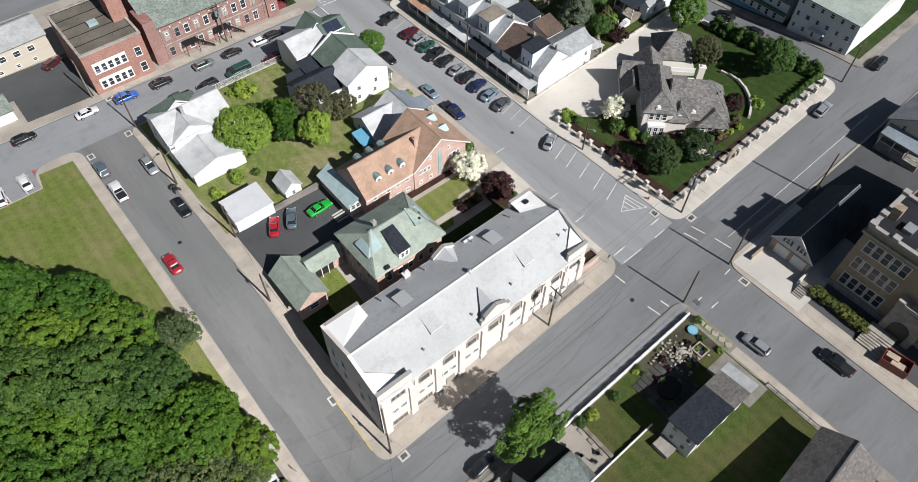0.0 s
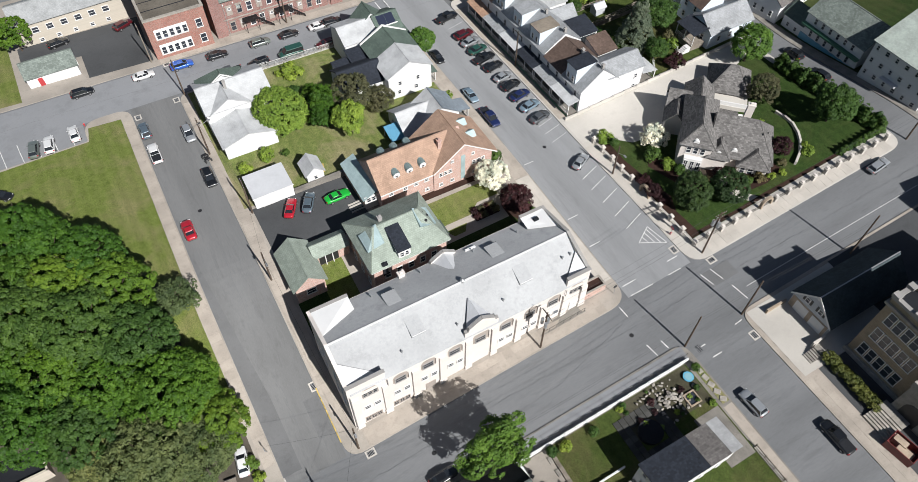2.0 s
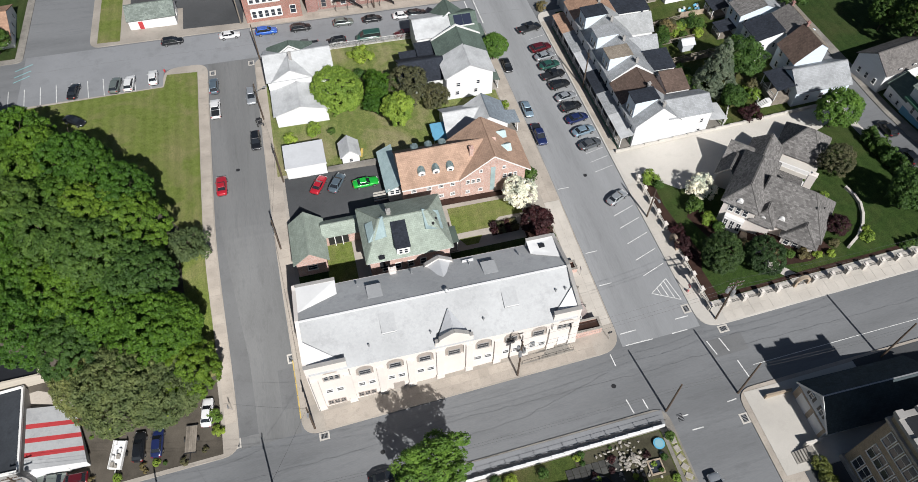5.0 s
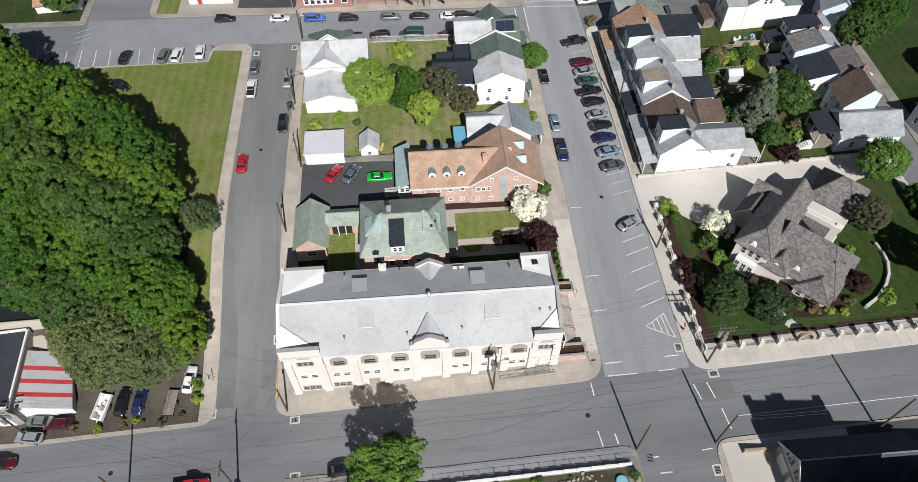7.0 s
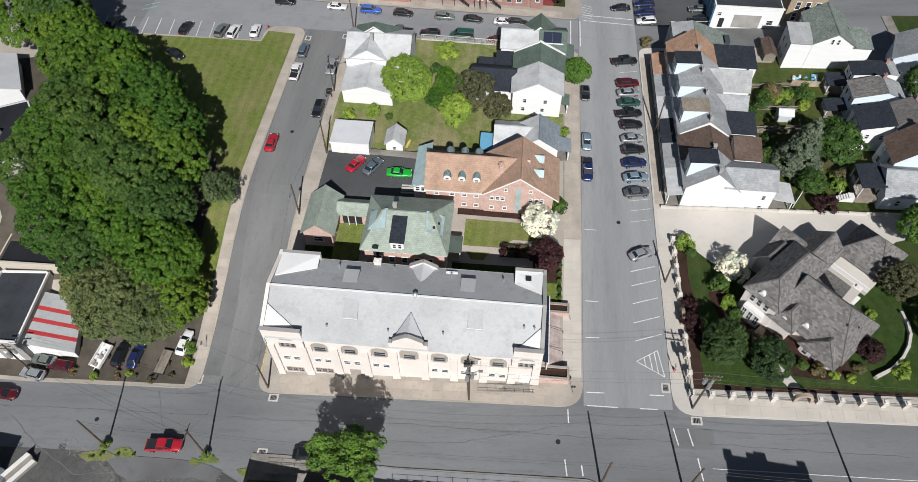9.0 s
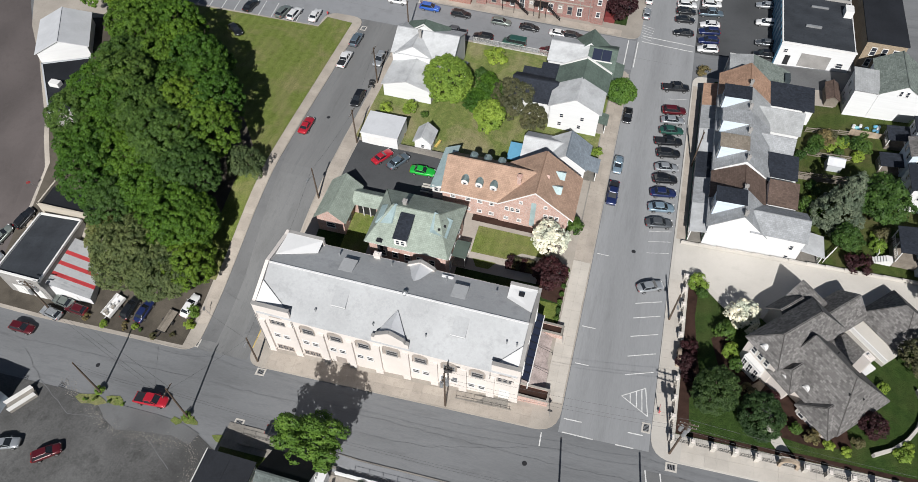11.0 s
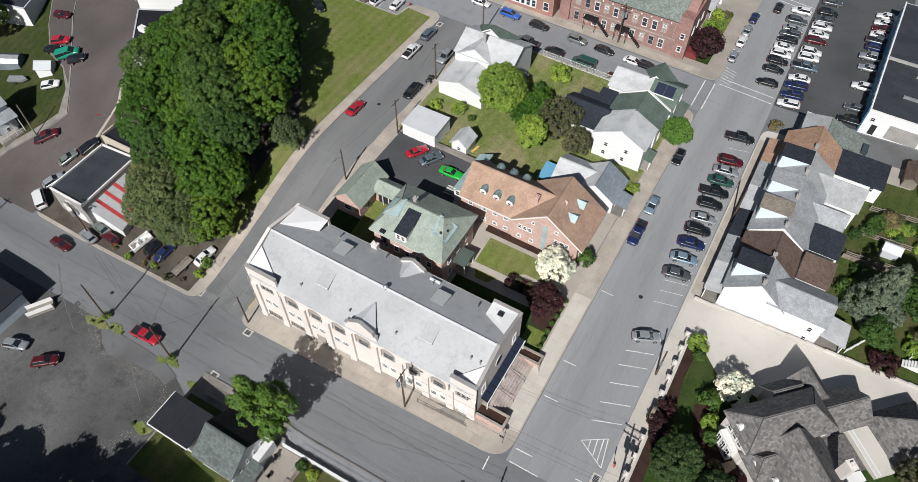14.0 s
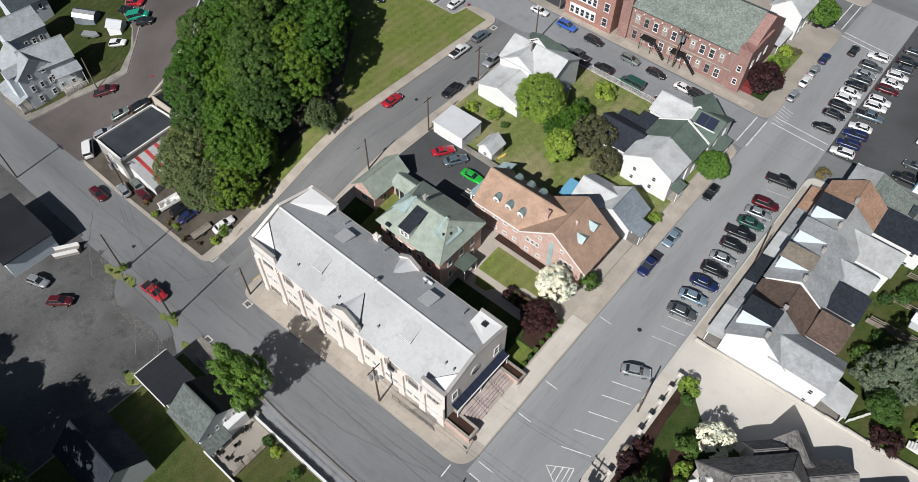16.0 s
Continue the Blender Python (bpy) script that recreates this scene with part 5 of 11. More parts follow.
for u, z in ((-2.4, 1.2), (1.2, 1.2), (-2.2, 3.2), (1.6, 3.2)):
    window(h3, -2.9, -u, z, 0.8, 1.0, -90)
porch(h3, -2.0, 0.6, -6.0, -4.55, 0.4, 2.7, SHINGLE_DKGREEN, 2, "S", 0.2)
h4 = gable_house("green_roofed_house", "white house with a dark green shingle roof", 37.0, 63.3, 5.6, 9.2, 10.9, 13.4, 90, SHINGLE_DKGREEN, SIDING_WHITE, [("S", 1.0, 1, 0.9, 1.4)], zb=gz(37, 66))
zg = gz(37, 66)
bm = bmesh.new()
for sg in (-1, 1):
    prism(bm, [(sg * 5.0, 10.65 - zg), (0, 13.5 - zg), (0, 13.85 - zg), (sg * 5.0, 11.0 - zg)], "x", 2.85, 3.2)
part("verge_parapet", bm, TRIM, h4, "white verge between two roofs")
zq = gz(37, 71)
h4b = gable_house("green_roofed_house", "white corner house with green roof and dark solar panels", 39.5, 71.2, 5.0, 8.8, 10.1, 12.6, 0, SHINGLE_DKGREEN, SIDING_WHITE, [("E", 1.0, 2, 0.9, 1.4), ("E", 3.4, 2, 0.9, 1.1)], zb=zq)
sl = 2.5 / 4.4
for k in range(2):
    bm = bmesh.new()
    xa = -1.9 + 1.78 * k
    roof_plane(bm, [(xa, -2.3, 12.6 - zq - 2.3 * sl + 0.18), (xa + 1.72, -2.3, 12.6 - zq - 2.3 * sl + 0.18), (xa + 1.72, -0.35, 12.6 - zq - 0.35 * sl + 0.18), (xa, -0.35, 12.6 - zq - 0.35 * sl + 0.18)], 0.06)
    bmesh.ops.recalc_face_normals(bm, faces=bm.faces)
    part("solar_panel", bm, GLASS_PANEL, h4b, "dark blue solar panel")
part("solar_rail", boxes((-2.1, 2.0, -2.5, -2.36, 12.6 - zq - 2.4 * sl + 0.12, 12.6 - zq - 2.4 * sl + 0.3)), TRIM, h4b)
porch(h4b, 2.55, 4.3, -4.2, 1.8, 0.4, 3.0, SHINGLE_DKGREEN, 4, "E", 0.25)
h4n = gable_house("corner_gable", "north gable of the corner house with dark green roof", 36.9, 73.3, 3.8, 6.2, 10.6, 13.4, 90, SHINGLE_DKGREEN, SIDING_WHITE, [("E", 1.0, 2, 0.9, 1.4)], zb=zq)
h4c = gable_house("corner_wing", "white side wing with a pale grey roof", 33.2, 71.4, 7.4, 7.2, 10.7, 12.3, 0, SHINGLE_PALE, SIDING_WHITE, [("N", 0.9, 3, 0.8, 1.2)], zb=gz(32.6, 72))
h5 = gable_house("low_house", "low white house with a black roof", 28.6, 60.0, 8.2, 6.8, 9.7, 11.7, 0, SHINGLE_DARK, SIDING_WHITE, [("S", 0.9, 3, 0.8, 1.1), ("W", 1.0, 2, 0.8, 1.2)], zb=gz(30, 59))


def black_lean_to(x0, x1, y0, y1, z0, z1, label):
    zb = gz(x0, y0)
    t = thing("lean_to_annexe", (x0, y0, zb, 0, 0, 0), label, "annexe")
    bm = bmesh.new()
    prism(bm, [(0, -0.8), (y1 - y0, -0.8), (y1 - y0, z1 - zb - 0.05), (0, z0 - zb - 0.05)], "x", 0, x1 - x0)
    part("wall", bm, SIDING_WHITE, t)
    bm = bmesh.new()
    roof_plane(bm, [(-0.2, -0.25, z0 - zb - 0.03), (x1 - x0, -0.25, z0 - zb - 0.03), (x1 - x0, y1 - y0 + 0.2, z1 - zb), (-0.2, y1 - y0 + 0.2, z1 - zb)], 0.12)
    bmesh.ops.recalc_face_normals(bm, faces=bm.faces)
    part("roof", bm, SHINGLE_DARK, t)
    window(t, (x1 - x0) * 0.4, 0, 0.9, 0.8, 1.1, 0)
    return t


black_lean_to(28.9, 32.3, 63.5, 66.6, 10.0, 10.5, "white rear annexe with a black lean-to roof")
black_lean_to(25.5, 28.8, 63.5, 65.4, 9.4, 9.8, "small white annexe with a black lean-to roof")
h6 = gable_house("blue_grey_house", "white house with a blue-grey gabled roof behind the brick hall", 37.5, 45.8, 5.8, 7.0, 8.7, 11.1, 90, (SHINGLE_BLUE, SHINGLE_PALE), SIDING_WHITE, [("S", 0.9, 2, 0.8, 1.2)], zb=gz(37, 45))
porch(h6, -2.8, 0.2, -5.6, -3.55, 0.3, 2.8, SHINGLE_BLUE, 3, "S", 0.25)
h6b = gable_house("blue_grey_house", "long white wing with a pale grey roof", 33.2, 46.2, 6.8, 7.0, 8.1, 10.4, 0, SHINGLE_PALE, SIDING_WHITE, [("W", 0.9, 2, 0.8, 1.2), ("S", 0.8, 2, 0.7, 1.0)], zb=gz(33, 46))
bl = thing("blue_carport", (27.2, 42.8, gz(28, 43), 0, 0, 0), "open carport with a faded blue metal roof", "carport")
zc = gz(28, 43)
bm = bmesh.new()
roof_plane(bm, [(0, 0, 7.4 - zc), (3.6, 0, 7.4 - zc), (3.6, 3.6, 8.2 - zc), (0, 3.6, 8.2 - zc)], 0.08)
bmesh.ops.recalc_face_normals(bm, faces=bm.faces)
part("roof", bm, BLUE_METAL, bl)
for x, y in ((0.1, 0.1), (3.4, 0.1), (0.1, 3.4), (3.4, 3.4)):
    part("post", boxes((x - 0.06, x + 0.06, y - 0.06, y + 0.06, -0.2, 7.42 - zc + 0.22 * y)), TRIM, bl)
gf = thing("garden_fence", (12.6, 75.0, gz(12.6, 75), 0, 0, 0), "pale metal mesh fence along the street", "fence")
for i in range(12):
    x = 1.4 * i
    z = gz(12.6 + x, 75) - gz(12.6, 75) + 0.1
    part("post", boxes((x - 0.04, x + 0.04, -0.04, 0.04, z - 0.3, z + 1.5)), GALV, gf)
    bm = boxes((x + 0.04, x + 1.36, -0.02, 0.02, z + 1.42, z + 1.48), (x + 0.04, x + 1.36, -0.02, 0.02, z + 0.1, z + 0.16))
    for k in range(9):
        box(bm, x + 0.1 + 0.14 * k, x + 0.13 + 0.14 * k, -0.012, 0.012, z + 0.16, z + 1.42)
    part("mesh_panel", bm, TRIM, gf)


# ---- vehicles ----
PAINTS = {
    "red": (0.36, 0.014, 0.026), "maroon": (0.075, 0.007, 0.011), "black": (0.010, 0.011, 0.013), "white": (0.62, 0.62, 0.62), "silver": (0.40, 0.42, 0.44),
    "grey": (0.13, 0.14, 0.15), "slate": (0.16, 0.21, 0.25), "navy": (0.012, 0.02, 0.075), "blue": (0.02, 0.09, 0.38), "sky": (0.28, 0.38, 0.46), "green": (0.015, 0.36, 0.04),
    "pine": (0.02, 0.07, 0.055), "teal": (0.01, 0.22, 0.14), "pewter": (0.22, 0.25, 0.23),
}
PAINT_MAT = {k: plain("car_paint_" + k, v, 0.28, 0.55 if k in ("silver", "grey", "slate", "sky", "pewter") else 0.1, 0.8) for k, v in PAINTS.items()}
SHAPES = {
    # length, stations (x, bottom, top, half width), glass foot (x0, x1, half), glass head (x0, x1, half), belt, roof
    "saloon": (4.7, [(-2.35, .42, .78, .70), (-2.2, .30, .96, .82), (-1.6, .24, 1.0, .89), (-.6, .2, .97, .91), (.7, .2, .95, .91), (1.2, .22, .93, .90), (1.9, .26, .82, .86), (2.22, .32, .72, .78), (2.35, .42, .6, .66)], (-1.8, 1.15, .83), (-1.12, .32, .62), .95, 1.43),
    "coupe": (4.7, [(-2.35, .42, .82, .72), (-2.2, .30, .95, .84), (-1.5, .24, .98, .92), (-.6, .2, .92, .93), (.6, .2, .9, .93), (1.1, .22, .9, .92), (1.9, .26, .82, .88), (2.22, .32, .72, .8), (2.35, .42, .6, .66)], (-1.75, .85, .82), (-.95, .05, .60), .9, 1.34),
    "wagon": (4.6, [(-2.37, .42, .95, .78), (-2.25, .30, 1.05, .86), (-1.6, .26, 1.06, .92), (0, .24, 1.04, .93), (.9, .24, 1.03, .93), (1.3, .26, 1.02, .92), (2.0, .3, .95, .88), (2.28, .36, .82, .8), (2.37, .46, .68, .7)], (-2.2, 1.25, .85), (-1.7, .25, .62), 1.0, 1.6),
    "pickup": (5.6, [(-2.8, .5, 1.0, .84), (-2.7, .45, 1.08, .92), (-1.6, .36, 1.08, .95), (-.7, .32, 1.08, .95), (1.0, .32, 1.08, .95), (1.6, .34, 1.08, .94), (2.4, .38, 1.0, .9), (2.7, .42, .88, .84), (2.8, .5, .7, .76)], (-.75, 1.55, .86), (-.6, .75, .70), 1.08, 1.82),
    "van": (5.3, [(-2.65, .42, 1.2, .88), (-2.6, .34, 1.3, .95), (-1.6, .3, 1.32, .97), (.6, .3, 1.32, .97), (1.5, .3, 1.28, .96), (2.2, .34, 1.1, .92), (2.55, .4, .95, .84), (2.65, .5, .75, .76)], (-2.6, 1.75, .93), (-2.55, .95, .84), 1.3, 2.1),
}
CAR_MESH, CAR_MADE = {}, {}


def mesh_from(bm, name, material):
    me = bpy.data.meshes.new(name)
    bm.to_mesh(me)
    bm.free()
    me.materials.append(material)
    return me


def wheel_meshes():
    if "wheel" not in CAR_MESH:
        bm = bmesh.new()
        tube(bm, (0, -0.12, 0), (0, 0.12, 0), 0.34, 0.34, 14)
        bmesh.ops.bevel(bm, geom=[e for e in bm.edges if abs(e.verts[0].co.y - e.verts[1].co.y) < 1e-5 and abs(e.verts[0].co.y) > 0.1], offset=0.04, segments=1, affect="EDGES")
        CAR_MESH["wheel"] = mesh_from(bm, "wheel", TYRE)
        bm = bmesh.new()
        tube(bm, (0, -0.13, 0), (0, 0.13, 0), 0.21, 0.21, 10)
        CAR_MESH["rim"] = mesh_from(bm, "rim", RIM)
        CAR_MESH["headlight"] = mesh_from(boxes((-0.1, 0.06, -0.17, 0.17, -0.06, 0.06)), "headlight", LAMP_CLEAR)
        CAR_MESH["tail_light"] = mesh_from(boxes((-0.05, 0.08, -0.15, 0.15, -0.08, 0.08)), "tail_light", LAMP_RED)
        CAR_MESH["bed"] = mesh_from(boxes((-2.6, -0.85, -0.78, 0.78, 1.0, 1.105)), "bed", RUBBER)
        for k, (w, c) in {"bumper": ((0.1, 0.62), BLACK)}.items():
            bm = boxes((-w[0], w[0], -w[1], w[1], -0.09, 0.09))
            bmesh.ops.bevel(bm, geom=bm.edges[:], offset=0.04, segments=1, affect="EDGES")
            CAR_MESH[k] = mesh_from(bm, k, c)


def build_car(kind, colour):
    wheel_meshes()
    length, st, foot, head, belt, roof = SHAPES[kind]
    t = thing("pickup_truck" if kind == "pickup" else "van" if kind == "van" else "car", (0, 0, -500), "", "truck" if kind == "pickup" else "van" if kind == "van" else "car")
    paint = PAINT_MAT[colour]
    bm = bmesh.new()
    rings = []
    for x, b, tp, h in st:
        ring = [(-h * .86, b), (-h, b + (tp - b) * .35), (-h, tp - (tp - b) * .22), (-h * .9, tp - .02), (-h * .45, tp + .02), (h * .45, tp + .02), (h * .9, tp - .02), (h, tp - (tp - b) * .22), (h, b + (tp - b) * .35), (h * .86, b)]
        rings.append([bm.verts.new((x, y, z)) for y, z in ring])
    for r0, r1 in zip(rings, rings[1:]):
        for i in range(10):
            bm.faces.new((r0[i], r0[(i + 1) % 10], r1[(i + 1) % 10], r1[i]))
    bm.faces.new(rings[0])
    bm.faces.new(rings[-1][::-1])
    bmesh.ops.recalc_face_normals(bm, faces=bm.faces)
    for f in bm.faces:
        f.smooth = True
    part("body", bm, paint, t)
    bm = bmesh.new()
    lo = [bm.verts.new((x, y, belt - .05)) for x, y in ((foot[0], -foot[2]), (foot[1], -foot[2] * .9), (foot[1], foot[2] * .9), (foot[0], foot[2]))]
    hi = [bm.verts.new((x, y, roof - .02)) for x, y in ((head[0], -head[2]), (head[1], -head[2]), (head[1], head[2]), (head[0], head[2]))]
    bm.faces.new(hi)
    for i in range(4):
        bm.faces.new((lo[i], lo[(i + 1) % 4], hi[(i + 1) % 4], hi[i]))
    bmesh.ops.recalc_face_normals(bm, faces=bm.faces)
    bmesh.ops.bevel(bm, geom=[e for e in bm.edges if not e.is_boundary], offset=0.07, segments=2, affect="EDGES")
    part("glasshouse", bm, CAR_GLASS, t)
    bm = bmesh.new()
    box(bm, head[0] - .06, head[1] + .06, -head[2] - .02, head[2] + .02, roof - .07, roof + .02)
    bmesh.ops.bevel(bm, geom=[e for e in bm.edges if abs(e.verts[0].co.z - e.verts[1].co.z) > 0.05], offset=0.14, segments=3, affect="EDGES")
    bmesh.ops.bevel(bm, geom=[e for e in bm.edges if e.verts[0].co.z > roof and e.verts[1].co.z > roof], offset=0.04, segments=1, affect="EDGES")
    part("roof", bm, paint, t)
    if kind == "pickup":
        share("bed", CAR_MESH["bed"], t)
    # pillars
    for sx in (0, 1):
        for sy in (-1, 1):
            bm = bmesh.new()
            tube(bm, (foot[sx], sy * foot[2] * (.9 if sx else 1), belt - .03), (head[sx], sy * head[2], roof - .02), .045, .04, 5)
            part("pillar", bm, paint, t)
    if kind in ("saloon", "wagon", "van", "pickup"):
        mx = (foot[0] + foot[1]) / 2 + .15
        for sy in (-1, 1):
            bm = bmesh.new()
            tube(bm, (mx, sy * foot[2] * .97, belt - .03), (mx - .1, sy * head[2] * 1.01, roof - .02), .045, .04, 5)
            part("pillar", bm, paint if kind != "wagon" else BLACK, t)
    ax = length / 2 - (.95 if kind != "pickup" else 1.05)
    hw = st[len(st) // 2][3]
    for x in (-ax, ax):
        for sy in (-1, 1):
            w = share("wheel", CAR_MESH["wheel"], t, Matrix.Translation((x, sy * (hw - .06), .34)))
            share("rim", CAR_MESH["rim"], w)
    front, rear = st[-1], st[0]
    for sy in (-1, 1):
        share("headlight", CAR_MESH["headlight"], t, pose(front[0] - .16, sy * (front[3] - .02), front[2] + .06, 0, 0, sy * 25))
        share("tail_light", CAR_MESH["tail_light"], t, pose(rear[0] + .06, sy * (rear[3] - .06), rear[2] - .03, 0, 0, -sy * 20))
        bm = boxes((-.06, .06, -.08, .08, -.05, .05))
        bm.transform(pose(foot[1] - .35, sy * (foot[2] + .14), belt + .08))
        part("mirror", bm, paint, t)
    share("bumper", CAR_MESH["bumper"], t, Matrix.Translation((front[0] - .03, 0, front[1] + .02)))
    share("bumper", CAR_MESH["bumper"], t, Matrix.Translation((rear[0] + .03, 0, rear[1] + .04)))
    return t


KIND_WORD = {"saloon": "saloon car", "coupe": "coupe", "wagon": "estate car", "pickup": "pickup truck", "van": "delivery van"}


def park(x, y, rz, kind, colour, where, h=0.0, group=""):
    k = (kind, colour)
    m = on_ground(x, y, rz, h) @ Matrix.Diagonal((0.95, 0.95, 0.95, 1))
    if k not in CAR_MADE:
        CAR_MADE[k] = build_car(kind, colour)
        t = CAR_MADE[k]
        t.matrix_basis = m
    else:
        t = copy_thing(CAR_MADE[k], m)
    return tagged(t, f"{colour} {KIND_WORD[kind]} parked {where}", group=group)


# west street
W_ST = "at the kerb of the side street"
for x, y, rz, k, c in ((-10.7, 68.1, 90, "wagon", "slate"), (-10.6, 61.3, 90, "pickup", "white"), (-10.3, 41.3, 90, "coupe", "red"), (-3.9, 63.5, -90, "wagon", "silver"), (-3.9, 51.0, -90, "wagon", "black")):
    park(x, y, rz, k, c, W_ST)
def quad_bike():
    q = thing("quad_bike", on_ground(-2.9, 56.0, -80, 0.0), "small black quad bike standing at the kerb", "quad bike")
    bm = boxes((-0.85, 0.9, -0.28, 0.28, 0.45, 0.72), (-0.8, -0.05, -0.22, 0.22, 0.72, 0.92), (0.35, 0.95, -0.45, 0.45, 0.62, 0.8), (-0.95, -0.3, -0.45, 0.45, 0.62, 0.78))
    bmesh.ops.bevel(bm, geom=bm.edges[:], offset=0.06, segments=1, affect="EDGES")
    part("body", bm, BLACK, q)
    bm = bmesh.new()
    tube(bm, (0.3, -0.42, 1.1), (0.3, 0.42, 1.1), 0.03, n=6)
    tube(bm, (0.45, 0, 0.7), (0.3, 0, 1.1), 0.04, n=6)
    part("handlebar", bm, IRON, q)
    for x in (-0.65, 0.65):
        for sy in (-1, 1):
            bm = bmesh.new()
            tube(bm, (x, sy * 0.5 - 0.12, 0.3), (x, sy * 0.5 + 0.12, 0.3), 0.3, n=12)
            part("wheel", bm, TYRE, q)


quad_bike()
# stalls by the lawn
for x, y, rz, k, c in ((-52.2, 73.0, 80, "wagon", "black"), (-36.7, 72.6, 83, "saloon", "black"), (-29.1, 72.6, 83, "wagon", "pewter"), (-26.5, 72.6, 85, "wagon", "white"), (-22.1, 73.4, 92, "saloon", "white")):
    park(x, y, rz, k, c, "in a marked stall by the lawn", group="cars in the lawn stalls")
park(-35.8, 63.7, -35, "saloon", "black", "on the grass under the trees", 0.18)
# north street
for x, y, rz, k, c in ((-18.5, 84.4, 2, "wagon", "black"), (-7.0, 84.0, 2, "saloon", "white"), (0.5, 83.6, 0, "wagon", "blue"), (7.6, 83.3, 0, "wagon", "black"), (16.6, 83.2, 0, "wagon", "pewter"), (22.8, 83.1, 0, "saloon", "black"), (29.3, 82.9, 0, "saloon", "white"), (8.0, 76.9, 180, "pickup", "grey"), (14.2, 77.0, 180, "wagon", "black"), (20.9, 76.8, 180, "van", "pine"), (32.4, 82.9, 0, "wagon", "black"), (28.5, 76.4, 180, "saloon", "maroon")):
    park(x, y, rz, k, c, "on the street before the brick school")
# east street, slanted stalls
ROW = [(72.4, "pickup", "black"), (65.5, "wagon", "maroon"), (62.7, "saloon", "silver"), (59.8, "saloon", "pine"), (56.6, "pickup", "black"), (53.5, "wagon", "black"), (49.9, "saloon", "silver"), (46.9, "wagon", "black"), (43.6, "saloon", "navy"), (40.1, "saloon", "sky"), (36.6, "saloon", "grey")]
for y, k, c in ROW:
    park(54.9 - (0.3 if k == "pickup" else 0), y, 12, k, c, "slantwise before the row houses", group="cars before the row houses")
park(54.9, 23.5, 27, "saloon", "silver", "slantwise beside the villa")
for y, k, c in ((61.6, "saloon", "black"), (48.1, "saloon", "sky"), (40.9, "pickup", "navy")):
    park(46.5, y, -90, k, c, "at the kerb by the white houses")
# rectory yard
park(13.7, 36.4, 3, "coupe", "green", "in the rectory yard", 0.18)
park(8.9, 37.4, 60, "saloon", "slate", "in the rectory yard", 0.18)
park(5.8, 37.7, 60, "coupe", "red", "in the rectory yard", 0.18)
park(-6.6, 102.4, 25, "wagon", "maroon", "in the dark school yard", 0.18)
park(-19.6, 102.4, 12, "wagon", "black", "in the dark school yard", 0.18)
# front street and the west yard
park(-13.7, -12.3, 3, "pickup", "red", "on the front street by a wooden pole")
park(7.6, -12.3, 3, "saloon", "black", "at the kerb under the tree")
for x, y, rz, k, c in ((-25.9, 1.6, 82, "wagon", "black"), (-23.3, 1.5, 82, "saloon", "navy"), (-15.9, 3.9, 80, "saloon", "white"), (-39.3, -2.2, 170, "wagon", "silver"), (-35.3, -0.6, 175, "wagon", "maroon"), (-38.4, 0.2, 172, "saloon", "pewter"), (-52.6, 12.1, 66, "wagon", "black"), (-55.0, 3.8, 66, "wagon", "silver"), (-54.3, -0.4, 150, "van", "white"), (-55.5, 8.6, 66, "saloon", "pewter")):
    park(x, y, rz, k, c, "by the low workshop", 0.17 if x > -53.4 and y > -2.5 else 0.03)
park(-63.9, 10.6, 48, "pickup", "maroon", "on the reddish side street")
for x, y, rz, k, c in ((-72.6, 20.2, 30, "wagon", "white"), (-71.2, 27.1, 35, "wagon", "black"), (-74.3, 27.6, 35, "van", "teal"), (-79.5, 30.0, 20, "wagon", "red"), (-79.9, 27.5, 20, "saloon", "black"), (-85.4, 35.8, 10, "wagon", "maroon")):
    park(x, y, rz, k, c, "on the yard beside the grey house", 0.17)
# south lot
park(-31.7, -23.6, 18, "wagon", "silver", "on the rough gravel lot", 0.05)
park(-24.6, -23.3, 38, "wagon", "maroon", "on the rough gravel lot", 0.05)
park(-31.0, -36.0, 38, "wagon", "black", "in the shade of the gravel lot", 0.05)
park(-27.0, -38.0, 50, "wagon", "black", "in the shade of the gravel lot", 0.05)
park(-42.6, -5.8, 0, "wagon", "maroon", "at the side of the front street")
# south of the crossing, east
park(49.6, -25.7, 93, "wagon", "silver", "at the kerb beside the pond garden")
park(55.7, -35.0, 90, "pickup", "black", "at the kerb before the parish house")
park(95.3, -5.0, 4, "wagon", "silver", "at the kerb by the villa fence")
for x, y, rz, k, c in ((106.4, 24.5, 88, "wagon", "black"), (105.2, 17.0, 88, "wagon", "black"), (112.4, -5.2, 4, "wagon", "black")):
    park(x, y, rz, k, c, "in the back alley", 0.0)
# north-east car park
rnd = random.Random(5)
PAL = ["white", "silver", "black", "grey", "white", "silver", "maroon", "navy", "pine", "black", "slate", "white"]
LOT_A = [119.9, 115.6, 112.2, 110.0, 107.6, 104.7, 101.9, 99.2, 96.1, 91.2]
LOT_B = [127.1, 122.4, 119.0, 116.2, 113.2, 110.5, 106.0, 103.7, 100.1, 95.9, 93.2, 89.9, 86.9]
LOT_C = [126.6, 123.6, 121.1, 118.6, 116.0, 113.4, 109.5, 105.6, 98.8, 91.5, 87.2]
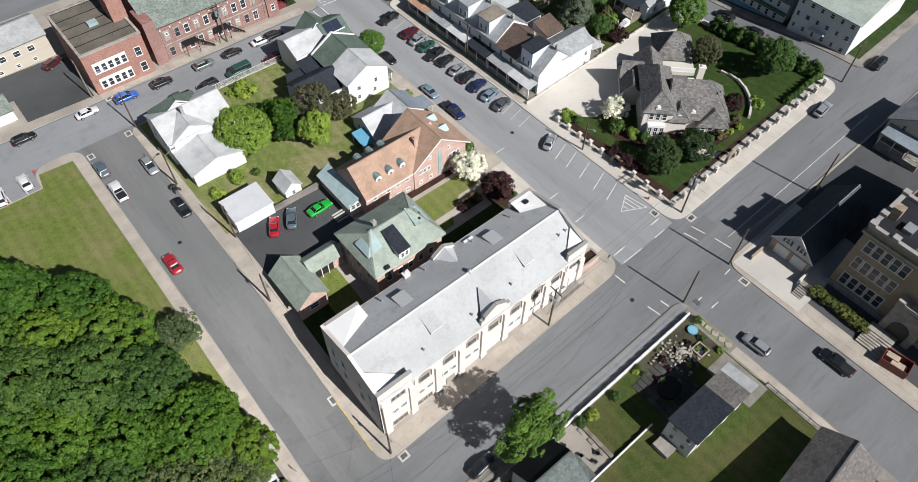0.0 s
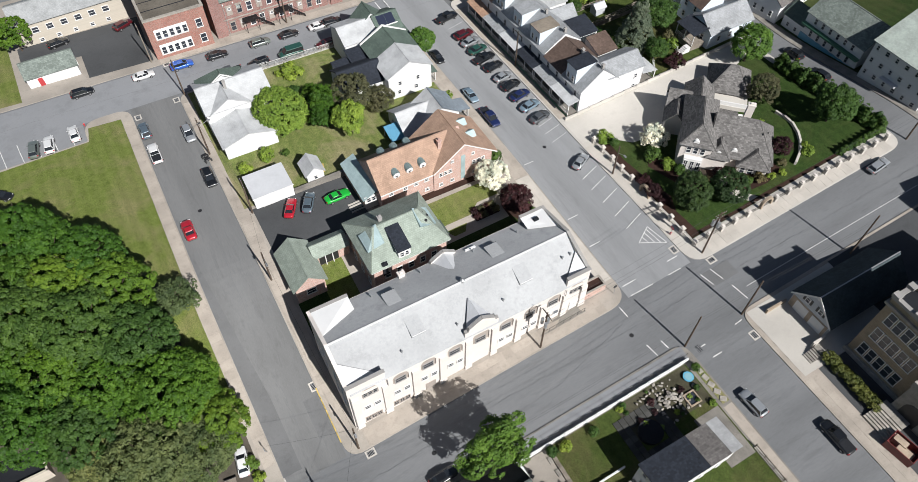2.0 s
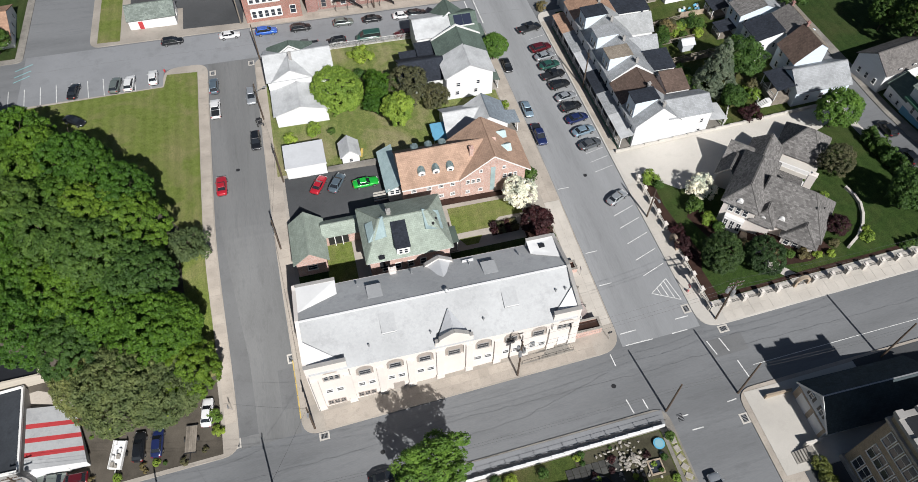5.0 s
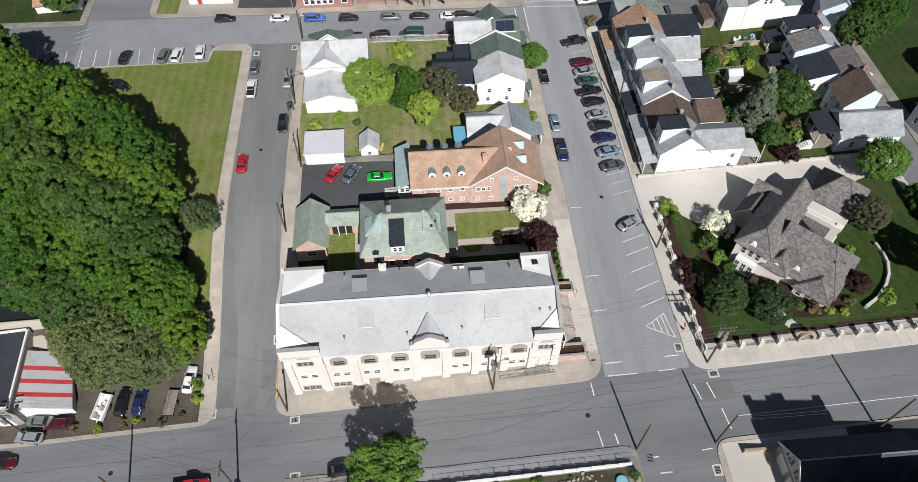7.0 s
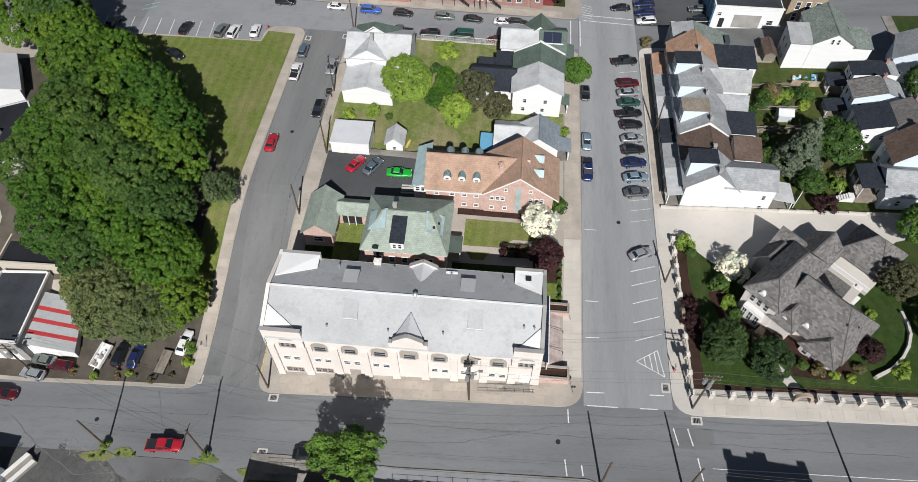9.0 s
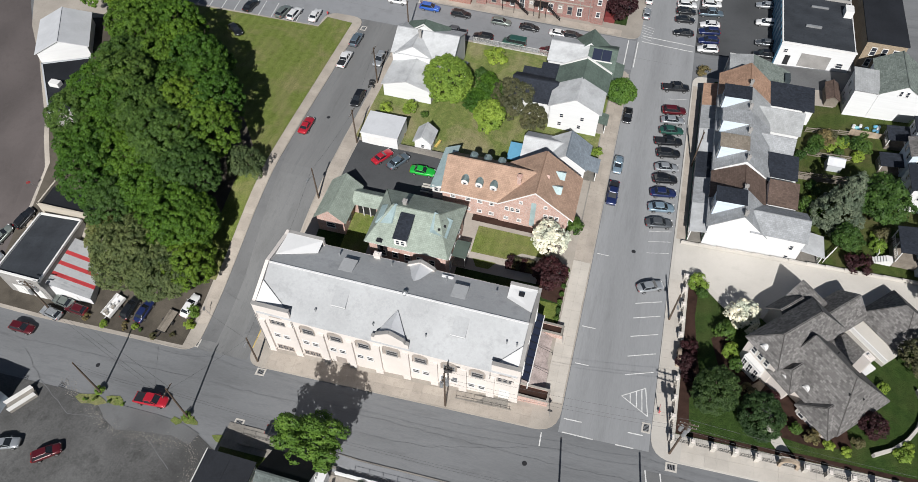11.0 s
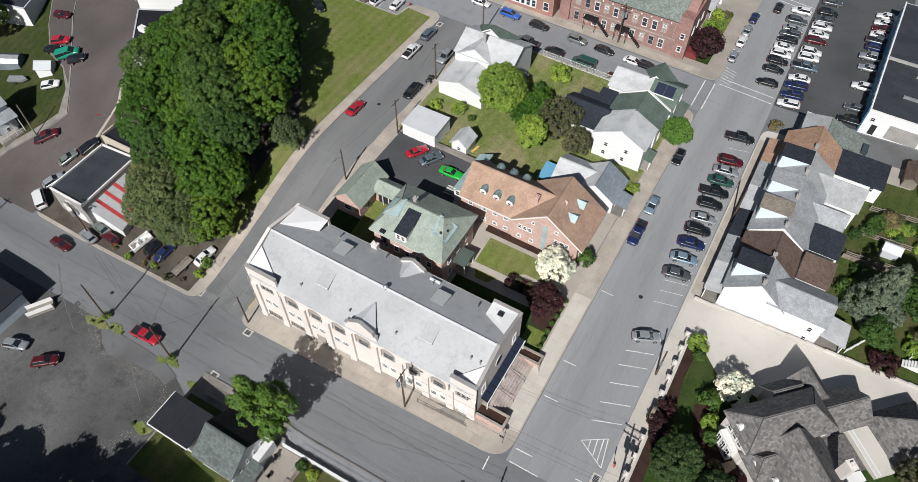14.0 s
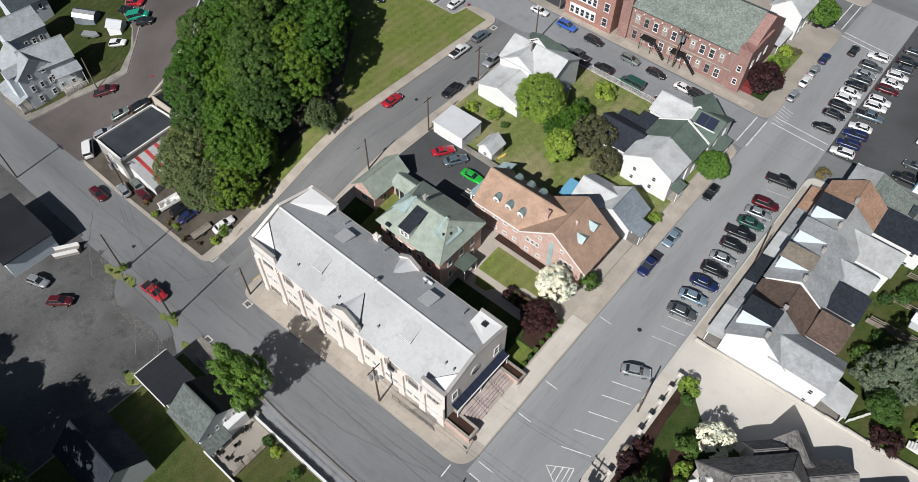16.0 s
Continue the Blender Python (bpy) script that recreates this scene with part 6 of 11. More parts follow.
for x, ys, rz in ((54.7, LOT_A, 8), (60.0, LOT_B, 8), (71.5, LOT_C, 0)):
    for y in ys:
        park(x, y, rz + rnd.choice((0, 180)), rnd.choice(("saloon", "wagon", "wagon", "saloon", "pickup")) if x > 55 else rnd.choice(("saloon", "wagon")), rnd.choice(PAL), "in the town car park", 0.03 if x > 56 else 0.0, "cars in the town car park")
for y, c in ((111.7, "navy"), (106.2, "silver"), (101.8, "white"), (95.9, "silver"), (118.6, "black")):
    park(46.4 if y < 118 else 50.0, y, 90, "saloon", c, "at the kerb by the brick school")


# ---- the row houses ----
def row_house(y0, y1, eave, ridge, roof_mat, dormer_mat, wing, porch_mat, label):
    """A narrow house with its porch to the street (west), a big front dormer and a rear wing."""
    yc, w = (y0 + y1) / 2, y1 - y0
    zb = gz(60.5, yc) + 0.1
    t = thing("row_house", (66.2, yc, zb, 0, 0, 0), label, "house", "row houses on the hill street")
    d = 8.6
    he, hr = eave - zb, ridge - zb
    bm = bmesh.new()
    prism(bm, [(-d / 2, -1), (d / 2, -1), (d / 2, he), (0.1, hr - 0.03), (-d / 2, he)], "y", -w / 2 + 0.02, w / 2 - 0.02)
    part("wall", bm, SIDING_WHITE, t)
    bm = bmesh.new()
    s = (hr - he) / (d / 2)
    roof_plane(bm, [(-d / 2 - 0.3, w / 2, he - 0.3 * s), (-d / 2 - 0.3, -w / 2, he - 0.3 * s), (0.1, -w / 2, hr), (0.1, w / 2, hr)], 0.12)
    roof_plane(bm, [(d / 2 + 0.3, -w / 2, he - 0.3 * s), (d / 2 + 0.3, w / 2, he - 0.3 * s), (0.1, w / 2, hr), (0.1, -w / 2, hr)], 0.12)
    bmesh.ops.recalc_face_normals(bm, faces=bm.faces)
    part("roof", bm, roof_mat, t)
    if dormer_mat:
        dw = w * 0.48
        oy = w * 0.12
        dm = part("dormer", boxes((-d / 2 + 0.15, 0.05, oy - dw / 2, oy + dw / 2, he - 0.4, hr + 0.12)), SIDING_BLUE, t, "pale boarded front dormer")
        bm = bmesh.new()
        roof_plane(bm, [(-d / 2 - 0.1, oy + dw / 2 + 0.15, hr + 0.1), (-d / 2 - 0.1, oy - dw / 2 - 0.15, hr + 0.1), (0.35, oy - dw / 2 - 0.15, hr + 0.3), (0.35, oy + dw / 2 + 0.15, hr + 0.3)], 0.12)
        bmesh.ops.recalc_face_normals(bm, faces=bm.faces)
        part("dormer_roof", bm, dormer_mat, dm)
        for k in (-0.7, 0.7):
            window(dm, -d / 2 + 0.15, oy + k, he + 0.5, 0.7, 1.2, -90)
    for k in (-w / 4, w / 4):
        window(t, -d / 2, k, 3.3, 0.85, 1.5, -90)
        window(t, -d / 2, k + 0.2, 0.9, 0.85, 1.5, -90)
    part("front_door", boxes((-d / 2 - 0.06, -d / 2, -w / 2 + 0.5, -w / 2 + 1.4, 0.2, 2.3)), GREEN_PAINT, t, "dark green front door")
    porch(t, -d / 2 - 2.3, -d / 2 - 0.02, -w / 2 + 0.15, w / 2 - 0.15, 0.5, 3.15, porch_mat, 3, "W", 0.25)
    part("porch_skirt", boxes((-d / 2 - 2.36, -d / 2 - 2.31, -w / 2 + 0.15, w / 2 - 0.15, -0.6, 0.45)), GREEN_PAINT, t)
    chimney(t, 0.2, -w / 2 + 0.5, hr - 0.8, hr + 0.8, 0.5, 0.45, STUCCO_GREY)
    kind, x1, wy0, wy1, we, wr, wm = wing
    wx0 = 4.28
    x1 -= 66.2
    bm = bmesh.new()
    a, b = wy0 - yc, wy1 - yc
    we, wr = we - zb, wr - zb
    if kind == "gable":
        m = (a + b) / 2
        prism(bm, [(a, -1), (b, -1), (b, we), (m, wr - 0.03), (a, we)], "x", wx0, x1)
        wg = part("rear_wing", bm, SIDING_WHITE, t)
        bm = bmesh.new()
        sl = (wr - we) / (m - a)
        roof_plane(bm, [(wx0 - 2.5, a - 0.2, we - 0.2 * sl), (x1 + 0.25, a - 0.2, we - 0.2 * sl), (x1 + 0.25, m, wr), (wx0 - 2.5, m, wr)], 0.12)
        roof_plane(bm, [(x1 + 0.25, b + 0.2, we - 0.2 * sl), (wx0 - 2.5, b + 0.2, we - 0.2 * sl), (wx0 - 2.5, m, wr), (x1 + 0.25, m, wr)], 0.12)
    else:
        prism(bm, [(a, -1), (b, -1), (b, wr - 0.02), (a, we - 0.02)], "x", wx0, x1)
        wg = part("rear_wing", bm, SIDING_WHITE, t)
        bm = bmesh.new()
        roof_plane(bm, [(wx0, a - 0.2, we), (x1 + 0.2, a - 0.2, we), (x1 + 0.2, b + 0.2, wr), (wx0, b + 0.2, wr)], 0.12)
    bmesh.ops.recalc_face_normals(bm, faces=bm.faces)
    part("wing_roof", bm, wm, wg)
    for z in (0.9, 3.4):
        window(wg, x1, (a + b) / 2, z, 0.8, 1.2, 90)
        window(wg, x1 - 1.6, a, z, 0.7, 1.1, 0)
    return t


rh = row_house(34.3, 40.4, 10.6, 14.2, SHINGLE_MID, SHINGLE_DARK, ("gable", 76.4, 34.35, 40.2, 11.3, 13.0, SHINGLE_MID), SHINGLE_PALE, "white end row house with grey roof and dark dormer")
row_house(40.4, 46.4, 10.8, 13.5, SHINGLE_BROWN, None, ("shed", 75.0, 41.0, 45.2, 11.2, 12.4, SHINGLE_BROWN), SHINGLE_MID, "white row house with a brown shingle roof")
row_house(46.4, 52.8, 11.2, 14.2, SHINGLE_MID, SHINGLE_PATCH, ("shed", 75.2, 47.6, 52.2, 10.9, 11.7, SHINGLE_DARK), SHINGLE_DARK, "white row house with a patched tan and grey roof")
row_house(52.8, 59.0, 11.2, 14.3, SHINGLE_MID, SHINGLE_MID, ("gable", 74.6, 53.4, 58.4, 10.2, 12.4, SHINGLE_MID), SHINGLE_PALE, "white row house with mid grey roofs")
row_house(59.0, 65.6, 11.2, 14.3, SHINGLE_LIGHT, SHINGLE_DARK, ("gable", 76.0, 59.4, 65.2, 10.4, 12.9, SHINGLE_LIGHT), SHINGLE_MID, "white row house with a pale patched roof")
row_house(65.6, 72.2, 11.0, 14.2, SHINGLE_ORANGE, None, ("shed", 78.9, 67.5, 73.2, 9.4, 10.1, SHINGLE_DARK), SHINGLE_ORANGE, "end row house with a rust-coloured roof")
bm = bmesh.new()
zz = gz(78, 36)
ext = thing("lean_to_porch", (78.1, 36.0, zz, 0, 0, 0), "white lean-to back porch with a pale roof", "porch")
porch(ext, -1.6, 1.7, -1.8, 2.2, 0.3, 2.7, SHINGLE_PALE, 3, "E", 0.3)


def corner_house():
    """A low house whose eastern slope runs far down towards the alley."""
    zb = gz(66, 77)
    t = thing("corner_house", (67.6, 76.2, zb, 0, 0, 0), "low grey-green roofed corner house beside the alley", "house")
    top_z, west, east = 11.0 - zb, 10.3 - zb, 8.5 - zb
    bm = bmesh.new()
    prism(bm, [(-3.9, -1), (7.2, -1), (7.2, east - 0.04), (0, top_z - 0.04), (-3.9, west - 0.04)], "y", -3.4, 3.0)
    part("wall", bm, SIDING_GREY, t)
    for m, pts in ((SHINGLE_LIGHT, [(-4.2, 3.2, west - 0.05), (-4.2, -3.6, west - 0.05), (0, -3.6, top_z), (0, 3.2, top_z)]), (SHINGLE_LICHEN, [(7.6, -3.6, east - 0.12), (7.6, 3.2, east - 0.12), (0, 3.2, top_z), (0, -3.6, top_z)])):
        bm = bmesh.new()
        roof_plane(bm, pts, 0.13)
        bmesh.ops.recalc_face_normals(bm, faces=bm.faces)
        part("roof", bm, m, t)
    part("roof_unit", boxes((6.4, 7.4, -0.9, 1.4, east - 0.3, east + 1.0)), SHINGLE_SLATE, t, "dark boxed stair head")
    part("parapet", boxes((-4.25, 0.4, 3.2, 3.45, -1, west + 0.1)), TRIM, t)
    for k in (-2.6, -0.8):
        window(t, k, 3.45, 1.0, 0.9, 1.4, 180)


corner_house()
drape("alley_rear", [(72, 78.2), (89.6, 78.6), (89.6, 84.8), (72, 84.8)], 0.19, ASPHALT_PATCH, 0.0, "grey asphalt alley behind the store")
drape("alley_yard", [(79.6, 73.6), (83.9, 73.6), (84.1, 78.4), (79.6, 78.4)], 0.2, CONCRETE, 0.0, "pale concrete back yard with clutter")
hut = gable_house("back_shed", "narrow brown roofed back shed", 83.2, 76.2, 4.6, 2.2, gz(83, 76) + 2.0, gz(83, 76) + 2.7, 90, SHINGLE_BROWN, WOOD_OLD, [], zb=gz(83, 76), cat="shed", over=0.15)


# ---- the villa ----
def villa():
    """Built in a frame turned by 45 degrees: u runs south-east, v north-east."""
    U0, V0 = 45.0, 64.0
    r2 = math.sqrt(0.5)
    cx, cy = (U0 + V0) * r2, (V0 - U0) * r2
    zb = gz(cx, cy)
    t = thing("villa", (cx, cy, zb, 0, 0, -45), "large cream villa with steep grey shingle roofs", "house")

    def wing(u0, u1, v0, v1, eave, ridge, hips=(0, 0), along="u", name="wall"):
        a, b, c, d = u0 - U0, u1 - U0, v0 - V0, v1 - V0
        he, hr = eave - zb, ridge - zb
        part(name, boxes((a + 0.02, b, c + 0.02, d, -2, he + 0.05)), STUCCO, t)
        o = 0.45
        bm = bmesh.new()
        if along == "u":
            m = (c + d) / 2
            p, q = (a - o + hips[0], m, hr), (b + o - hips[1], m, hr)
            roof_plane(bm, [(a - o, c - o, he), (b + o, c - o, he), q, p])
            roof_plane(bm, [(b + o, d + o, he), (a - o, d + o, he), p, q])
            if hips[0]:
                roof_plane(bm, [(a - o, d + o, he), (a - o, c - o, he), p])
            if hips[1]:
                roof_plane(bm, [(b + o, c - o, he), (b + o, d + o, he), q])
        else:
            m = (a + b) / 2
            p, q = (m, c - o + hips[0], hr), (m, d + o - hips[1], hr)
            roof_plane(bm, [(b + o, c - o, he), (b + o, d + o, he), q, p])
            roof_plane(bm, [(a - o, d + o, he), (a - o, c - o, he), p, q])
            if hips[0]:
                roof_plane(bm, [(a - o, c - o, he), (b + o, c - o, he), p])
            if hips[1]:
                roof_plane(bm, [(b + o, d + o, he), (a - o, d + o, he), q])
        bmesh.ops.recalc_face_normals(bm, faces=bm.faces)
        part("roof", bm, SHINGLE_GREY, t)
        if not all(hips):
            bm = bmesh.new()
            for i, hp in enumerate(hips):
                if hp == 0:
                    if along == "u":
                        x = (a + 0.02, b - 0.3)[i]
                        prism(bm, [(c + 0.02, he), (d, he), ((c + d) / 2, hr - 0.25)], "x", x, x + 0.28)
                    else:
                        y = (c + 0.02, d - 0.3)[i]
                        prism(bm, [(a + 0.02, he), (b, he), ((a + b) / 2, hr - 0.25)], "y", y, y + 0.28)
            part("gable", bm, STUCCO, t)

    wing(38.2, 43.3, 58.2, 70.2, 12.5, 15.2, (2.9, 2.9), "v")
    wing(43.2, 53.4, 59.7, 68.8, 10.1, 15.2, (0.2, 4.0), "u")
    wing(43.0, 46.2, 58.4, 62.6, 10.5, 12.6, (1.6, 0.1), "v")
    wing(48.4, 53.2, 58.6, 61.6, 9.6, 12.0, (1.8, 0.1), "v")
    wing(35.3, 38.4, 66.0, 69.6, 9.6, 12.0, (0, 0.1), "v")
    wing(35.3, 38.6, 69.6, 73.6, 9.6, 12.6, (0, 0.1), "u")
    wing(38.4, 42.9, 70.0, 77.0, 9.6, 12.0, (0.1, 0), "v")
    wing(42.4, 49.4, 77.2, 84.4, 9.3, 13.0, (3.4, 3.4), "u", "garage_wall")
    # low court roof between the wings, with a long cream terrace beside the garage
    bm = bmesh.new()
    roof_plane(bm, [(43.3 - U0, 73.9 - V0, 8.0 - zb), (43.3 - U0, 68.9 - V0, 9.4 - zb), (48.2 - U0, 68.9 - V0, 9.4 - zb), (48.2 - U0, 73.9 - V0, 8.0 - zb)])
    bmesh.ops.recalc_face_normals(bm, faces=bm.faces)
    part("court_roof", bm, SHINGLE_GREY, t)
    part("court_wall", boxes((43.3 - U0, 48.0 - U0, 69.0 - V0, 72.4 - V0, -2, 8.2 - zb)), STUCCO, t)
    part("white_bay", boxes((48.2 - U0, 49.5 - U0, 70.2 - V0, 72.8 - V0, -2, 8.6 - zb)), TRIM, t)
    part("terrace_rail", boxes((43.0 - U0, 49.6 - U0, 74.1 - V0, 74.3 - V0, 8.9 - zb, 9.7 - zb)), TRIM, t)
    # front windows with shutters, bay window, half-round dormer vents
    for u in (39.6, 40.75, 41.9):
        window(t, u - U0, 58.2 - V0 + 0.02, 3.2, 0.85, 1.4, 0)
        window(t, u - U0, 58.2 - V0 + 0.02, 0.4, 0.85, 1.9, 0)
    part("bay_window", boxes((39.2 - U0, 42.3 - U0, 57.3 - V0, 58.2 - V0, -0.6, 2.6)), TRIM, t)
    for u in (39.7, 40.75, 41.8):
        window(t, u - U0, 57.3 - V0, 0.3, 0.8, 2.0, 0, TRIM, 3)
    for u in (49.3, 50.6, 51.9):
        window(t, u - U0, 58.6 - V0 + 0.02, 0.5, 0.95, 1.5, 0)
    for v in (61, 63.5, 66):
        window(t, 53.4 - U0, v - V0, 0.6, 1.0, 1.5, 90)
    for v in (60, 62.5, 65):
        window(t, 38.2 - U0 + 0.02, v - V0, 3.2, 0.9, 1.4, -90)
    for u, v, z in ((40.4, 58.7, 13.15), (44.6, 59.2, 11.3), (47.2, 60.6, 11.1)):
        bm = bmesh.new()
        n = 8
        pts = [(0.5 * math.cos(math.pi * i / n), 0.5 * math.sin(math.pi * i / n)) for i in range(n + 1)]
        prism(bm, pts, "y", -0.6, 0.7)
        bm.transform(Matrix.Translation((u - U0, v - V0, z - zb)))
        part("roof_vent", bm, TRIM, t, "white half-round roof vent")
    chimney(t, 48.6 - U0, 67.9 - V0, 2, 15.2 - zb, 1.2, 0.9, STUCCO)
    for u, v in ((46.0, 66.2), (51.0, 62.6), (52.2, 64.6), (51.4, 66.5)):
        bm = bmesh.new()
        z = 10.1 - zb + 5.1 * (1 - abs(v - 64.25) / 5.0)
        z = min(z, 10.1 - zb + (53.85 - u) / 4.0 * 5.1)
        tube(bm, (u - U0, v - V0, z - 0.2), (u - U0, v - V0, z + 0.5), 0.1)
        part("vent_pipe", bm, BLACK, t)
    for u in (44.2, 46.9):
        part("garage_door", boxes((u - 1.1 - U0, u + 1.1 - U0, 77.16 - V0, 77.22 - V0, 0.1, 2.2)), TRIM, t)
    part("terrace", boxes((42.9 - U0, 49.6 - U0, 74.0 - V0, 77.15 - V0, -2, 8.9 - zb)), CONCRETE_PALE, t)
    pth = [(72.2, 8.9), (71.4, 7.0), (70.9, 5.4), (71.6, 3.4), (73.2, 1.2), (74.6, -0.2), (75.6, 0.2), (74.3, 2.2), (73.0, 4.6), (73.1, 6.2), (74.0, 7.6)]
    drape("garden_path", pth, G + 0.02, CONCRETE_PALE, 0.0, "curved pale flagstone path to the villa door")
    part("path_step", boxes((42.6 - U0, 45.6 - U0, 56.6 - V0, 58.3 - V0, -1.5, -0.1)), STONE_WARM, t)


villa()


def villa_fence():
    f = thing("villa_fence", (60.05, -0.75, gz(60, -0.75), 0, 0, 0), "black iron fence between white stone pillars", "fence")
    z0 = gz(60, -0.75)
    west = [(60.05, y) for y in (26.6, 23.9, 21.1, 18.4, 15.6, 8.1, 5.2, 2.3, -0.75)]
    south = [(60.05 + 2.7 * i + 0.35 * (i > 4), -0.75 - 0.016 * (2.7 * i)) for i in range(1, 16) if i not in (5,)]
    me = mesh_from(boxes((-0.3, 0.3, -0.3, 0.3, -0.5, 1.05), (-0.4, 0.4, -0.4, 0.4, 1.05, 1.2)), "pillar", CONCRETE_PALE)
    cap = mesh_from(boxes((-0.22, 0.22, -0.22, 0.22, 1.2, 1.42)), "pillar_cap", STUCCO)
    pts = west + south
    for x, y in pts:
        p = share("pillar", me, f, Matrix.Translation((x - 60.05, y + 0.75, gz(x, y) - z0 + 0.14)))
        share("pillar_cap", cap, p)
    for (xa, ya), (xb, yb) in zip(pts, pts[1:]):
        if math.hypot(xb - xa, yb - ya) > 6.5:
            continue
        bm = bmesh.new()
        za, zb_ = gz(xa, ya) - z0 + 0.14, gz(xb, yb) - z0 + 0.14
        a, b = Vector((xa - 60.05, ya + 0.75, za)), Vector((xb - 60.05, yb + 0.75, zb_))
        for h in (0.2, 0.95):
            tube(bm, a + Vector((0, 0, h)), b + Vector((0, 0, h)), 0.03, n=4)
        n = int((b - a).length / 0.25)
        for i in range(1, n):
            p = a.lerp(b, i / n)
            tube(bm, p + Vector((0, 0, 0.1)), p + Vector((0, 0, 1.1)), 0.018, n=3)
        part("iron_panel", bm, IRON, f)
    # two round-arched gateways
    for x, y, rz in ((60.1, 11.9, 90), (74.7, -0.95, 0)):
        g = thing("arched_gate", on_ground(x, y, rz, 0.12), "small rounded pink stone gateway in the fence", "gate")
        bm = bmesh.new()
        n = 14
        for i in range(n):
            a0, a1 = math.pi * i / n, math.pi * (i + 1) / n
            ring = []
            for aa in (a0, a1):
                for r in (0.85, 1.25):
                    for yy in (-0.25, 0.25):
                        ring.append(bm.verts.new((r * math.cos(aa), yy, 0.9 + r * math.sin(aa))))
            for q in ((0, 1, 5, 4), (2, 6, 7, 3), (0, 4, 6, 2), (1, 3, 7, 5)):
                bm.faces.new([ring[j] for j in q])
        bmesh.ops.remove_doubles(bm, verts=bm.verts, dist=1e-4)
        bmesh.ops.recalc_face_normals(bm, faces=bm.faces)
        part("arch", bm, STONE_WARM, g)
        for s in (-1, 1):
            part("jamb", boxes((s * 1.05 - 0.2, s * 1.05 + 0.2, -0.25, 0.25, -0.3, 0.9)), STONE_WARM, g)
    # curved white garden wall and the driveway wall
    w = thing("garden_wall", (89, 8, gz(89, 8), 0, 0, 0), "low curved white garden wall behind the villa", "wall")
    pts = [(91.4, 14.2), (91.7, 12.4), (91.5, 10.4), (90.6, 8.2), (89.2, 6.2), (87.2, 4.3), (84.8, 2.9)]
    for (xa, ya), (xb, yb) in zip(pts, pts[1:]):
        bm = bmesh.new()
        d = Vector((xb - xa, yb - ya))
        m = Matrix.Translation((xa - 89, ya - 8, gz(xa, ya) - gz(89, 8))) @ pose(0, 0, 0, 0, 0, math.degrees(math.atan2(d.y, d.x)))
        box(bm, 0, d.length + 0.05, -0.2, 0.2, -0.6, 0.75, m)
        part("wall_block", bm, CONCRETE_PALE, w)
    n = thing("driveway_wall", (58.6, 33.9, gz(58.6, 33.9), 0, 0, 0), "long low concrete wall beside the driveway", "wall")
    for i in range(15):
        x = 58.8 + 2.75 * i
        zz = gz(x + 1.4, 33.9) - gz(58.6, 33.9)
        part("wall_panel", boxes((x - 58.6, x - 58.6 + 2.73, -0.14, 0.14, zz - 0.8, zz + 0.75)), CONCRETE_PALE, n)


villa_fence()


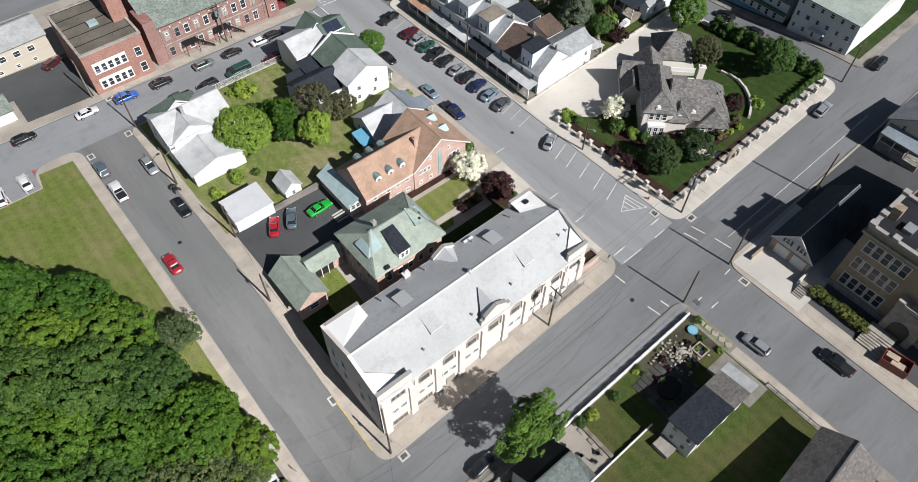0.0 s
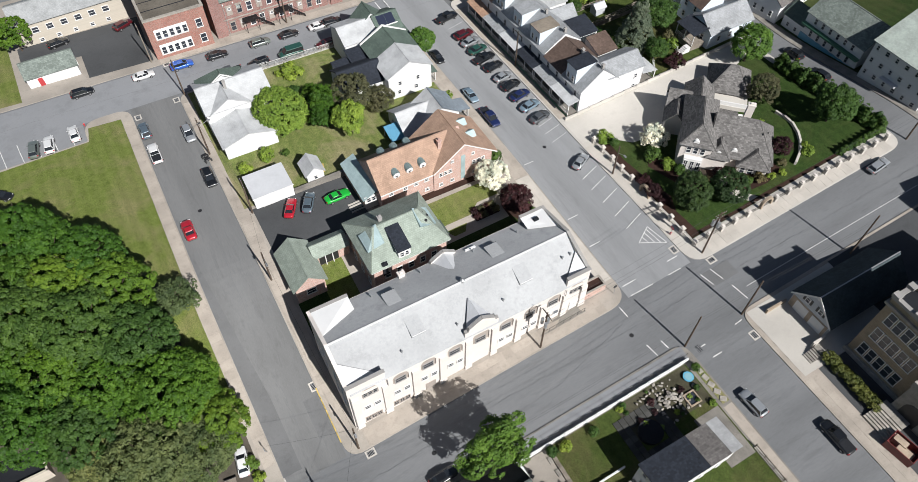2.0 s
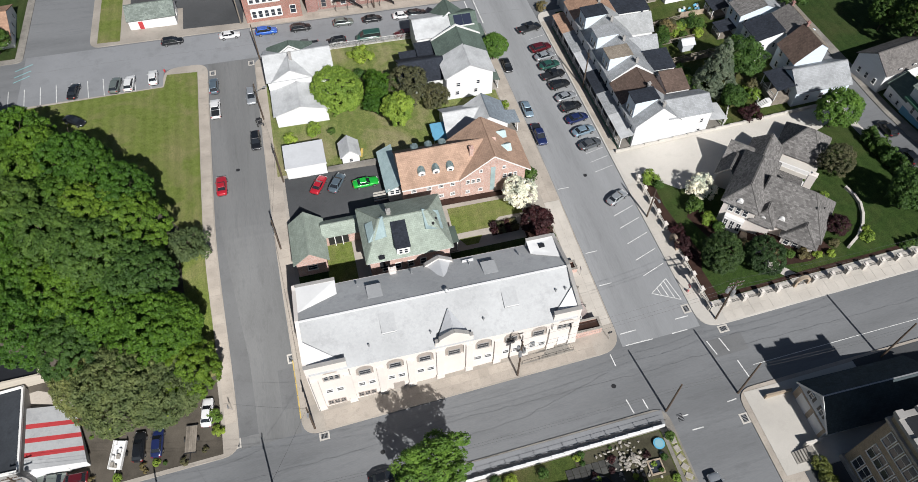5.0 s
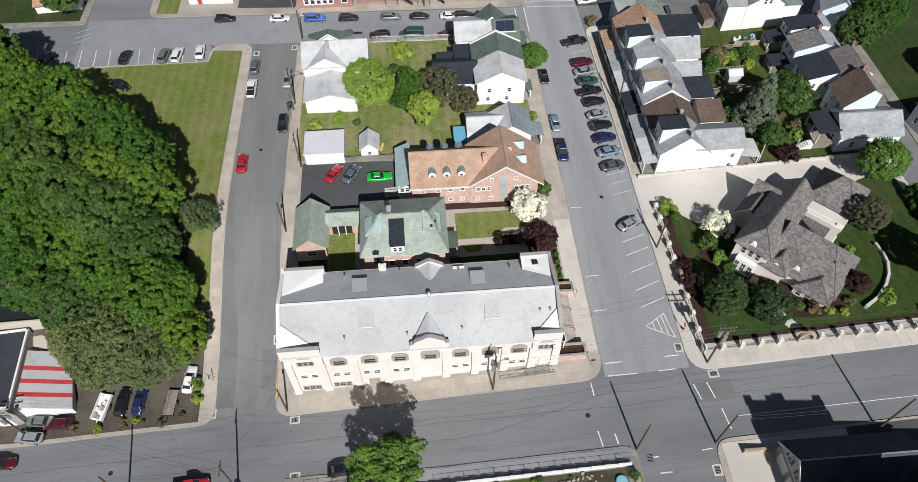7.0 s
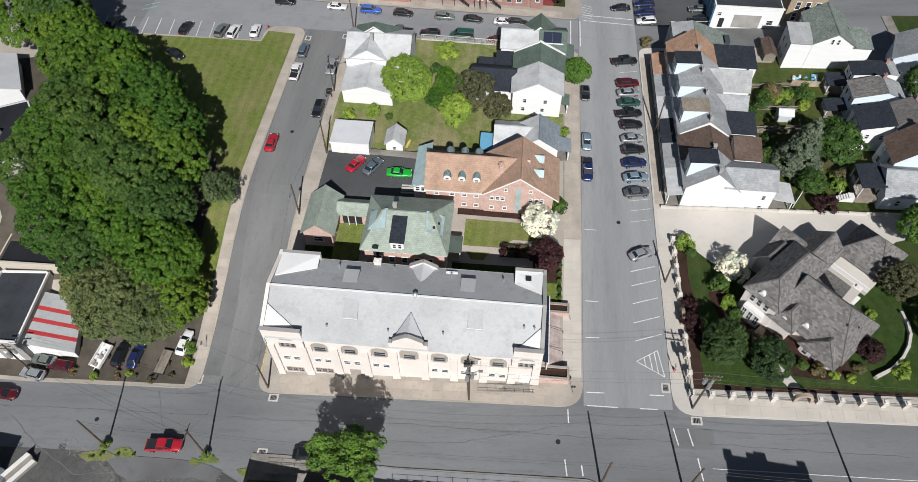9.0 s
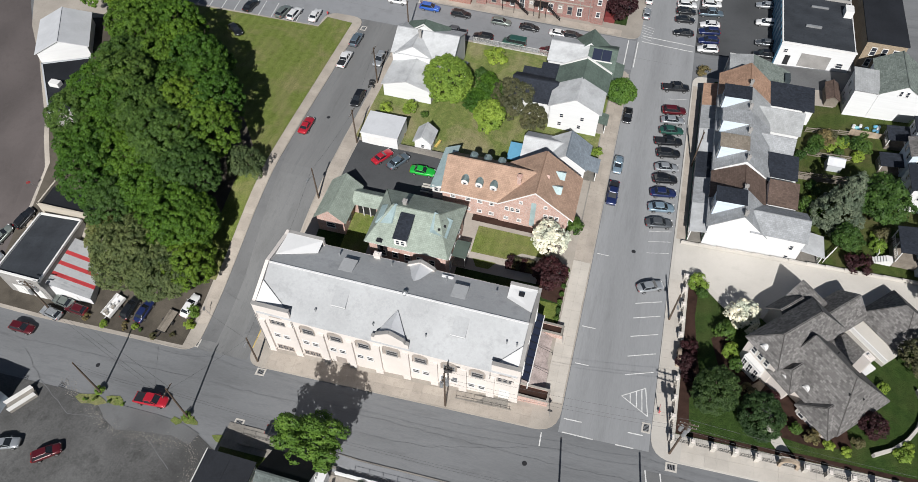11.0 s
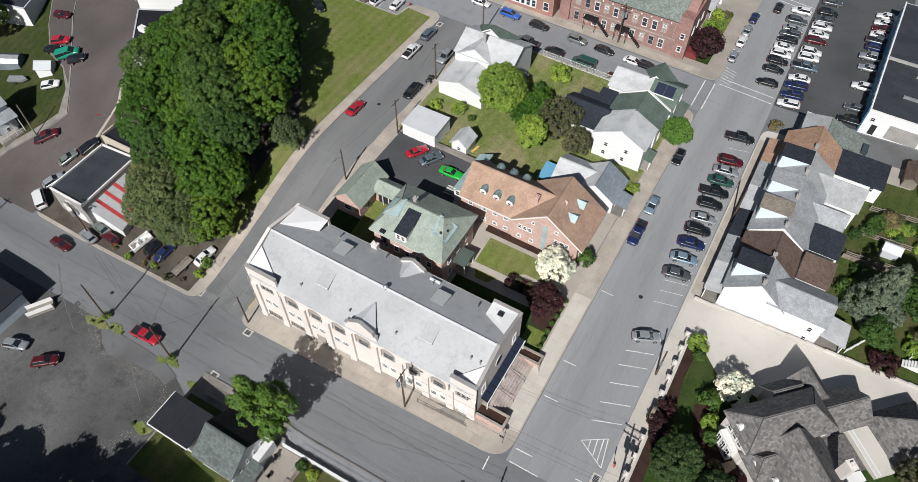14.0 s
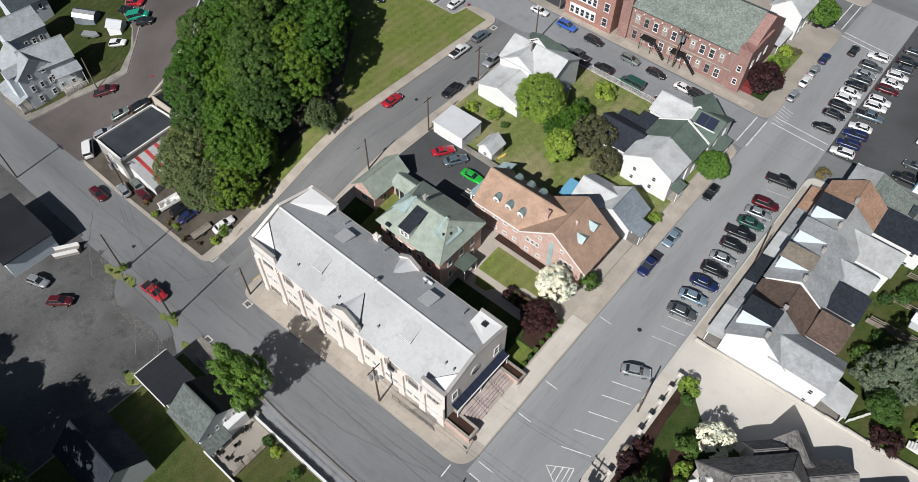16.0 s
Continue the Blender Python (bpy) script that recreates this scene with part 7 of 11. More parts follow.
# ---- parish school and garage, south-east ----
def parish_school():
    zb = gz(66, -30)
    t = thing("parish_school", (66.3, -26.1, zb, 0, 0, 0), "tall tan brick school with white stone bands and a flat roof", "building")
    H = 21.0 - zb
    W = 9.4
    part("wall", boxes((0, W, -36, 0, -2, H)), BRICK_TAN, t)
    part("rear_range", boxes((W, 24, -36, -0.6, -2, 18.8 - zb)), BRICK_TAN, t)
    part("rear_roof", boxes((W, 23.7, -35.7, -0.9, 18.8 - zb, 18.9 - zb)), RUBBER, t)
    part("roof", boxes((0.5, W - 0.5, -35.5, -0.5, H - 0.4, H + 0.02)), RUBBER, t)
    for k in range(5):
        part("roof_seam", boxes((0.6, W - 0.6, -6.5 - 6 * k, -6.25 - 6 * k, H + 0.02, H + 0.06)), TAR_ROOF, t)
    part("parapet", boxes((-0.15, W + 0.15, -0.5, 0.15, H + 0.002, H + 0.5), (-0.15, 0.5, -36.15, -0.5, H + 0.002, H + 0.5), (W - 0.5, W + 0.15, -36.15, -0.5, H + 0.002, H + 0.5)), STUCCO_GREY, t, "grey stone parapet")
    part("cornice", boxes((-0.35, W + 0.2, -36.3, 0.35, H - 1.3, H - 0.9)), STONE, t)
    part("roof_unit", boxes((2.6, 4.4, -4.6, -3.2, H + 0.02, H + 0.7)), GALV, t, "grey roof unit")
    part("plinth", boxes((-0.25, W + 0.1, -36.2, 0.25, -2, 1.1)), STONE, t)
    for x, y in ((0.2, -0.2), (0.2, -3.6), (0.2, -8.2), (3.0, -0.2), (9.0, -0.2)):
        part("pinnacle", boxes((x - 0.5, x + 0.5, y - 0.5, y + 0.5, H + 0.5, H + 1.0)), STUCCO_GREY, t)
    for z in (1.8, 5.8, 9.6):
        for k in range(5):
            window(t, 0.0, -1.7 - 1.35 * k, z, 1.2, 2.5, -90)
        for k in range(5):
            window(t, 0.0, -19.5 - 1.35 * k, z, 1.2, 2.5, -90)
        for k in range(4):
            window(t, 1.6 + 2.1 * k, 0.0, z, 1.3, 2.4, 180)
    p = part("portal", boxes((-1.6, 0.0, -14.2, -9.2, -0.6, 6.4)), STONE, t, "carved white stone entrance portal")
    part("portal_top", boxes((-1.75, 0.0, -14.4, -13.4, 6.4, 7.6), (-1.75, 0.0, -10.0, -9.0, 6.4, 7.6), (-1.5, 0.0, -13.4, -10.0, 6.4, 7.1)), STONE, p)
    bm = bmesh.new()
    pts = [(-13.1, 0.2), (-10.3, 0.2), (-10.3, 2.6)] + [(-11.7 + 1.4 * math.cos(a), 2.6 + 1.4 * math.sin(a)) for a in (math.pi * i / 8 for i in range(1, 8))] + [(-13.1, 2.6)]
    prism(bm, pts, "x", -1.66, -1.58)
    part("door", bm, BLACK, p)
    part("chimney", boxes((3.6, 5.0, -1.9, -0.55, H, H + 2.0)), BRICK_TAN, t)
    # steps and hedge in front
    s = thing("school_steps", (63.4, -36.6, gz(63.4, -36.6), 0, 0, 0), "broad stone steps up to the school portal", "steps")
    for k in range(7):
        part("step", boxes((-2.6 + 0.38 * k, 1.3, -2.0, 2.0, -0.5 if k == 0 else 0.17 * k - 0.01, 0.17 * (k + 1))), STONE, s)
    s = thing("side_steps", (62.0, -24.6, gz(62, -24.6), 0, 0, 0), "narrow concrete side steps by the garage", "steps")
    for k in range(6):
        part("step", boxes((-1.4 + 0.34 * k, 1.2, -0.8, 0.8, -0.5 if k == 0 else 0.17 * k - 0.01, 0.17 * (k + 1))), CONCRETE_OLD, s)
    for k in range(11):
        tree("hedge_low", 63.0 + 0.12 * (k % 2), -26.0 - 0.83 * k, 40 * k, 1.0, "clipped yellow-green hedge before the brick school", name="hedge_bush", cat="hedge", group="hedge before the school")
    d = thing("skip_container", (61.4, -40.4, gz(61.4, -40.4), 0, 0, 8), "open rusty skip full of rubbish", "skip")
    part("floor", boxes((-1.2, 1.2, -1.9, 1.9, 0.1, 0.3)), DOOR_RED, d)
    for a in ((-1.25, -1.15, -1.95, 1.95), (1.15, 1.25, -1.95, 1.95), (-1.15, 1.15, -1.95, -1.85), (-1.15, 1.15, 1.85, 1.95)):
        part("side", boxes((*a, 0.1, 1.6)), DOOR_RED, d)
    part("rubbish", boxes((-1.1, 0.3, -1.5, 0.6, 0.3, 1.1), (0.0, 1.0, -0.2, 1.6, 0.3, 1.3)), STONE_WARM, d)


def parish_garage():
    zb = gz(65, -20)
    t = gable_house("parish_garage", "grey-sided garage house with a charcoal roof", 72.9, -19.7, 16.0, 6.8, 10.0, 13.2, 0, SHINGLE_SLATE, SIDING_GREY, [("N", 1.0, 3, 0.9, 1.3)], zb=zb, cat="garage")
    for y in (-1.7, 1.3):
        part("garage_door", boxes((-8.08, -8.0, y - 1.15, y + 1.15, 0.1, 2.3)), TRIM, t, "white panelled garage door")
    part("brick_front", boxes((-8.04, -8.0, -3.3, 3.3, -0.5, 2.6)), STONE_WARM, t)
    for y in (-1.2, 1.2):
        w = window(t, -8.0, y, 3.4, 0.8, 1.1, -90)
        for s in (-1, 1):
            part("shutter", boxes((s * 0.62 - 0.17, s * 0.62 + 0.17, -0.06, 0.0, 0, 1.1)), BLACK, w)
    bm = bmesh.new()
    tube(bm, (-8.08, 0, 5.9), (-7.95, 0, 5.9), 0.42, n=14)
    part("round_vent", bm, TRIM, t)
    part("apron_wall", boxes((-12.0, -8.1, 3.6, 3.9, -1, 0.7)), STONE_WARM, t)
    part("apron_wall", boxes((-10.5, -8.1, -3.9, -3.6, -1, 1.2)), CONCRETE_PALE, t)
    bm = bmesh.new()
    for sg in (-1, 1):
        prism(bm, [(sg * 3.75, 9.55 - zb), (0, 13.1 - zb), (0, 13.45 - zb), (sg * 3.75, 9.9 - zb)], "x", -8.34, -8.26)
    part("bargeboard", bm, TRIM, t)
    part("ridge_vent", boxes((-8.2, 8.2, -0.09, 0.09, 13.4 - zb, 13.46 - zb)), GALV, t)
    # the next house up the street, with its porch
    z = gz(101, -19)
    h = gable_house("street_house", "ochre sided house with a grey roof and a white porch", 101.5, -19.6, 9.6, 9.0, 15.0, 17.8, 0, SHINGLE_MID, SIDING_BEIGE, [("W", 1.0, 2, 0.9, 1.4), ("W", 3.4, 2, 0.9, 1.2), ("N", 1.0, 3, 0.9, 1.4)], zb=z)
    porch(h, -7.4, -4.85, -3.8, 3.8, 0.5, 3.2, SHINGLE_BLUE, 4, "W", 0.3)


# ---- south side yards ----
def south_yards():
    w = thing("white_yard_wall", (17.5, -15.9, gz(17.5, -15.9), 0, 0, 0), "long low white wall along the front street", "wall")
    z0 = gz(17.5, -15.9)
    for i in range(16):
        x = 17.5 + 1.8 * i
        z = gz(x + 0.9, -15.9) - z0
        part("wall_panel", boxes((x - 17.5, x - 17.5 + 1.79, -0.12, 0.12, z - 0.7, z + 0.9)), SIDING_WHITE, w)
    f = thing("iron_fence", (20.0, -15.3, gz(20, -15.3), 0, 0, 0), "low black iron fence beside the white wall", "fence")
    z0 = gz(20, -15.3)
    for i in range(13):
        x = 2.05 * i
        za, zb = gz(20 + x, -15.3) - z0 + 0.15, gz(22.05 + x, -15.3) - z0 + 0.15
        bm = bmesh.new()
        tube(bm, (x, 0, za + 0.1), (x, 0, za + 1.0), 0.04, n=5)
        for h in (0.4, 0.95):
            tube(bm, (x, 0, za + h), (x + 2.05, 0, zb + h), 0.025, n=4)
        part("fence_panel", bm, IRON, f)
    drape("gutter_strip", [(16.5, -15.75), (46.6, -15.75), (46.9, -13.6), (20, -13.5), (16.5, -13.2)], G, ASPHALT_MID, 0.0, "dark asphalt strip beside the kerb")
    # pond garden: pool, stones, patio
    p = thing("paddling_pool", (44.6, -18.0, gz(44.6, -18) + 0.2, 0, 0, 0), "round blue plastic paddling pool", "pool")
    bm = bmesh.new()
    tube(bm, (0, 0, 0), (0, 0, 0.32), 0.72, 0.8, 20)
    part("tub", bm, POOL_BLUE, p)
    bm = bmesh.new()
    tube(bm, (0, 0, 0.3), (0, 0, 0.34), 0.6, 0.6, 20)
    part("water", bm, plain("pool_water", (0.2, 0.36, 0.42), 0.1), p)
    rng = random.Random(3)
    ico = []
    for k in range(4):
        bm = bmesh.new()
        bmesh.ops.create_icosphere(bm, subdivisions=1, radius=1)
        for v in bm.verts:
            v.co *= rng.uniform(0.75, 1.15)
            v.co.z *= 0.6
        ico.append(mesh_from(bm, "stone", STONE))
    rg = thing("rock_garden", (40.5, -19.4, gz(40.5, -19.4) + 0.2, 0, 0, 0), "heaped pale stones of a garden waterfall", "rock garden")
    for i in range(110):
        a, r = rng.uniform(0, 6.28), abs(rng.gauss(0, 1.7))
        s = rng.uniform(0.1, 0.27)
        x, y = r * math.cos(a) * 1.2, r * math.sin(a)
        share("stone", ico[i % 4], rg, pose(x, y, gz(40.5 + x, -19.4 + y) - gz(40.5, -19.4) + 0.1 + max(0, 0.5 - r * 0.25), 0, 0, rng.uniform(0, 360)) @ Matrix.Diagonal((s * 1.3, s, s, 1)))
    for i in range(9):
        share("stone", ico[i % 4], rg, pose(-4.6 + 0.62 * i, 1.9 + 0.08 * i, 0.05 + 0.06 * (i - 4), 0, 0, 30 * i) @ Matrix.Diagonal((0.16, 0.3, 0.14, 1)))
    b = thing("pond_basin", (43.0, -20.8, gz(43, -20.8) + 0.2, 0, 0, 0), "square dark garden pond edged with stone", "pond")
    part("rim", boxes((-1.0, 1.0, -1.0, -0.8, -0.1, 0.3), (-1.0, 1.0, 0.8, 1.0, -0.1, 0.3), (-1.0, -0.8, -0.8, 0.8, -0.1, 0.3), (0.8, 1.0, -0.8, 0.8, -0.1, 0.3)), STONE_WARM, b)
    part("water", boxes((-0.8, 0.8, -0.8, 0.8, -0.1, 0.12)), GLASS, b)
    # the patio's shade is painted into its slabs
    pt = thing("stone_patio", (35.0, -20.6, gz(35, -20.6) + 0.18, 0, 0, 0), "stone patio round a dark pool cover, shade put into its paving colour", "patio")
    for i in range(8):
        for j in range(7):
            if 2 <= i <= 5 and 1 <= j <= 4:
                continue
            x, y = -3.2 + 0.92 * i, -3.4 + 0.92 * j
            z = gz(35 + x, -20.6 + y) - gz(35, -20.6)
            part("paving_slab", boxes((x - 0.44, x + 0.44, y - 0.44, y + 0.44, z - 0.12, z + 0.08 + 0.01 * ((i * 3 + j) % 3))), SHADED_PAVER, pt)
    bm = bmesh.new()
    tube(bm, (0.05, -1.1, -0.3), (0.05, -1.1, 0.6), 1.75, 1.75, 24)
    part("pool_cover", bm, RUBBER, pt, "dark round pool cover")
    # the tall white house under a low roof of three different shingles
    zz = gz(35, -27.6)
    h = thing("yard_house", (35.6, -27.6, zz, 0, 0, 0), "white two-storey house with a low black and grey roof", "house")
    bm = bmesh.new()
    prism(bm, [(-2.2, -1.5), (2.2, -1.5), (2.2, 8.65 - zz), (-2.2, 9.15 - zz)], "x", -6.4, 6.2)
    part("wall", bm, SIDING_WHITE, h)
    for xa, xb, m in ((-6.7, 1.1, SHINGLE_DARK), (1.12, 4.6, SHINGLE_UMBER), (4.62, 6.5, SHINGLE_ASH)):
        bm = bmesh.new()
        roof_plane(bm, [(xa, -2.45, 9.2 - zz), (xb, -2.45, 9.2 - zz), (xb, 2.45, 8.65 - zz), (xa, 2.45, 8.65 - zz)], 0.13)
        bmesh.ops.recalc_face_normals(bm, faces=bm.faces)
        part("roof", bm, m, h)
    for y, z in ((-1.2, 3.6), (1.0, 3.6), (-1.0, 0.9), (0.9, 0.9)):
        window(h, -6.4, y, z, 0.8, 1.1, -90)
    for k in range(4):
        window(h, -4.6 + 2.9 * k, -2.2, 3.4, 0.8, 1.2, 0)
        window(h, -4.6 + 2.9 * k, -2.2, 0.9, 0.8, 1.2, 0)
    part("back_stoop", boxes((-8.6, -6.45, -0.6, 2.0, -1.0, 0.25)), CONCRETE_OLD, h)
    yw = thing("white_garden_wall", (16.0, -23.7, gz(16, -23.7), 0, 0, 0), "low white wall between two lawns", "wall")
    for i in range(8):
        x = 1.65 * i
        z = gz(16 + x + 0.8, -23.7) - gz(16, -23.7)
        part("wall_panel", boxes((x, x + 1.64, -0.1, 0.1, z - 0.6, z + 0.75)), SIDING_WHITE, yw)
    tw = thing("timber_border", (21.8, -16.4, gz(21.8, -18), 0, 0, 0), "weathered timber border steps beside the lawn", "border")
    for i in range(7):
        z = gz(21.8, -17 - i) - gz(21.8, -18)
        part("sleeper", boxes((-0.3, 0.3, -0.98 * i - 0.95, -0.98 * i, z - 0.3, z + 0.5 + 0.06 * (i % 2))), WOOD_OLD, tw)
        if i % 2:
            part("step", boxes((-0.9, -0.32, -0.98 * i - 0.9, -0.98 * i, z - 0.3, z + 0.3)), CONCRETE_OLD, tw)
    gable_house("low_grey_house", "low house with a pale grey roof", 37.2, -43.6, 14.0, 7.6, 8.6, 10.9, 4, SHINGLE_UMBER, SIDING_WHITE, [("W", 1.0, 2, 0.8, 1.2)], zb=gz(38.6, -42))
    fw = thing("yard_fence", (45.8, -24.0, gz(45.8, -24), 0, 0, 0), "brown wooden rail fence on a low stone wall", "fence")
    for i in range(9):
        y = -14.4 + 1.75 * i * -1 + 8.0
        z = gz(45.8, -24 + y) - gz(45.8, -24)
        part("post", boxes((-0.08, 0.08, y - 0.08, y + 0.08, z - 0.4, z + 1.1)), WOOD_OLD, fw)
        part("rail", boxes((-0.04, 0.04, y - 1.68, y - 0.06, z + 0.75, z + 0.9)), WOOD_OLD, fw)
        part("wall_stone", boxes((-0.3, 0.3, y - 1.7, y - 0.05, z - 0.5, z + 0.32)), STONE, fw)
    drape("patio_concrete", rect(41.2, 45.4, -31, -23.4), G + 0.03, CONCRETE_OLD, 0.0, "grey concrete patio behind the pond")
    drape("patio_south", [(16.4, -16.2), (21.5, -16.2), (21.5, -23.5), (16.4, -23.5)], G + 0.03, CONCRETE, 0.0, "tan concrete patio with furniture")
    drape("planter_strip", rect(46.15, 47.3, -23.6, -17.2), G + 0.03, GRASS_GARDEN, 0.0, "grassy planter strip beside the kerb")
    for i in range(5):
        fs = thing("flat_stone", on_ground(46.7, -18.0 - 1.25 * i, 12 * i, G + 0.02), "flat pale stone laid in the grass strip", "stone", "flat stones at the kerb")
        bm = boxes((-0.38, 0.38, -0.5, 0.5, -0.05, 0.12))
        bmesh.ops.bevel(bm, geom=bm.edges[:], offset=0.06, segments=1, affect="EDGES")
        part("slab", bm, STONE, fs)
    # cottages at the lot
    c = thing("lot_garage", (3.6, -20.6, gz(3.6, -20.6), 0, 0, 0), "low white garage with a flat black roof", "garage")
    z = gz(3.6, -20.6)
    part("wall", boxes((-3.3, 3.4, -2.4, 2.4, -1, 3.9 - z)), SIDING_WHITE, c)
    for k, (a, b) in enumerate(((-3.6, 0.0), (0.02, 3.65))):
        bm = bmesh.new()
        roof_plane(bm, [(a, -2.7, 3.9 - z), (b, -2.7, 3.9 - z), (b, 2.7, 4.15 - z), (a, 2.7, 4.15 - z)], 0.12)
        bmesh.ops.recalc_face_normals(bm, faces=bm.faces)
        part("roof", bm, RUBBER, c)
    part("garage_door", boxes((-3.36, -3.3, -1.6, 1.2, -0.2, 2.1)), TRIM, c)
    part("eaves_trim", boxes((-3.7, 3.75, -2.86, -2.72, 3.8 - z, 4.06 - z)), TRIM, c)
    part("eaves_trim", boxes((-3.74, -3.62, -2.72, 2.75, 3.84 - z, 4.2 - z)), TRIM, c)
    h = gable_house("cottage", "white cottage with a black and grey-green shingle roof", 12.6, -19.9, 6.5, 7.0, 5.7, 8.2, 0, (SHINGLE_MOSS, RUBBER), SIDING_WHITE, [("E", 0.9, 2, 0.9, 1.2), ("E", 3.0, 4, 0.45, 0.9)], zb=gz(12.4, -20))
    porch(h, 3.3, 5.1, -3.5, -0.2, 0.2, 2.5, SHINGLE_MOSS, 3, "E", 0.25)
    part("rear_hall", boxes((3.27, 4.4, 0.1, 3.3, -0.6, 3.0)), SIDING_WHITE, h)
    gable_house("shaded_house", "dark-roofed house in deep shade", 7.8, -33.0, 10.0, 7.0, 6.0, 8.8, 0, SHINGLE_DARK, SIDING_GREY, [("W", 0.9, 2, 0.9, 1.2)], zb=gz(7.8, -33))
    yw = thing("yard_wall", (2.2, -15.2, gz(2.2, -15.2), 0, 0, 0), "low concrete yard wall with iron rail", "wall")
    for i in range(8):
        x = 1.9 * i
        z = gz(2.2 + x + 1, -15.2) - gz(2.2, -15.2)
        part("wall_panel", boxes((x, x + 1.88, -0.12, 0.12, z - 0.6, z + 0.7)), CONCRETE_OLD, yw)
    yr = thing("yard_railing", (2.2, -13.9, gz(2.2, -13.9), 0, 0, 0), "low black iron railing on the pavement", "railing")
    for i in range(8):
        x = 1.9 * i
        za, zb = gz(2.2 + x, -13.9) - gz(2.2, -13.9), gz(4.1 + x, -13.9) - gz(2.2, -13.9)
        bm = bmesh.new()
        tube(bm, (x, 0, za), (x, 0, za + 1.0), 0.035, n=5)
        for hh in (0.45, 0.95):
            tube(bm, (x, 0, za + hh), (x + 1.9, 0, zb + hh), 0.025, n=4)
        part("fence_panel", bm, IRON, yr)
    # patio furniture
    rng = random.Random(8)
    for i in range(6):
        x, y = 17.2 + rng.uniform(0, 3.4), -22.6 + rng.uniform(0, 5.0)
        c = thing("patio_chair", on_ground(x, y, rng.uniform(0, 360), G + 0.03), "dark metal patio chair on the concrete", "chair", "patio chairs")
        part("seat", boxes((-0.25, 0.25, -0.25, 0.25, 0.4, 0.45)), IRON, c)
        part("backrest", boxes((-0.25, 0.25, 0.22, 0.27, 0.45, 0.95)), IRON, c)
        for a, b in ((-0.22, -0.22), (0.22, -0.22), (-0.22, 0.22), (0.22, 0.22)):
            part("leg", boxes((a - 0.02, a + 0.02, b - 0.02, b + 0.02, 0, 0.4)), IRON, c)


# ---- the workshop with the striped roof ----
def flat_block(name, pts, z0, z1, wall, roof, rim, label, cat="building", lip=0.35):
    """A flat-roofed building over a polygon, with a low parapet on every side."""
    x0, y0 = pts[0]
    t = thing(name, (x0, y0, 0, 0, 0, 0), label, cat)
    base = [(x - x0, y - y0) for x, y in pts]
    bm = bmesh.new()
    prism(bm, base, "z", z0, z1 - 0.08)
    part("wall", bm, wall, t)
    bm = bmesh.new()
    prism(bm, base, "z", z1 - 0.08, z1)
    part("roof", bm, roof, t)
    for a, b in zip(base, base[1:] + base[:1]):
        d = Vector((b[0] - a[0], b[1] - a[1]))
        bm = bmesh.new()
        box(bm, 0, d.length, -0.03, 0.25, z1 - 0.1, z1 + lip, Matrix.Translation((a[0], a[1], 0)) @ pose(0, 0, 0, 0, 0, math.degrees(math.atan2(d.y, d.x))))
        part("parapet", bm, rim, t)
    return t


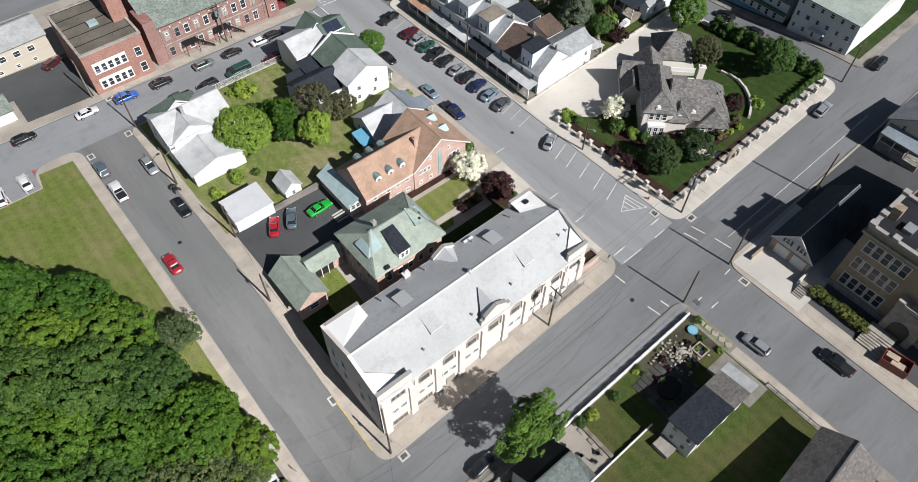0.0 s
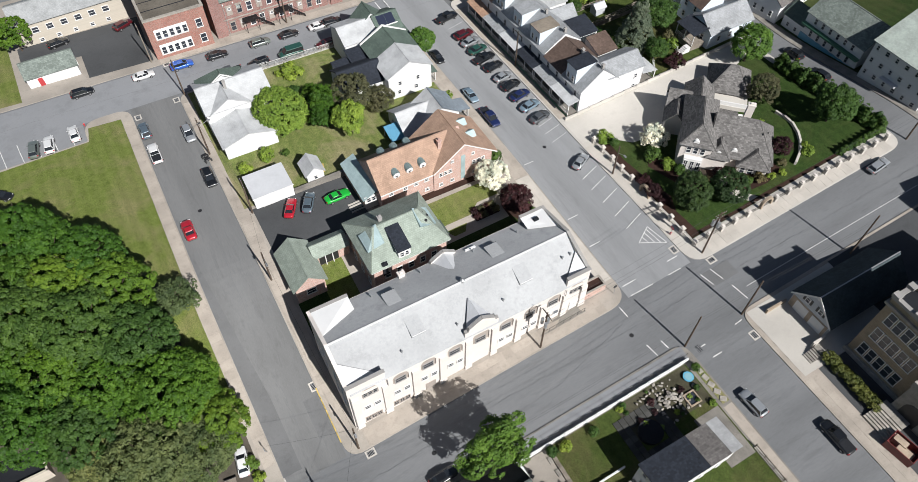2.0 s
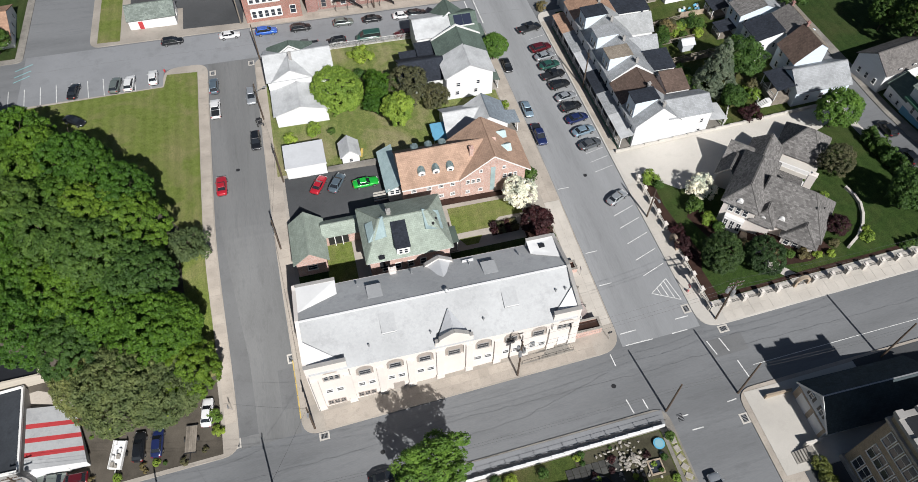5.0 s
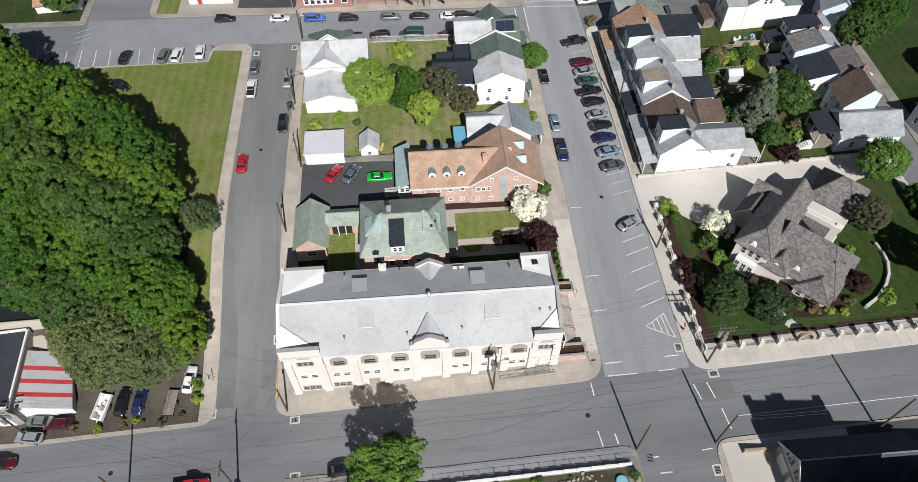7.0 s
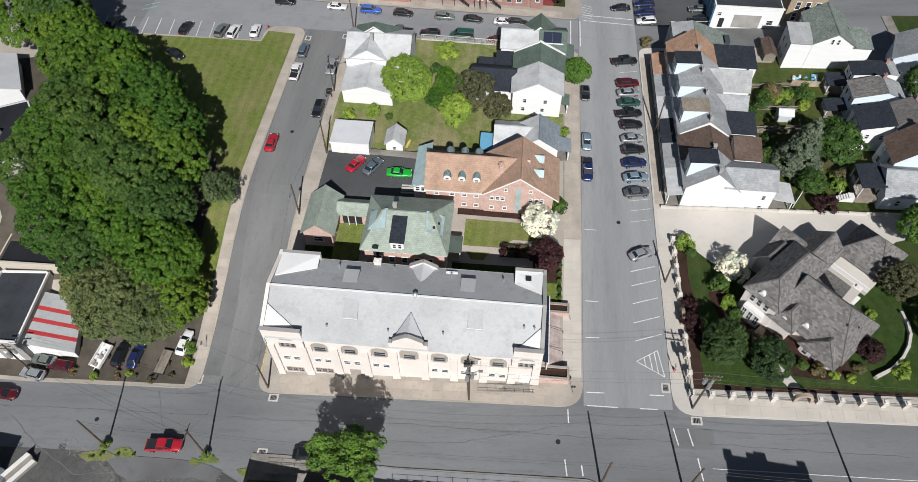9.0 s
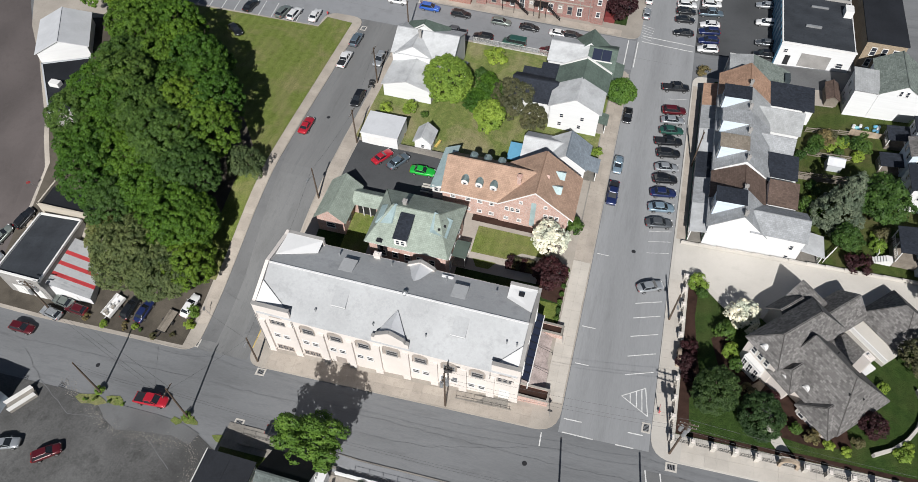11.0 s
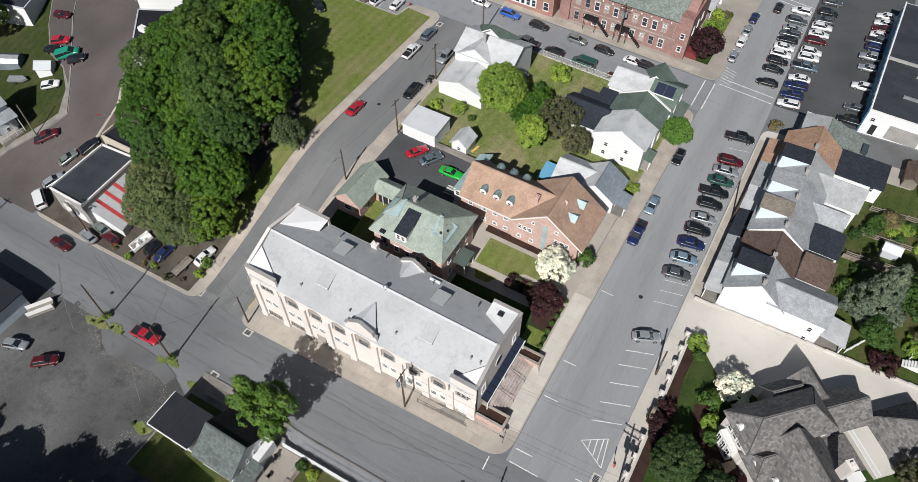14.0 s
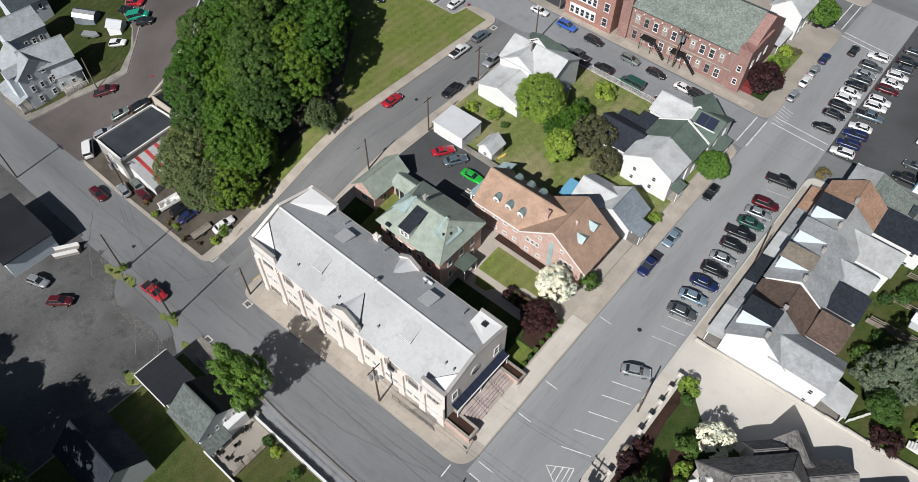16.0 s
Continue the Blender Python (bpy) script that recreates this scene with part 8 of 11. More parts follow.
def workshop():
    zb = gz(-44, 4)
    w = flat_block("workshop", [(-49.0, 0.2), (-40.5, 0.2), (-41.3, 13.4), (-49.3, 12.8)], -5, 2.2, STUCCO_GREY, STORE_ROOF, TRIM, "low grey workshop with a flat black roof")
    for k in (1.4, 4.6):
        part("garage_door", boxes((k, k + 2.4, -0.06, 0.0, -3.6, -1.0)), TRIM, w)
    window(w, 3.9, 0.0, 0.0, 1.2, 0.9, 0)
    k = thing("striped_shed", (-41.0, 0.8, -3.4, 0, 0, 0), "low shed with a red and white striped metal roof", "building")
    def roof_at(f, g):
        # f from west to east, g from south to north
        x = (0.35 + (8.1 - 0.35) * f) * (1 - g) + (-0.2 + (5.9 + 0.2) * f) * g
        return (x, 9.4 * g, 3.4 + 1.1 - 1.7 * f + 0.1 * g)
    bm = bmesh.new()
    lo = [bm.verts.new((*roof_at(f, g)[:2], -2)) for f, g in ((0, 0.02), (0.98, 0.02), (0.98, 0.98), (0, 0.98))]
    hi = [bm.verts.new((roof_at(f, g)[0], roof_at(f, g)[1], roof_at(f, g)[2] - 0.04)) for f, g in ((0, 0.02), (0.98, 0.02), (0.98, 0.98), (0, 0.98))]
    bm.faces.new(hi)
    for i in range(4):
        bm.faces.new((lo[i], lo[(i + 1) % 4], hi[(i + 1) % 4], hi[i]))
    bmesh.ops.recalc_face_normals(bm, faces=bm.faces)
    part("wall", bm, SIDING_WHITE, k)
    n = 26
    for i in range(n):
        a, b = i / n, (i + 1) / n
        bm = bmesh.new()
        roof_plane(bm, [roof_at(0, a), roof_at(1, a), roof_at(1, b), roof_at(0, b)], 0.06 + 0.005 * (i % 2))
        bmesh.ops.recalc_face_normals(bm, faces=bm.faces)
        part("roof_panel", bm, RED_PAINT if i in (5, 6, 11, 12, 17, 18) else SILVER, k)
    part("door", boxes((3.0, 5.2, 0.1, 0.18, 0.4, 2.4)), TRIM, k)
    flat_block("rear_workshop", [(-50.0, 13.7), (-38.6, 13.9), (-39.6, 21.0), (-50.2, 20.4)], -3, 3.2, SIDING_BEIGE, RUBBER, SIDING_BEIGE, "low building with flat black roof and beige parapet", lip=0.5)
    d = flat_block("road_store", [(-54.4, 28.6), (-47.2, 32.4), (-55.8, 44.6), (-64.2, 40.3)], 2, 10.4, STUCCO_GREY, RUBBER, SIDING_GREY, "flat black-roofed store beside the reddish street", lip=0.15)
    part("roof_hatch", boxes((-4.2, -2.2, 6.4, 7.6, 10.4, 11.3)), TRIM, d, "white roof unit")
    h = gable_house("roadside_house", "white house with a pale metal roof", -66.0, 50.0, 11.0, 9.4, 10.2, 12.2, 120, SILVER_PALE, SIDING_WHITE, [("E", 1.0, 2, 0.8, 1.2)], zb=gz(-66, 50))
    # trailer, cart and clutter in the yard
    tr = thing("white_trailer", on_ground(-28.9, 1.2, 75, 0.17), "white flat trailer heaped with scrap", "trailer")
    part("deck", boxes((-2.0, 2.0, -0.9, 0.9, 0.5, 0.65)), TRIM, tr)
    for s in (-1, 1):
        part("side_board", boxes((-2.0, 2.0, s * 0.9 - 0.04, s * 0.9 + 0.04, 0.65, 1.15)), TRIM, tr)
    part("tow_bar", boxes((-3.2, -2.0, -0.05, 0.05, 0.5, 0.6)), TRIM, tr)
    rng = random.Random(2)
    for i in range(9):
        x, y, s = rng.uniform(-1.7, 1.7), rng.uniform(-0.7, 0.7), rng.uniform(0.15, 0.4)
        part("scrap", boxes((x - s, x + s, y - s * 0.6, y + s * 0.6, 0.65, 0.75 + s)), (GALV, STONE, TRIM)[i % 3], tr)
    for s in (-1, 1):
        bm = bmesh.new()
        tube(bm, (0.2, s * 1.0 - 0.1, 0.33), (0.2, s * 1.0 + 0.1, 0.33), 0.33, n=12)
        part("wheel", bm, TYRE, tr)
    ct = thing("wooden_cart", on_ground(-18.5, 0.7, 82, 0.17), "small flat trailer with a weathered plank deck", "trailer")
    for i in range(6):
        part("plank", boxes((-1.9, 1.9, -0.8 + 0.27 * i, -0.8 + 0.27 * i + 0.25, 0.5, 0.57)), WOOD_OLD, ct)
    part("frame", boxes((-2.0, -1.9, -0.85, 0.85, 0.35, 0.6), (1.9, 2.0, -0.85, 0.85, 0.35, 0.6), (-3.0, -2.0, -0.05, 0.05, 0.4, 0.5)), BLACK, ct)
    for s in (-1, 1):
        bm = bmesh.new()
        tube(bm, (0, s * 0.95 - 0.1, 0.3), (0, s * 0.95 + 0.1, 0.3), 0.3, n=12)
        part("wheel", bm, TYRE, ct)


# ---- north side: school, church hall, sheds ----
def north_side():
    zb = gz(2.6, 88)
    t = thing("brick_annexe", (2.6, 88.0, zb, 0, 0, 0), "red brick school annexe with a flat tarred roof", "building")
    H = 14.5 - zb
    part("wall", boxes((-5.8, 5.9, 0, 16.4, -1, H)), BRICK_RED, t)
    for i in range(5):
        part("roof_strip", boxes((-5.4, 5.5, 0.4 + 3.12 * i, 0.4 + 3.12 * (i + 1) - 0.03, H - 0.1, H + 0.03 + 0.01 * (i % 2))), TAR_ROOF, t)
        part("roof_seam", boxes((-5.4, 5.5, 0.4 + 3.12 * (i + 1) - 0.16, 0.4 + 3.12 * (i + 1) + 0.04, H - 0.05, H + 0.07)), RUBBER, t)
    for a in ((-5.9, 6.0, -0.1, 0.4), (-5.9, 6.0, 16.0, 16.5), (-5.9, -5.4, 0.4, 16.0), (5.5, 6.0, 0.4, 16.0)):
        part("parapet", boxes((*a, H, H + 0.35)), STONE, t)
    part("skylight", boxes((-0.8, 1.0, 7.5, 9.0, H + 0.03, H + 0.6)), COPPER, t)
    for z in (1.2, 4.7):
        part("window_band", boxes((-4.6, 1.9, -0.06, 0.0, z - 0.25, z + 2.15)), TRIM, t)
        for i in range(5):
            window(t, -3.9 + 1.3 * i, -0.06, z, 1.0, 1.7, 0)
        window(t, 4.2, 0.0, z, 1.3, 2.0, 0)
    part("fire_stair", boxes((3.4, 6.3, 6.0, 11.0, H, H + 4.6)), BRICK_RED, t, "brick stair tower on the roof")
    s = thing("brick_school", (23.0, 89.6, gz(23, 89.6), 0, 0, 0), "long red brick school with a grey-green gabled roof", "building")
    zs = gz(23, 89.6)
    he, hr = 13.4 - zs, 18.0 - zs
    bm = bmesh.new()
    prism(bm, [(0, -1), (16, -1), (16, he), (8, hr - 0.03), (0, he)], "x", -12.6, 14.2)
    part("wall", bm, BRICK_DARK, s)
    bm = bmesh.new()
    sl = (hr - he) / 8
    roof_plane(bm, [(-12.7, -0.5, he - 0.5 * sl), (12.2, -0.5, he - 0.5 * sl), (12.2, 8, hr), (-12.7, 8, hr)])
    roof_plane(bm, [(12.2, 16.5, he - 0.5 * sl), (-12.7, 16.5, he - 0.5 * sl), (-12.7, 8, hr), (12.2, 8, hr)])
    bmesh.ops.recalc_face_normals(bm, faces=bm.faces)
    part("roof", bm, SHINGLE_LICHEN, s)
    part("end_bay", boxes((12.0, 14.6, -0.4, 9.0, -1, he + 1.2)), BRICK_DARK, s)
    part("end_bay", boxes((-13.4, -11.2, -0.6, 5.0, -1, he + 1.8)), BRICK_DARK, s)
    for j, z in enumerate((0.9, 4.5)):
        for i in range(10):
            x = -9.6 + 2.1 * i
            if (i + j) % 3 == 1:
                b = part("boarded_window", boxes((x - 0.6, x + 0.6, -0.05, 0.0, z, z + 2.0)), LOUVRE, s, "tan boarded window")
                window(b, x, -0.05, z + 1.2, 0.7, 0.6, 0)
            else:
                window(s, x, 0.0, z, 1.15, 2.0, 0, TRIM if (i * 3 + j) % 4 else LOUVRE)
            part("lintel", boxes((x - 0.75, x + 0.75, -0.04, 0.0, z + 2.02, z + 2.24)), STONE, s)
        for i in range(10):
            window(s, -9.6 + 2.1 * i, 0.0, -0.7, 0.9, 0.7, 0, LOUVRE) if j == 0 else None
    for i in range(11):
        bm = bmesh.new()
        tube(bm, (-10.6 + 2.1 * i, 0.02, 7.15), (-10.6 + 2.1 * i, -0.18, 7.15), 0.16, 0.13, 8)
        part("wall_lamp", bm, TRIM, s)
    for x in (-10.7, -3.3, 2.9, 9.3, 11.4):
        bm = bmesh.new()
        tube(bm, (x, -0.1, -0.5), (x, -0.1, he - 0.1), 0.06, n=6)
        part("downpipe", bm, STUCCO_GREY, s)
    part("belt_course", boxes((-11.1, 12.0, -0.06, 0.0, 3.5, 3.75)), STONE, s)
    for z in (1.6, 4.6):
        window(s, 13.3, -0.4, z, 0.9, 1.3, 0)
    for y in (2, 5, 8):
        window(s, 14.2 if y > 9 else 14.6, y, 4.8, 0.9, 1.6, 90)
    for i in range(2):
        part("stair_landing", boxes((-7.5 + 7 * i, -4.5 + 7 * i, -1.8, -0.1, 3.0, 3.12)), IRON, s)
        bm = bmesh.new()
        tube(bm, (-4.5 + 7 * i, -1.0, 3.05), (-1.5 + 7 * i, -1.0, 0.2), 0.06, n=5)
        tube(bm, (-4.5 + 7 * i, -1.7, 3.05), (-1.5 + 7 * i, -1.7, 0.2), 0.06, n=5)
        tube(bm, (-4.5 + 7 * i, -1.7, 4.0), (-1.5 + 7 * i, -1.7, 1.1), 0.03, n=4)
        part("fire_escape", bm, IRON, s)
        for k in range(9):
            f = (k + 0.5) / 9
            part("tread", boxes((-4.6 + 7 * i + 3 * f, -4.3 + 7 * i + 3 * f, -1.7, -1.0, 3.0 - 2.8 * f, 3.04 - 2.8 * f)), IRON, s)
        for k in range(7):
            x = -7.5 + 7 * i + 0.5 * k
            part("baluster", boxes((x - 0.025, x + 0.025, -1.8, -1.75, 3.1, 4.1)), IRON, s)
        part("guard_rail", boxes((-7.5 + 7 * i, -4.5 + 7 * i, -1.81, -1.74, 4.1, 4.16)), IRON, s)
        for x in (-7.3, -4.7):
            part("bracket", boxes((x + 7 * i - 0.05, x + 7 * i + 0.05, -1.7, -1.6, -0.6, 3.0)), IRON, s)
    part("side_steps", boxes((14.7, 17.0, 1.0, 5.0, -1, 1.2)), DOOR_RED, s)
    w = gable_house("white_house", "white sided house with a pale grey roof beside the school", 35.2, 118.0, 9.6, 6.6, 10.4, 13.0, 90, SHINGLE_PALE, SIDING_WHITE, [("W", 1.0, 2, 0.9, 1.4), ("S", 1.0, 3, 0.9, 1.4)], zb=gz(36, 116))
    part("stoop", boxes((-5.6, -4.85, -2.6, -1.0, -0.6, 0.35)), CONCRETE_OLD, w)
    z = gz(36, 108)
    p = thing("entrance_canopy", (36.2, 108.8, z, 0, 0, 0), "pale grey roofed entrance canopy on white posts", "canopy")
    porch(p, -1.5, 1.9, -3.2, 3.2, 0.3, 3.0, SHINGLE_PALE, posts=4, side="E", slope=0.45, rail=False)
    part("side_wall", boxes((-1.45, -1.3, -3.1, 3.1, 0.3, 2.9)), SIDING_WHITE, p)
    b = gable_house("beige_hall", "long beige sided hall with a pale grey roof", -15.6, 109.5, 21.0, 8.4, 10.6, 12.6, 2, SHINGLE_LIGHT, SIDING_BEIGE, [("S", 0.6, 5, 0.9, 0.8), ("S", 2.8, 6, 1.4, 1.3)], zb=gz(-15.6, 107))
    g = gable_house("yard_shed", "low white shed with a pale green roof", -22.2, 93.4, 9.4, 5.2, 8.5, 10.2, 0, SHINGLE_LICHEN, SIDING_WHITE, [("E", 0.8, 1, 0.8, 1.0)], zb=gz(-22, 93), cat="shed")
    part("door", boxes((-2.8, -1.9, -2.66, -2.6, 0, 2.0)), RED_PAINT, g, "red door")
    part("garage_door", boxes((1.4, 4.0, -2.66, -2.6, 0, 2.2)), TRIM, g)
    gable_house("red_roofed_house", "low building with a dull red roof", -54.5, 95.5, 9.0, 12.0, 8.6, 11.0, 6, SHINGLE_ORANGE, SIDING_WHITE, [("E", 0.8, 3, 0.9, 1.2)], zb=gz(-54.5, 95))
    # blue-and-white building by the car park
    z = gz(80, 90)
    lb = thing("store_building", (80.0, 98.0, z, 0, 0, 0), "white and blue store with a flat black roof", "building")
    H = 10.6 - z
    part("wall", boxes((-6.9, 7.0, -12.6, 26, -1, H)), SIDING_WHITE, lb)
    part("blue_wall", boxes((-7.0, -6.9, -12.6, 26, -0.5, H)), BLUE_PANEL, lb, "dull blue panelled side wall")
    for i in range(16):
        part("blue_rib", boxes((-7.12, -7.0, -12.2 + 2.4 * i, -11.4 + 2.4 * i, -0.5, H)), BLUE_METAL, lb)
    for i in range(11):
        part("roof_strip", boxes((-6.7, 6.8, -12.3 + 1.52 * i, -12.3 + 1.52 * (i + 1) - 0.03, H - 0.1, H + 0.04 + 0.012 * (i % 2))), STORE_ROOF, lb)
    part("roof_step", boxes((-6.7, 6.8, 4.45, 4.8, H - 0.1, H + 0.5)), STUCCO_GREY, lb)
    part("rear_roof", boxes((-6.7, 6.8, 4.82, 25.8, H - 0.1, H + 0.02)), STORE_ROOF, lb)
    part("parapet", boxes((-7.0, 7.1, -12.75, -12.35, H - 0.05, H + 0.25)), TRIM, lb)
    part("parapet", boxes((-7.0, -6.72, -12.35, 26, H - 0.05, H + 0.22)), TRIM, lb)
    part("garage_door", boxes((-2.6, 3.0, -12.7, -12.6, 0.3, 3.3)), STUCCO_GREY, lb)
    part("door", boxes((-5.4, -4.4, -12.68, -12.6, 0.1, 2.3)), BLACK, lb)
    part("vent_duct", boxes((-2.4, 0.6, -6.2, -5.8, H + 0.06, H + 0.5)), GALV, lb)
    part("vent_duct", boxes((-1.2, 2.2, 1.0, 1.3, H + 0.06, H + 0.4)), GALV, lb)
    part("roof_unit", boxes((5.0, 6.6, -1.0, 1.4, H, H + 1.6)), TRIM, lb, "white roof unit")
    window(lb, -5.7, -12.6, 2.9, 0.9, 0.9, 0)
    window(lb, 5.0, -12.6, 1.2, 1.4, 1.2, 0)
    yb = thing("ochre_building", (92.0, 100.0, gz(92, 98), 0, 0, 0), "tall ochre fronted building beside the store", "building")
    part("wall", boxes((-3.4, 4.0, -12.0, 14, -1, 6.0)), BRICK_TAN, yb)
    part("roof", boxes((-3.6, 4.2, -12.2, 14.2, 6.0, 6.25)), RUBBER, yb)
    for k in (-1.6, 0.4, 2.4):
        window(yb, k, -12.0, 3.0, 1.1, 1.9, 0)
        window(yb, k, -12.0, 0.4, 1.1, 1.9, 0)


# ---- east: second row, long white building ----
def hill_house(y0, y1, line, mats, label, rows):
    """A house on the upper alley: line gives its roof from west to east as (x, height), mats the slopes."""
    xa, xb = line[0][0], line[-1][0]
    zb = gz(xa, y0)
    t = thing("hill_house", (xa, (y0 + y1) / 2, zb, 0, 0, 0), label, "house", "houses on the upper alley")
    h = (y1 - y0) / 2
    bm = bmesh.new()
    prism(bm, [(0, -1.0), (xb - xa, -1.0)] + [(x - xa, z - zb - 0.05) for x, z in line[::-1]], "y", -h, h)
    part("wall", bm, SIDING_BLUE if rows == 2 else SIDING_WHITE, t)
    for k, m in enumerate(mats):
        (p, za), (q, zc) = line[k], line[k + 1]
        if k == 0:
            p, za = p - 0.35, za - 0.35 * (zc - za) / (q - p)
        bm = bmesh.new()
        roof_plane(bm, [(p - xa, -h - 0.15, za - zb), (q - xa, -h - 0.15, zc - zb), (q - xa, h + 0.15, zc - zb), (p - xa, h + 0.15, za - zb)], 0.13)
        bmesh.ops.recalc_face_normals(bm, faces=bm.faces)
        part("roof", bm, m, t)
    for z in (0.9, 3.4):
        for k in range(2):
            window(t, 0, -h * 0.45 + h * 0.9 * k, z, 0.8, 1.3, -90)
    for k in range(2):
        window(t, 1.4 + 2.4 * k, -h, 3.2, 0.7, 1.1, 0)
    if len(line) > 2:
        chimney(t, line[1][0] - xa + 0.1, h - 0.6, line[1][1] - zb - 0.8, line[1][1] - zb + 0.8, 0.5, 0.5, BRICK_DARK)
    return t


def east_side():
    hill_house(41.2, 47.2, [(96.2, 12.8), (100.1, 16.4), (102.0, 15.2)], [SHINGLE_BROWN, SHINGLE_PATCH], "white hillside house with a red-brown roof", 2)
    hill_house(47.4, 54.6, [(98.3, 13.9), (101.6, 15.6), (103.4, 14.6)], [SHINGLE_UMBER, SHINGLE_PATCH], "white hillside house with a brown-grey roof", 2)
    hill_house(49.0, 54.7, [(92.9, 12.5), (98.25, 13.9)], [SHINGLE_DARK], "white rear wing under a smooth charcoal roof", 3)
    hill_house(57.2, 61.8, [(93.6, 12.4), (98.8, 14.0), (102.4, 12.6)], [SHINGLE_GREY, SHINGLE_MID], "white hillside house with a patched grey roof", 2)
    hill_house(63.8, 67.6, [(95.2, 12.3), (101.3, 12.9), (103.0, 12.7)], [SHINGLE_DARK, SHINGLE_LIGHT], "narrow white house with a low charcoal roof", 1)
    for x0, x1, y0, y1, z in ((90.2, 93.5, 57.4, 60.4, 9.2), (91.8, 95.1, 63.9, 67.4, 9.6)):
        b = thing("back_porch", ((x0 + x1) / 2, (y0 + y1) / 2, gz(x0, y0), 0, 0, 0), "dark timber back porch of a hillside house", "porch")
        porch(b, (x0 - x1) / 2, (x1 - x0) / 2, (y0 - y1) / 2, (y1 - y0) / 2, 0.9, z - gz(x0, y0), SHINGLE_DARK, 3, "W", 0.25, WOOD_OLD)
    h = gable_house("green_trim_house", "pale house with a grey shingle roof and white deck", 99.4, 38.7, 11.0, 6.8, 11.2, 13.6, 0, SHINGLE_MID, SIDING_BLUE, [("S", 1.2, 3, 0.9, 1.3), ("W", 1.2, 2, 0.8, 1.3)], zb=gz(96, 38))
    porch(h, -9.0, -5.6, -2.4, 2.6, 1.4, 4.2, SHINGLE_DARK, 3, "W", 0.3, WOOD_OLD)
    for k in range(6):
        part("deck_step", boxes((-10.0 - 0.32 * k, -9.05, -2.4, -1.2, 1.1 - 0.2 * k, 1.2 - 0.2 * k)), TRIM, h)
    zb = gz(92, 74)
    w = gable_house("big_white_house", "large white gabled house with a grey roof and low wings", 93.2, 77.0, 10.0, 7.8, 12.6, 15.0, 90, SHINGLE_LICHEN, SIDING_WHITE, [("N", 1.0, 2, 0.8, 1.2)], zb=zb)
    window(w, -5.0, -0.55, 6.0, 0.6, 1.2, -90)
    window(w, -5.0, 0.55, 6.0, 0.6, 1.2, -90)
    for y0, y1, za, m in ((3.92, 8.0, 12.5, SHINGLE_LIGHT), (-7.4, -3.92, 12.2, SHINGLE_LICHEN)):
        wing = part("wing", boxes((-4.95, 0.4, y0, y1, -1.5, za - zb)), SIDING_WHITE, w)
        bm = bmesh.new()
        roof_plane(bm, [(-5.3, y0 - 0.1, za - zb), (0.7, y0 - 0.1, za - zb + 0.7), (0.7, y1 + 0.2, za - zb + 0.7), (-5.3, y1 + 0.2, za - zb)], 0.13)
        bmesh.ops.recalc_face_normals(bm, faces=bm.faces)
        part("wing_roof", bm, m, wing)
    for k in (-3.4, -1.2):
        window(w, k, 8.0, 1.0, 0.7, 1.2, 180)
        window(w, k, 8.0, 3.5, 0.7, 1.2, 180)
    gable_house("blue_house", "pale blue house with a grey roof", 108.5, 72.0, 8.0, 7.0, 12.4, 15.0, 70, SHINGLE_MID, SIDING_BLUE, [("W", 1.0, 2, 0.9, 1.3), ("S", 1.0, 2, 0.9, 1.3)], zb=gz(108, 72))
    b = thing("long_white_building", (116.0, 7.0, gz(110, 7), 0, 0, 0), "long white three-storey building with a pale green roof", "building")
    z = gz(110, 7)
    H = 18.6 - z
    part("wall", boxes((-5.8, 12, -6.6, 6.0, -2.0, H)), SIDING_WHITE, b)
    bm = bmesh.new()
    roof_plane(bm, [(-6.2, 6.4, H), (-6.2, -7.0, H), (3, -7.0, H + 3.6), (3, 6.4, H + 3.6)])
    roof_plane(bm, [(12.4, -7.0, H), (12.4, 6.4, H), (3, 6.4, H + 3.6), (3, -7.0, H + 3.6)])
    bmesh.ops.recalc_face_normals(bm, faces=bm.faces)
    part("roof", bm, SHINGLE_MINT, b)
    for zz in (0.8, 3.4, 6.0):
        for k in range(6):
            window(b, -5.8, -5.4 + 2.1 * k, zz, 0.7 if k % 2 else 0.9, 1.0, -90, TRIM)
    part("awning", boxes((-7.0, -5.8, -1.6, 1.8, 2.5, 2.65)), SILVER_PALE, b)
    g = gable_house("terrace_house", "long white terrace with dark green trim", 116.0, 21.5, 13.6, 9.0, 15.0, 18.2, 90, SHINGLE_LICHEN, SIDING_WHITE, [("N", 1.0, 6, 0.8, 1.4), ("N", 3.8, 6, 0.8, 1.3)], zb=gz(111, 21))
    part("green_band", boxes((-6.8, 6.8, 4.5, 5.4, 2.9, 3.3)), GREEN_PAINT, g, "dark green porch roof band")
    part("blue_base", boxes((-6.8, 6.8, 4.5, 4.6, -1, 0.9)), BLUE_METAL, g)
    gable_house("alley_garage", "small garage with a dark green roof", 114.2, 30.6, 5.0, 5.2, 11.6, 13.4, 90, SHINGLE_DKGREEN, SIDING_WHITE, [("N", 0.8, 2, 0.8, 1.0)], zb=gz(111, 32), cat="garage")
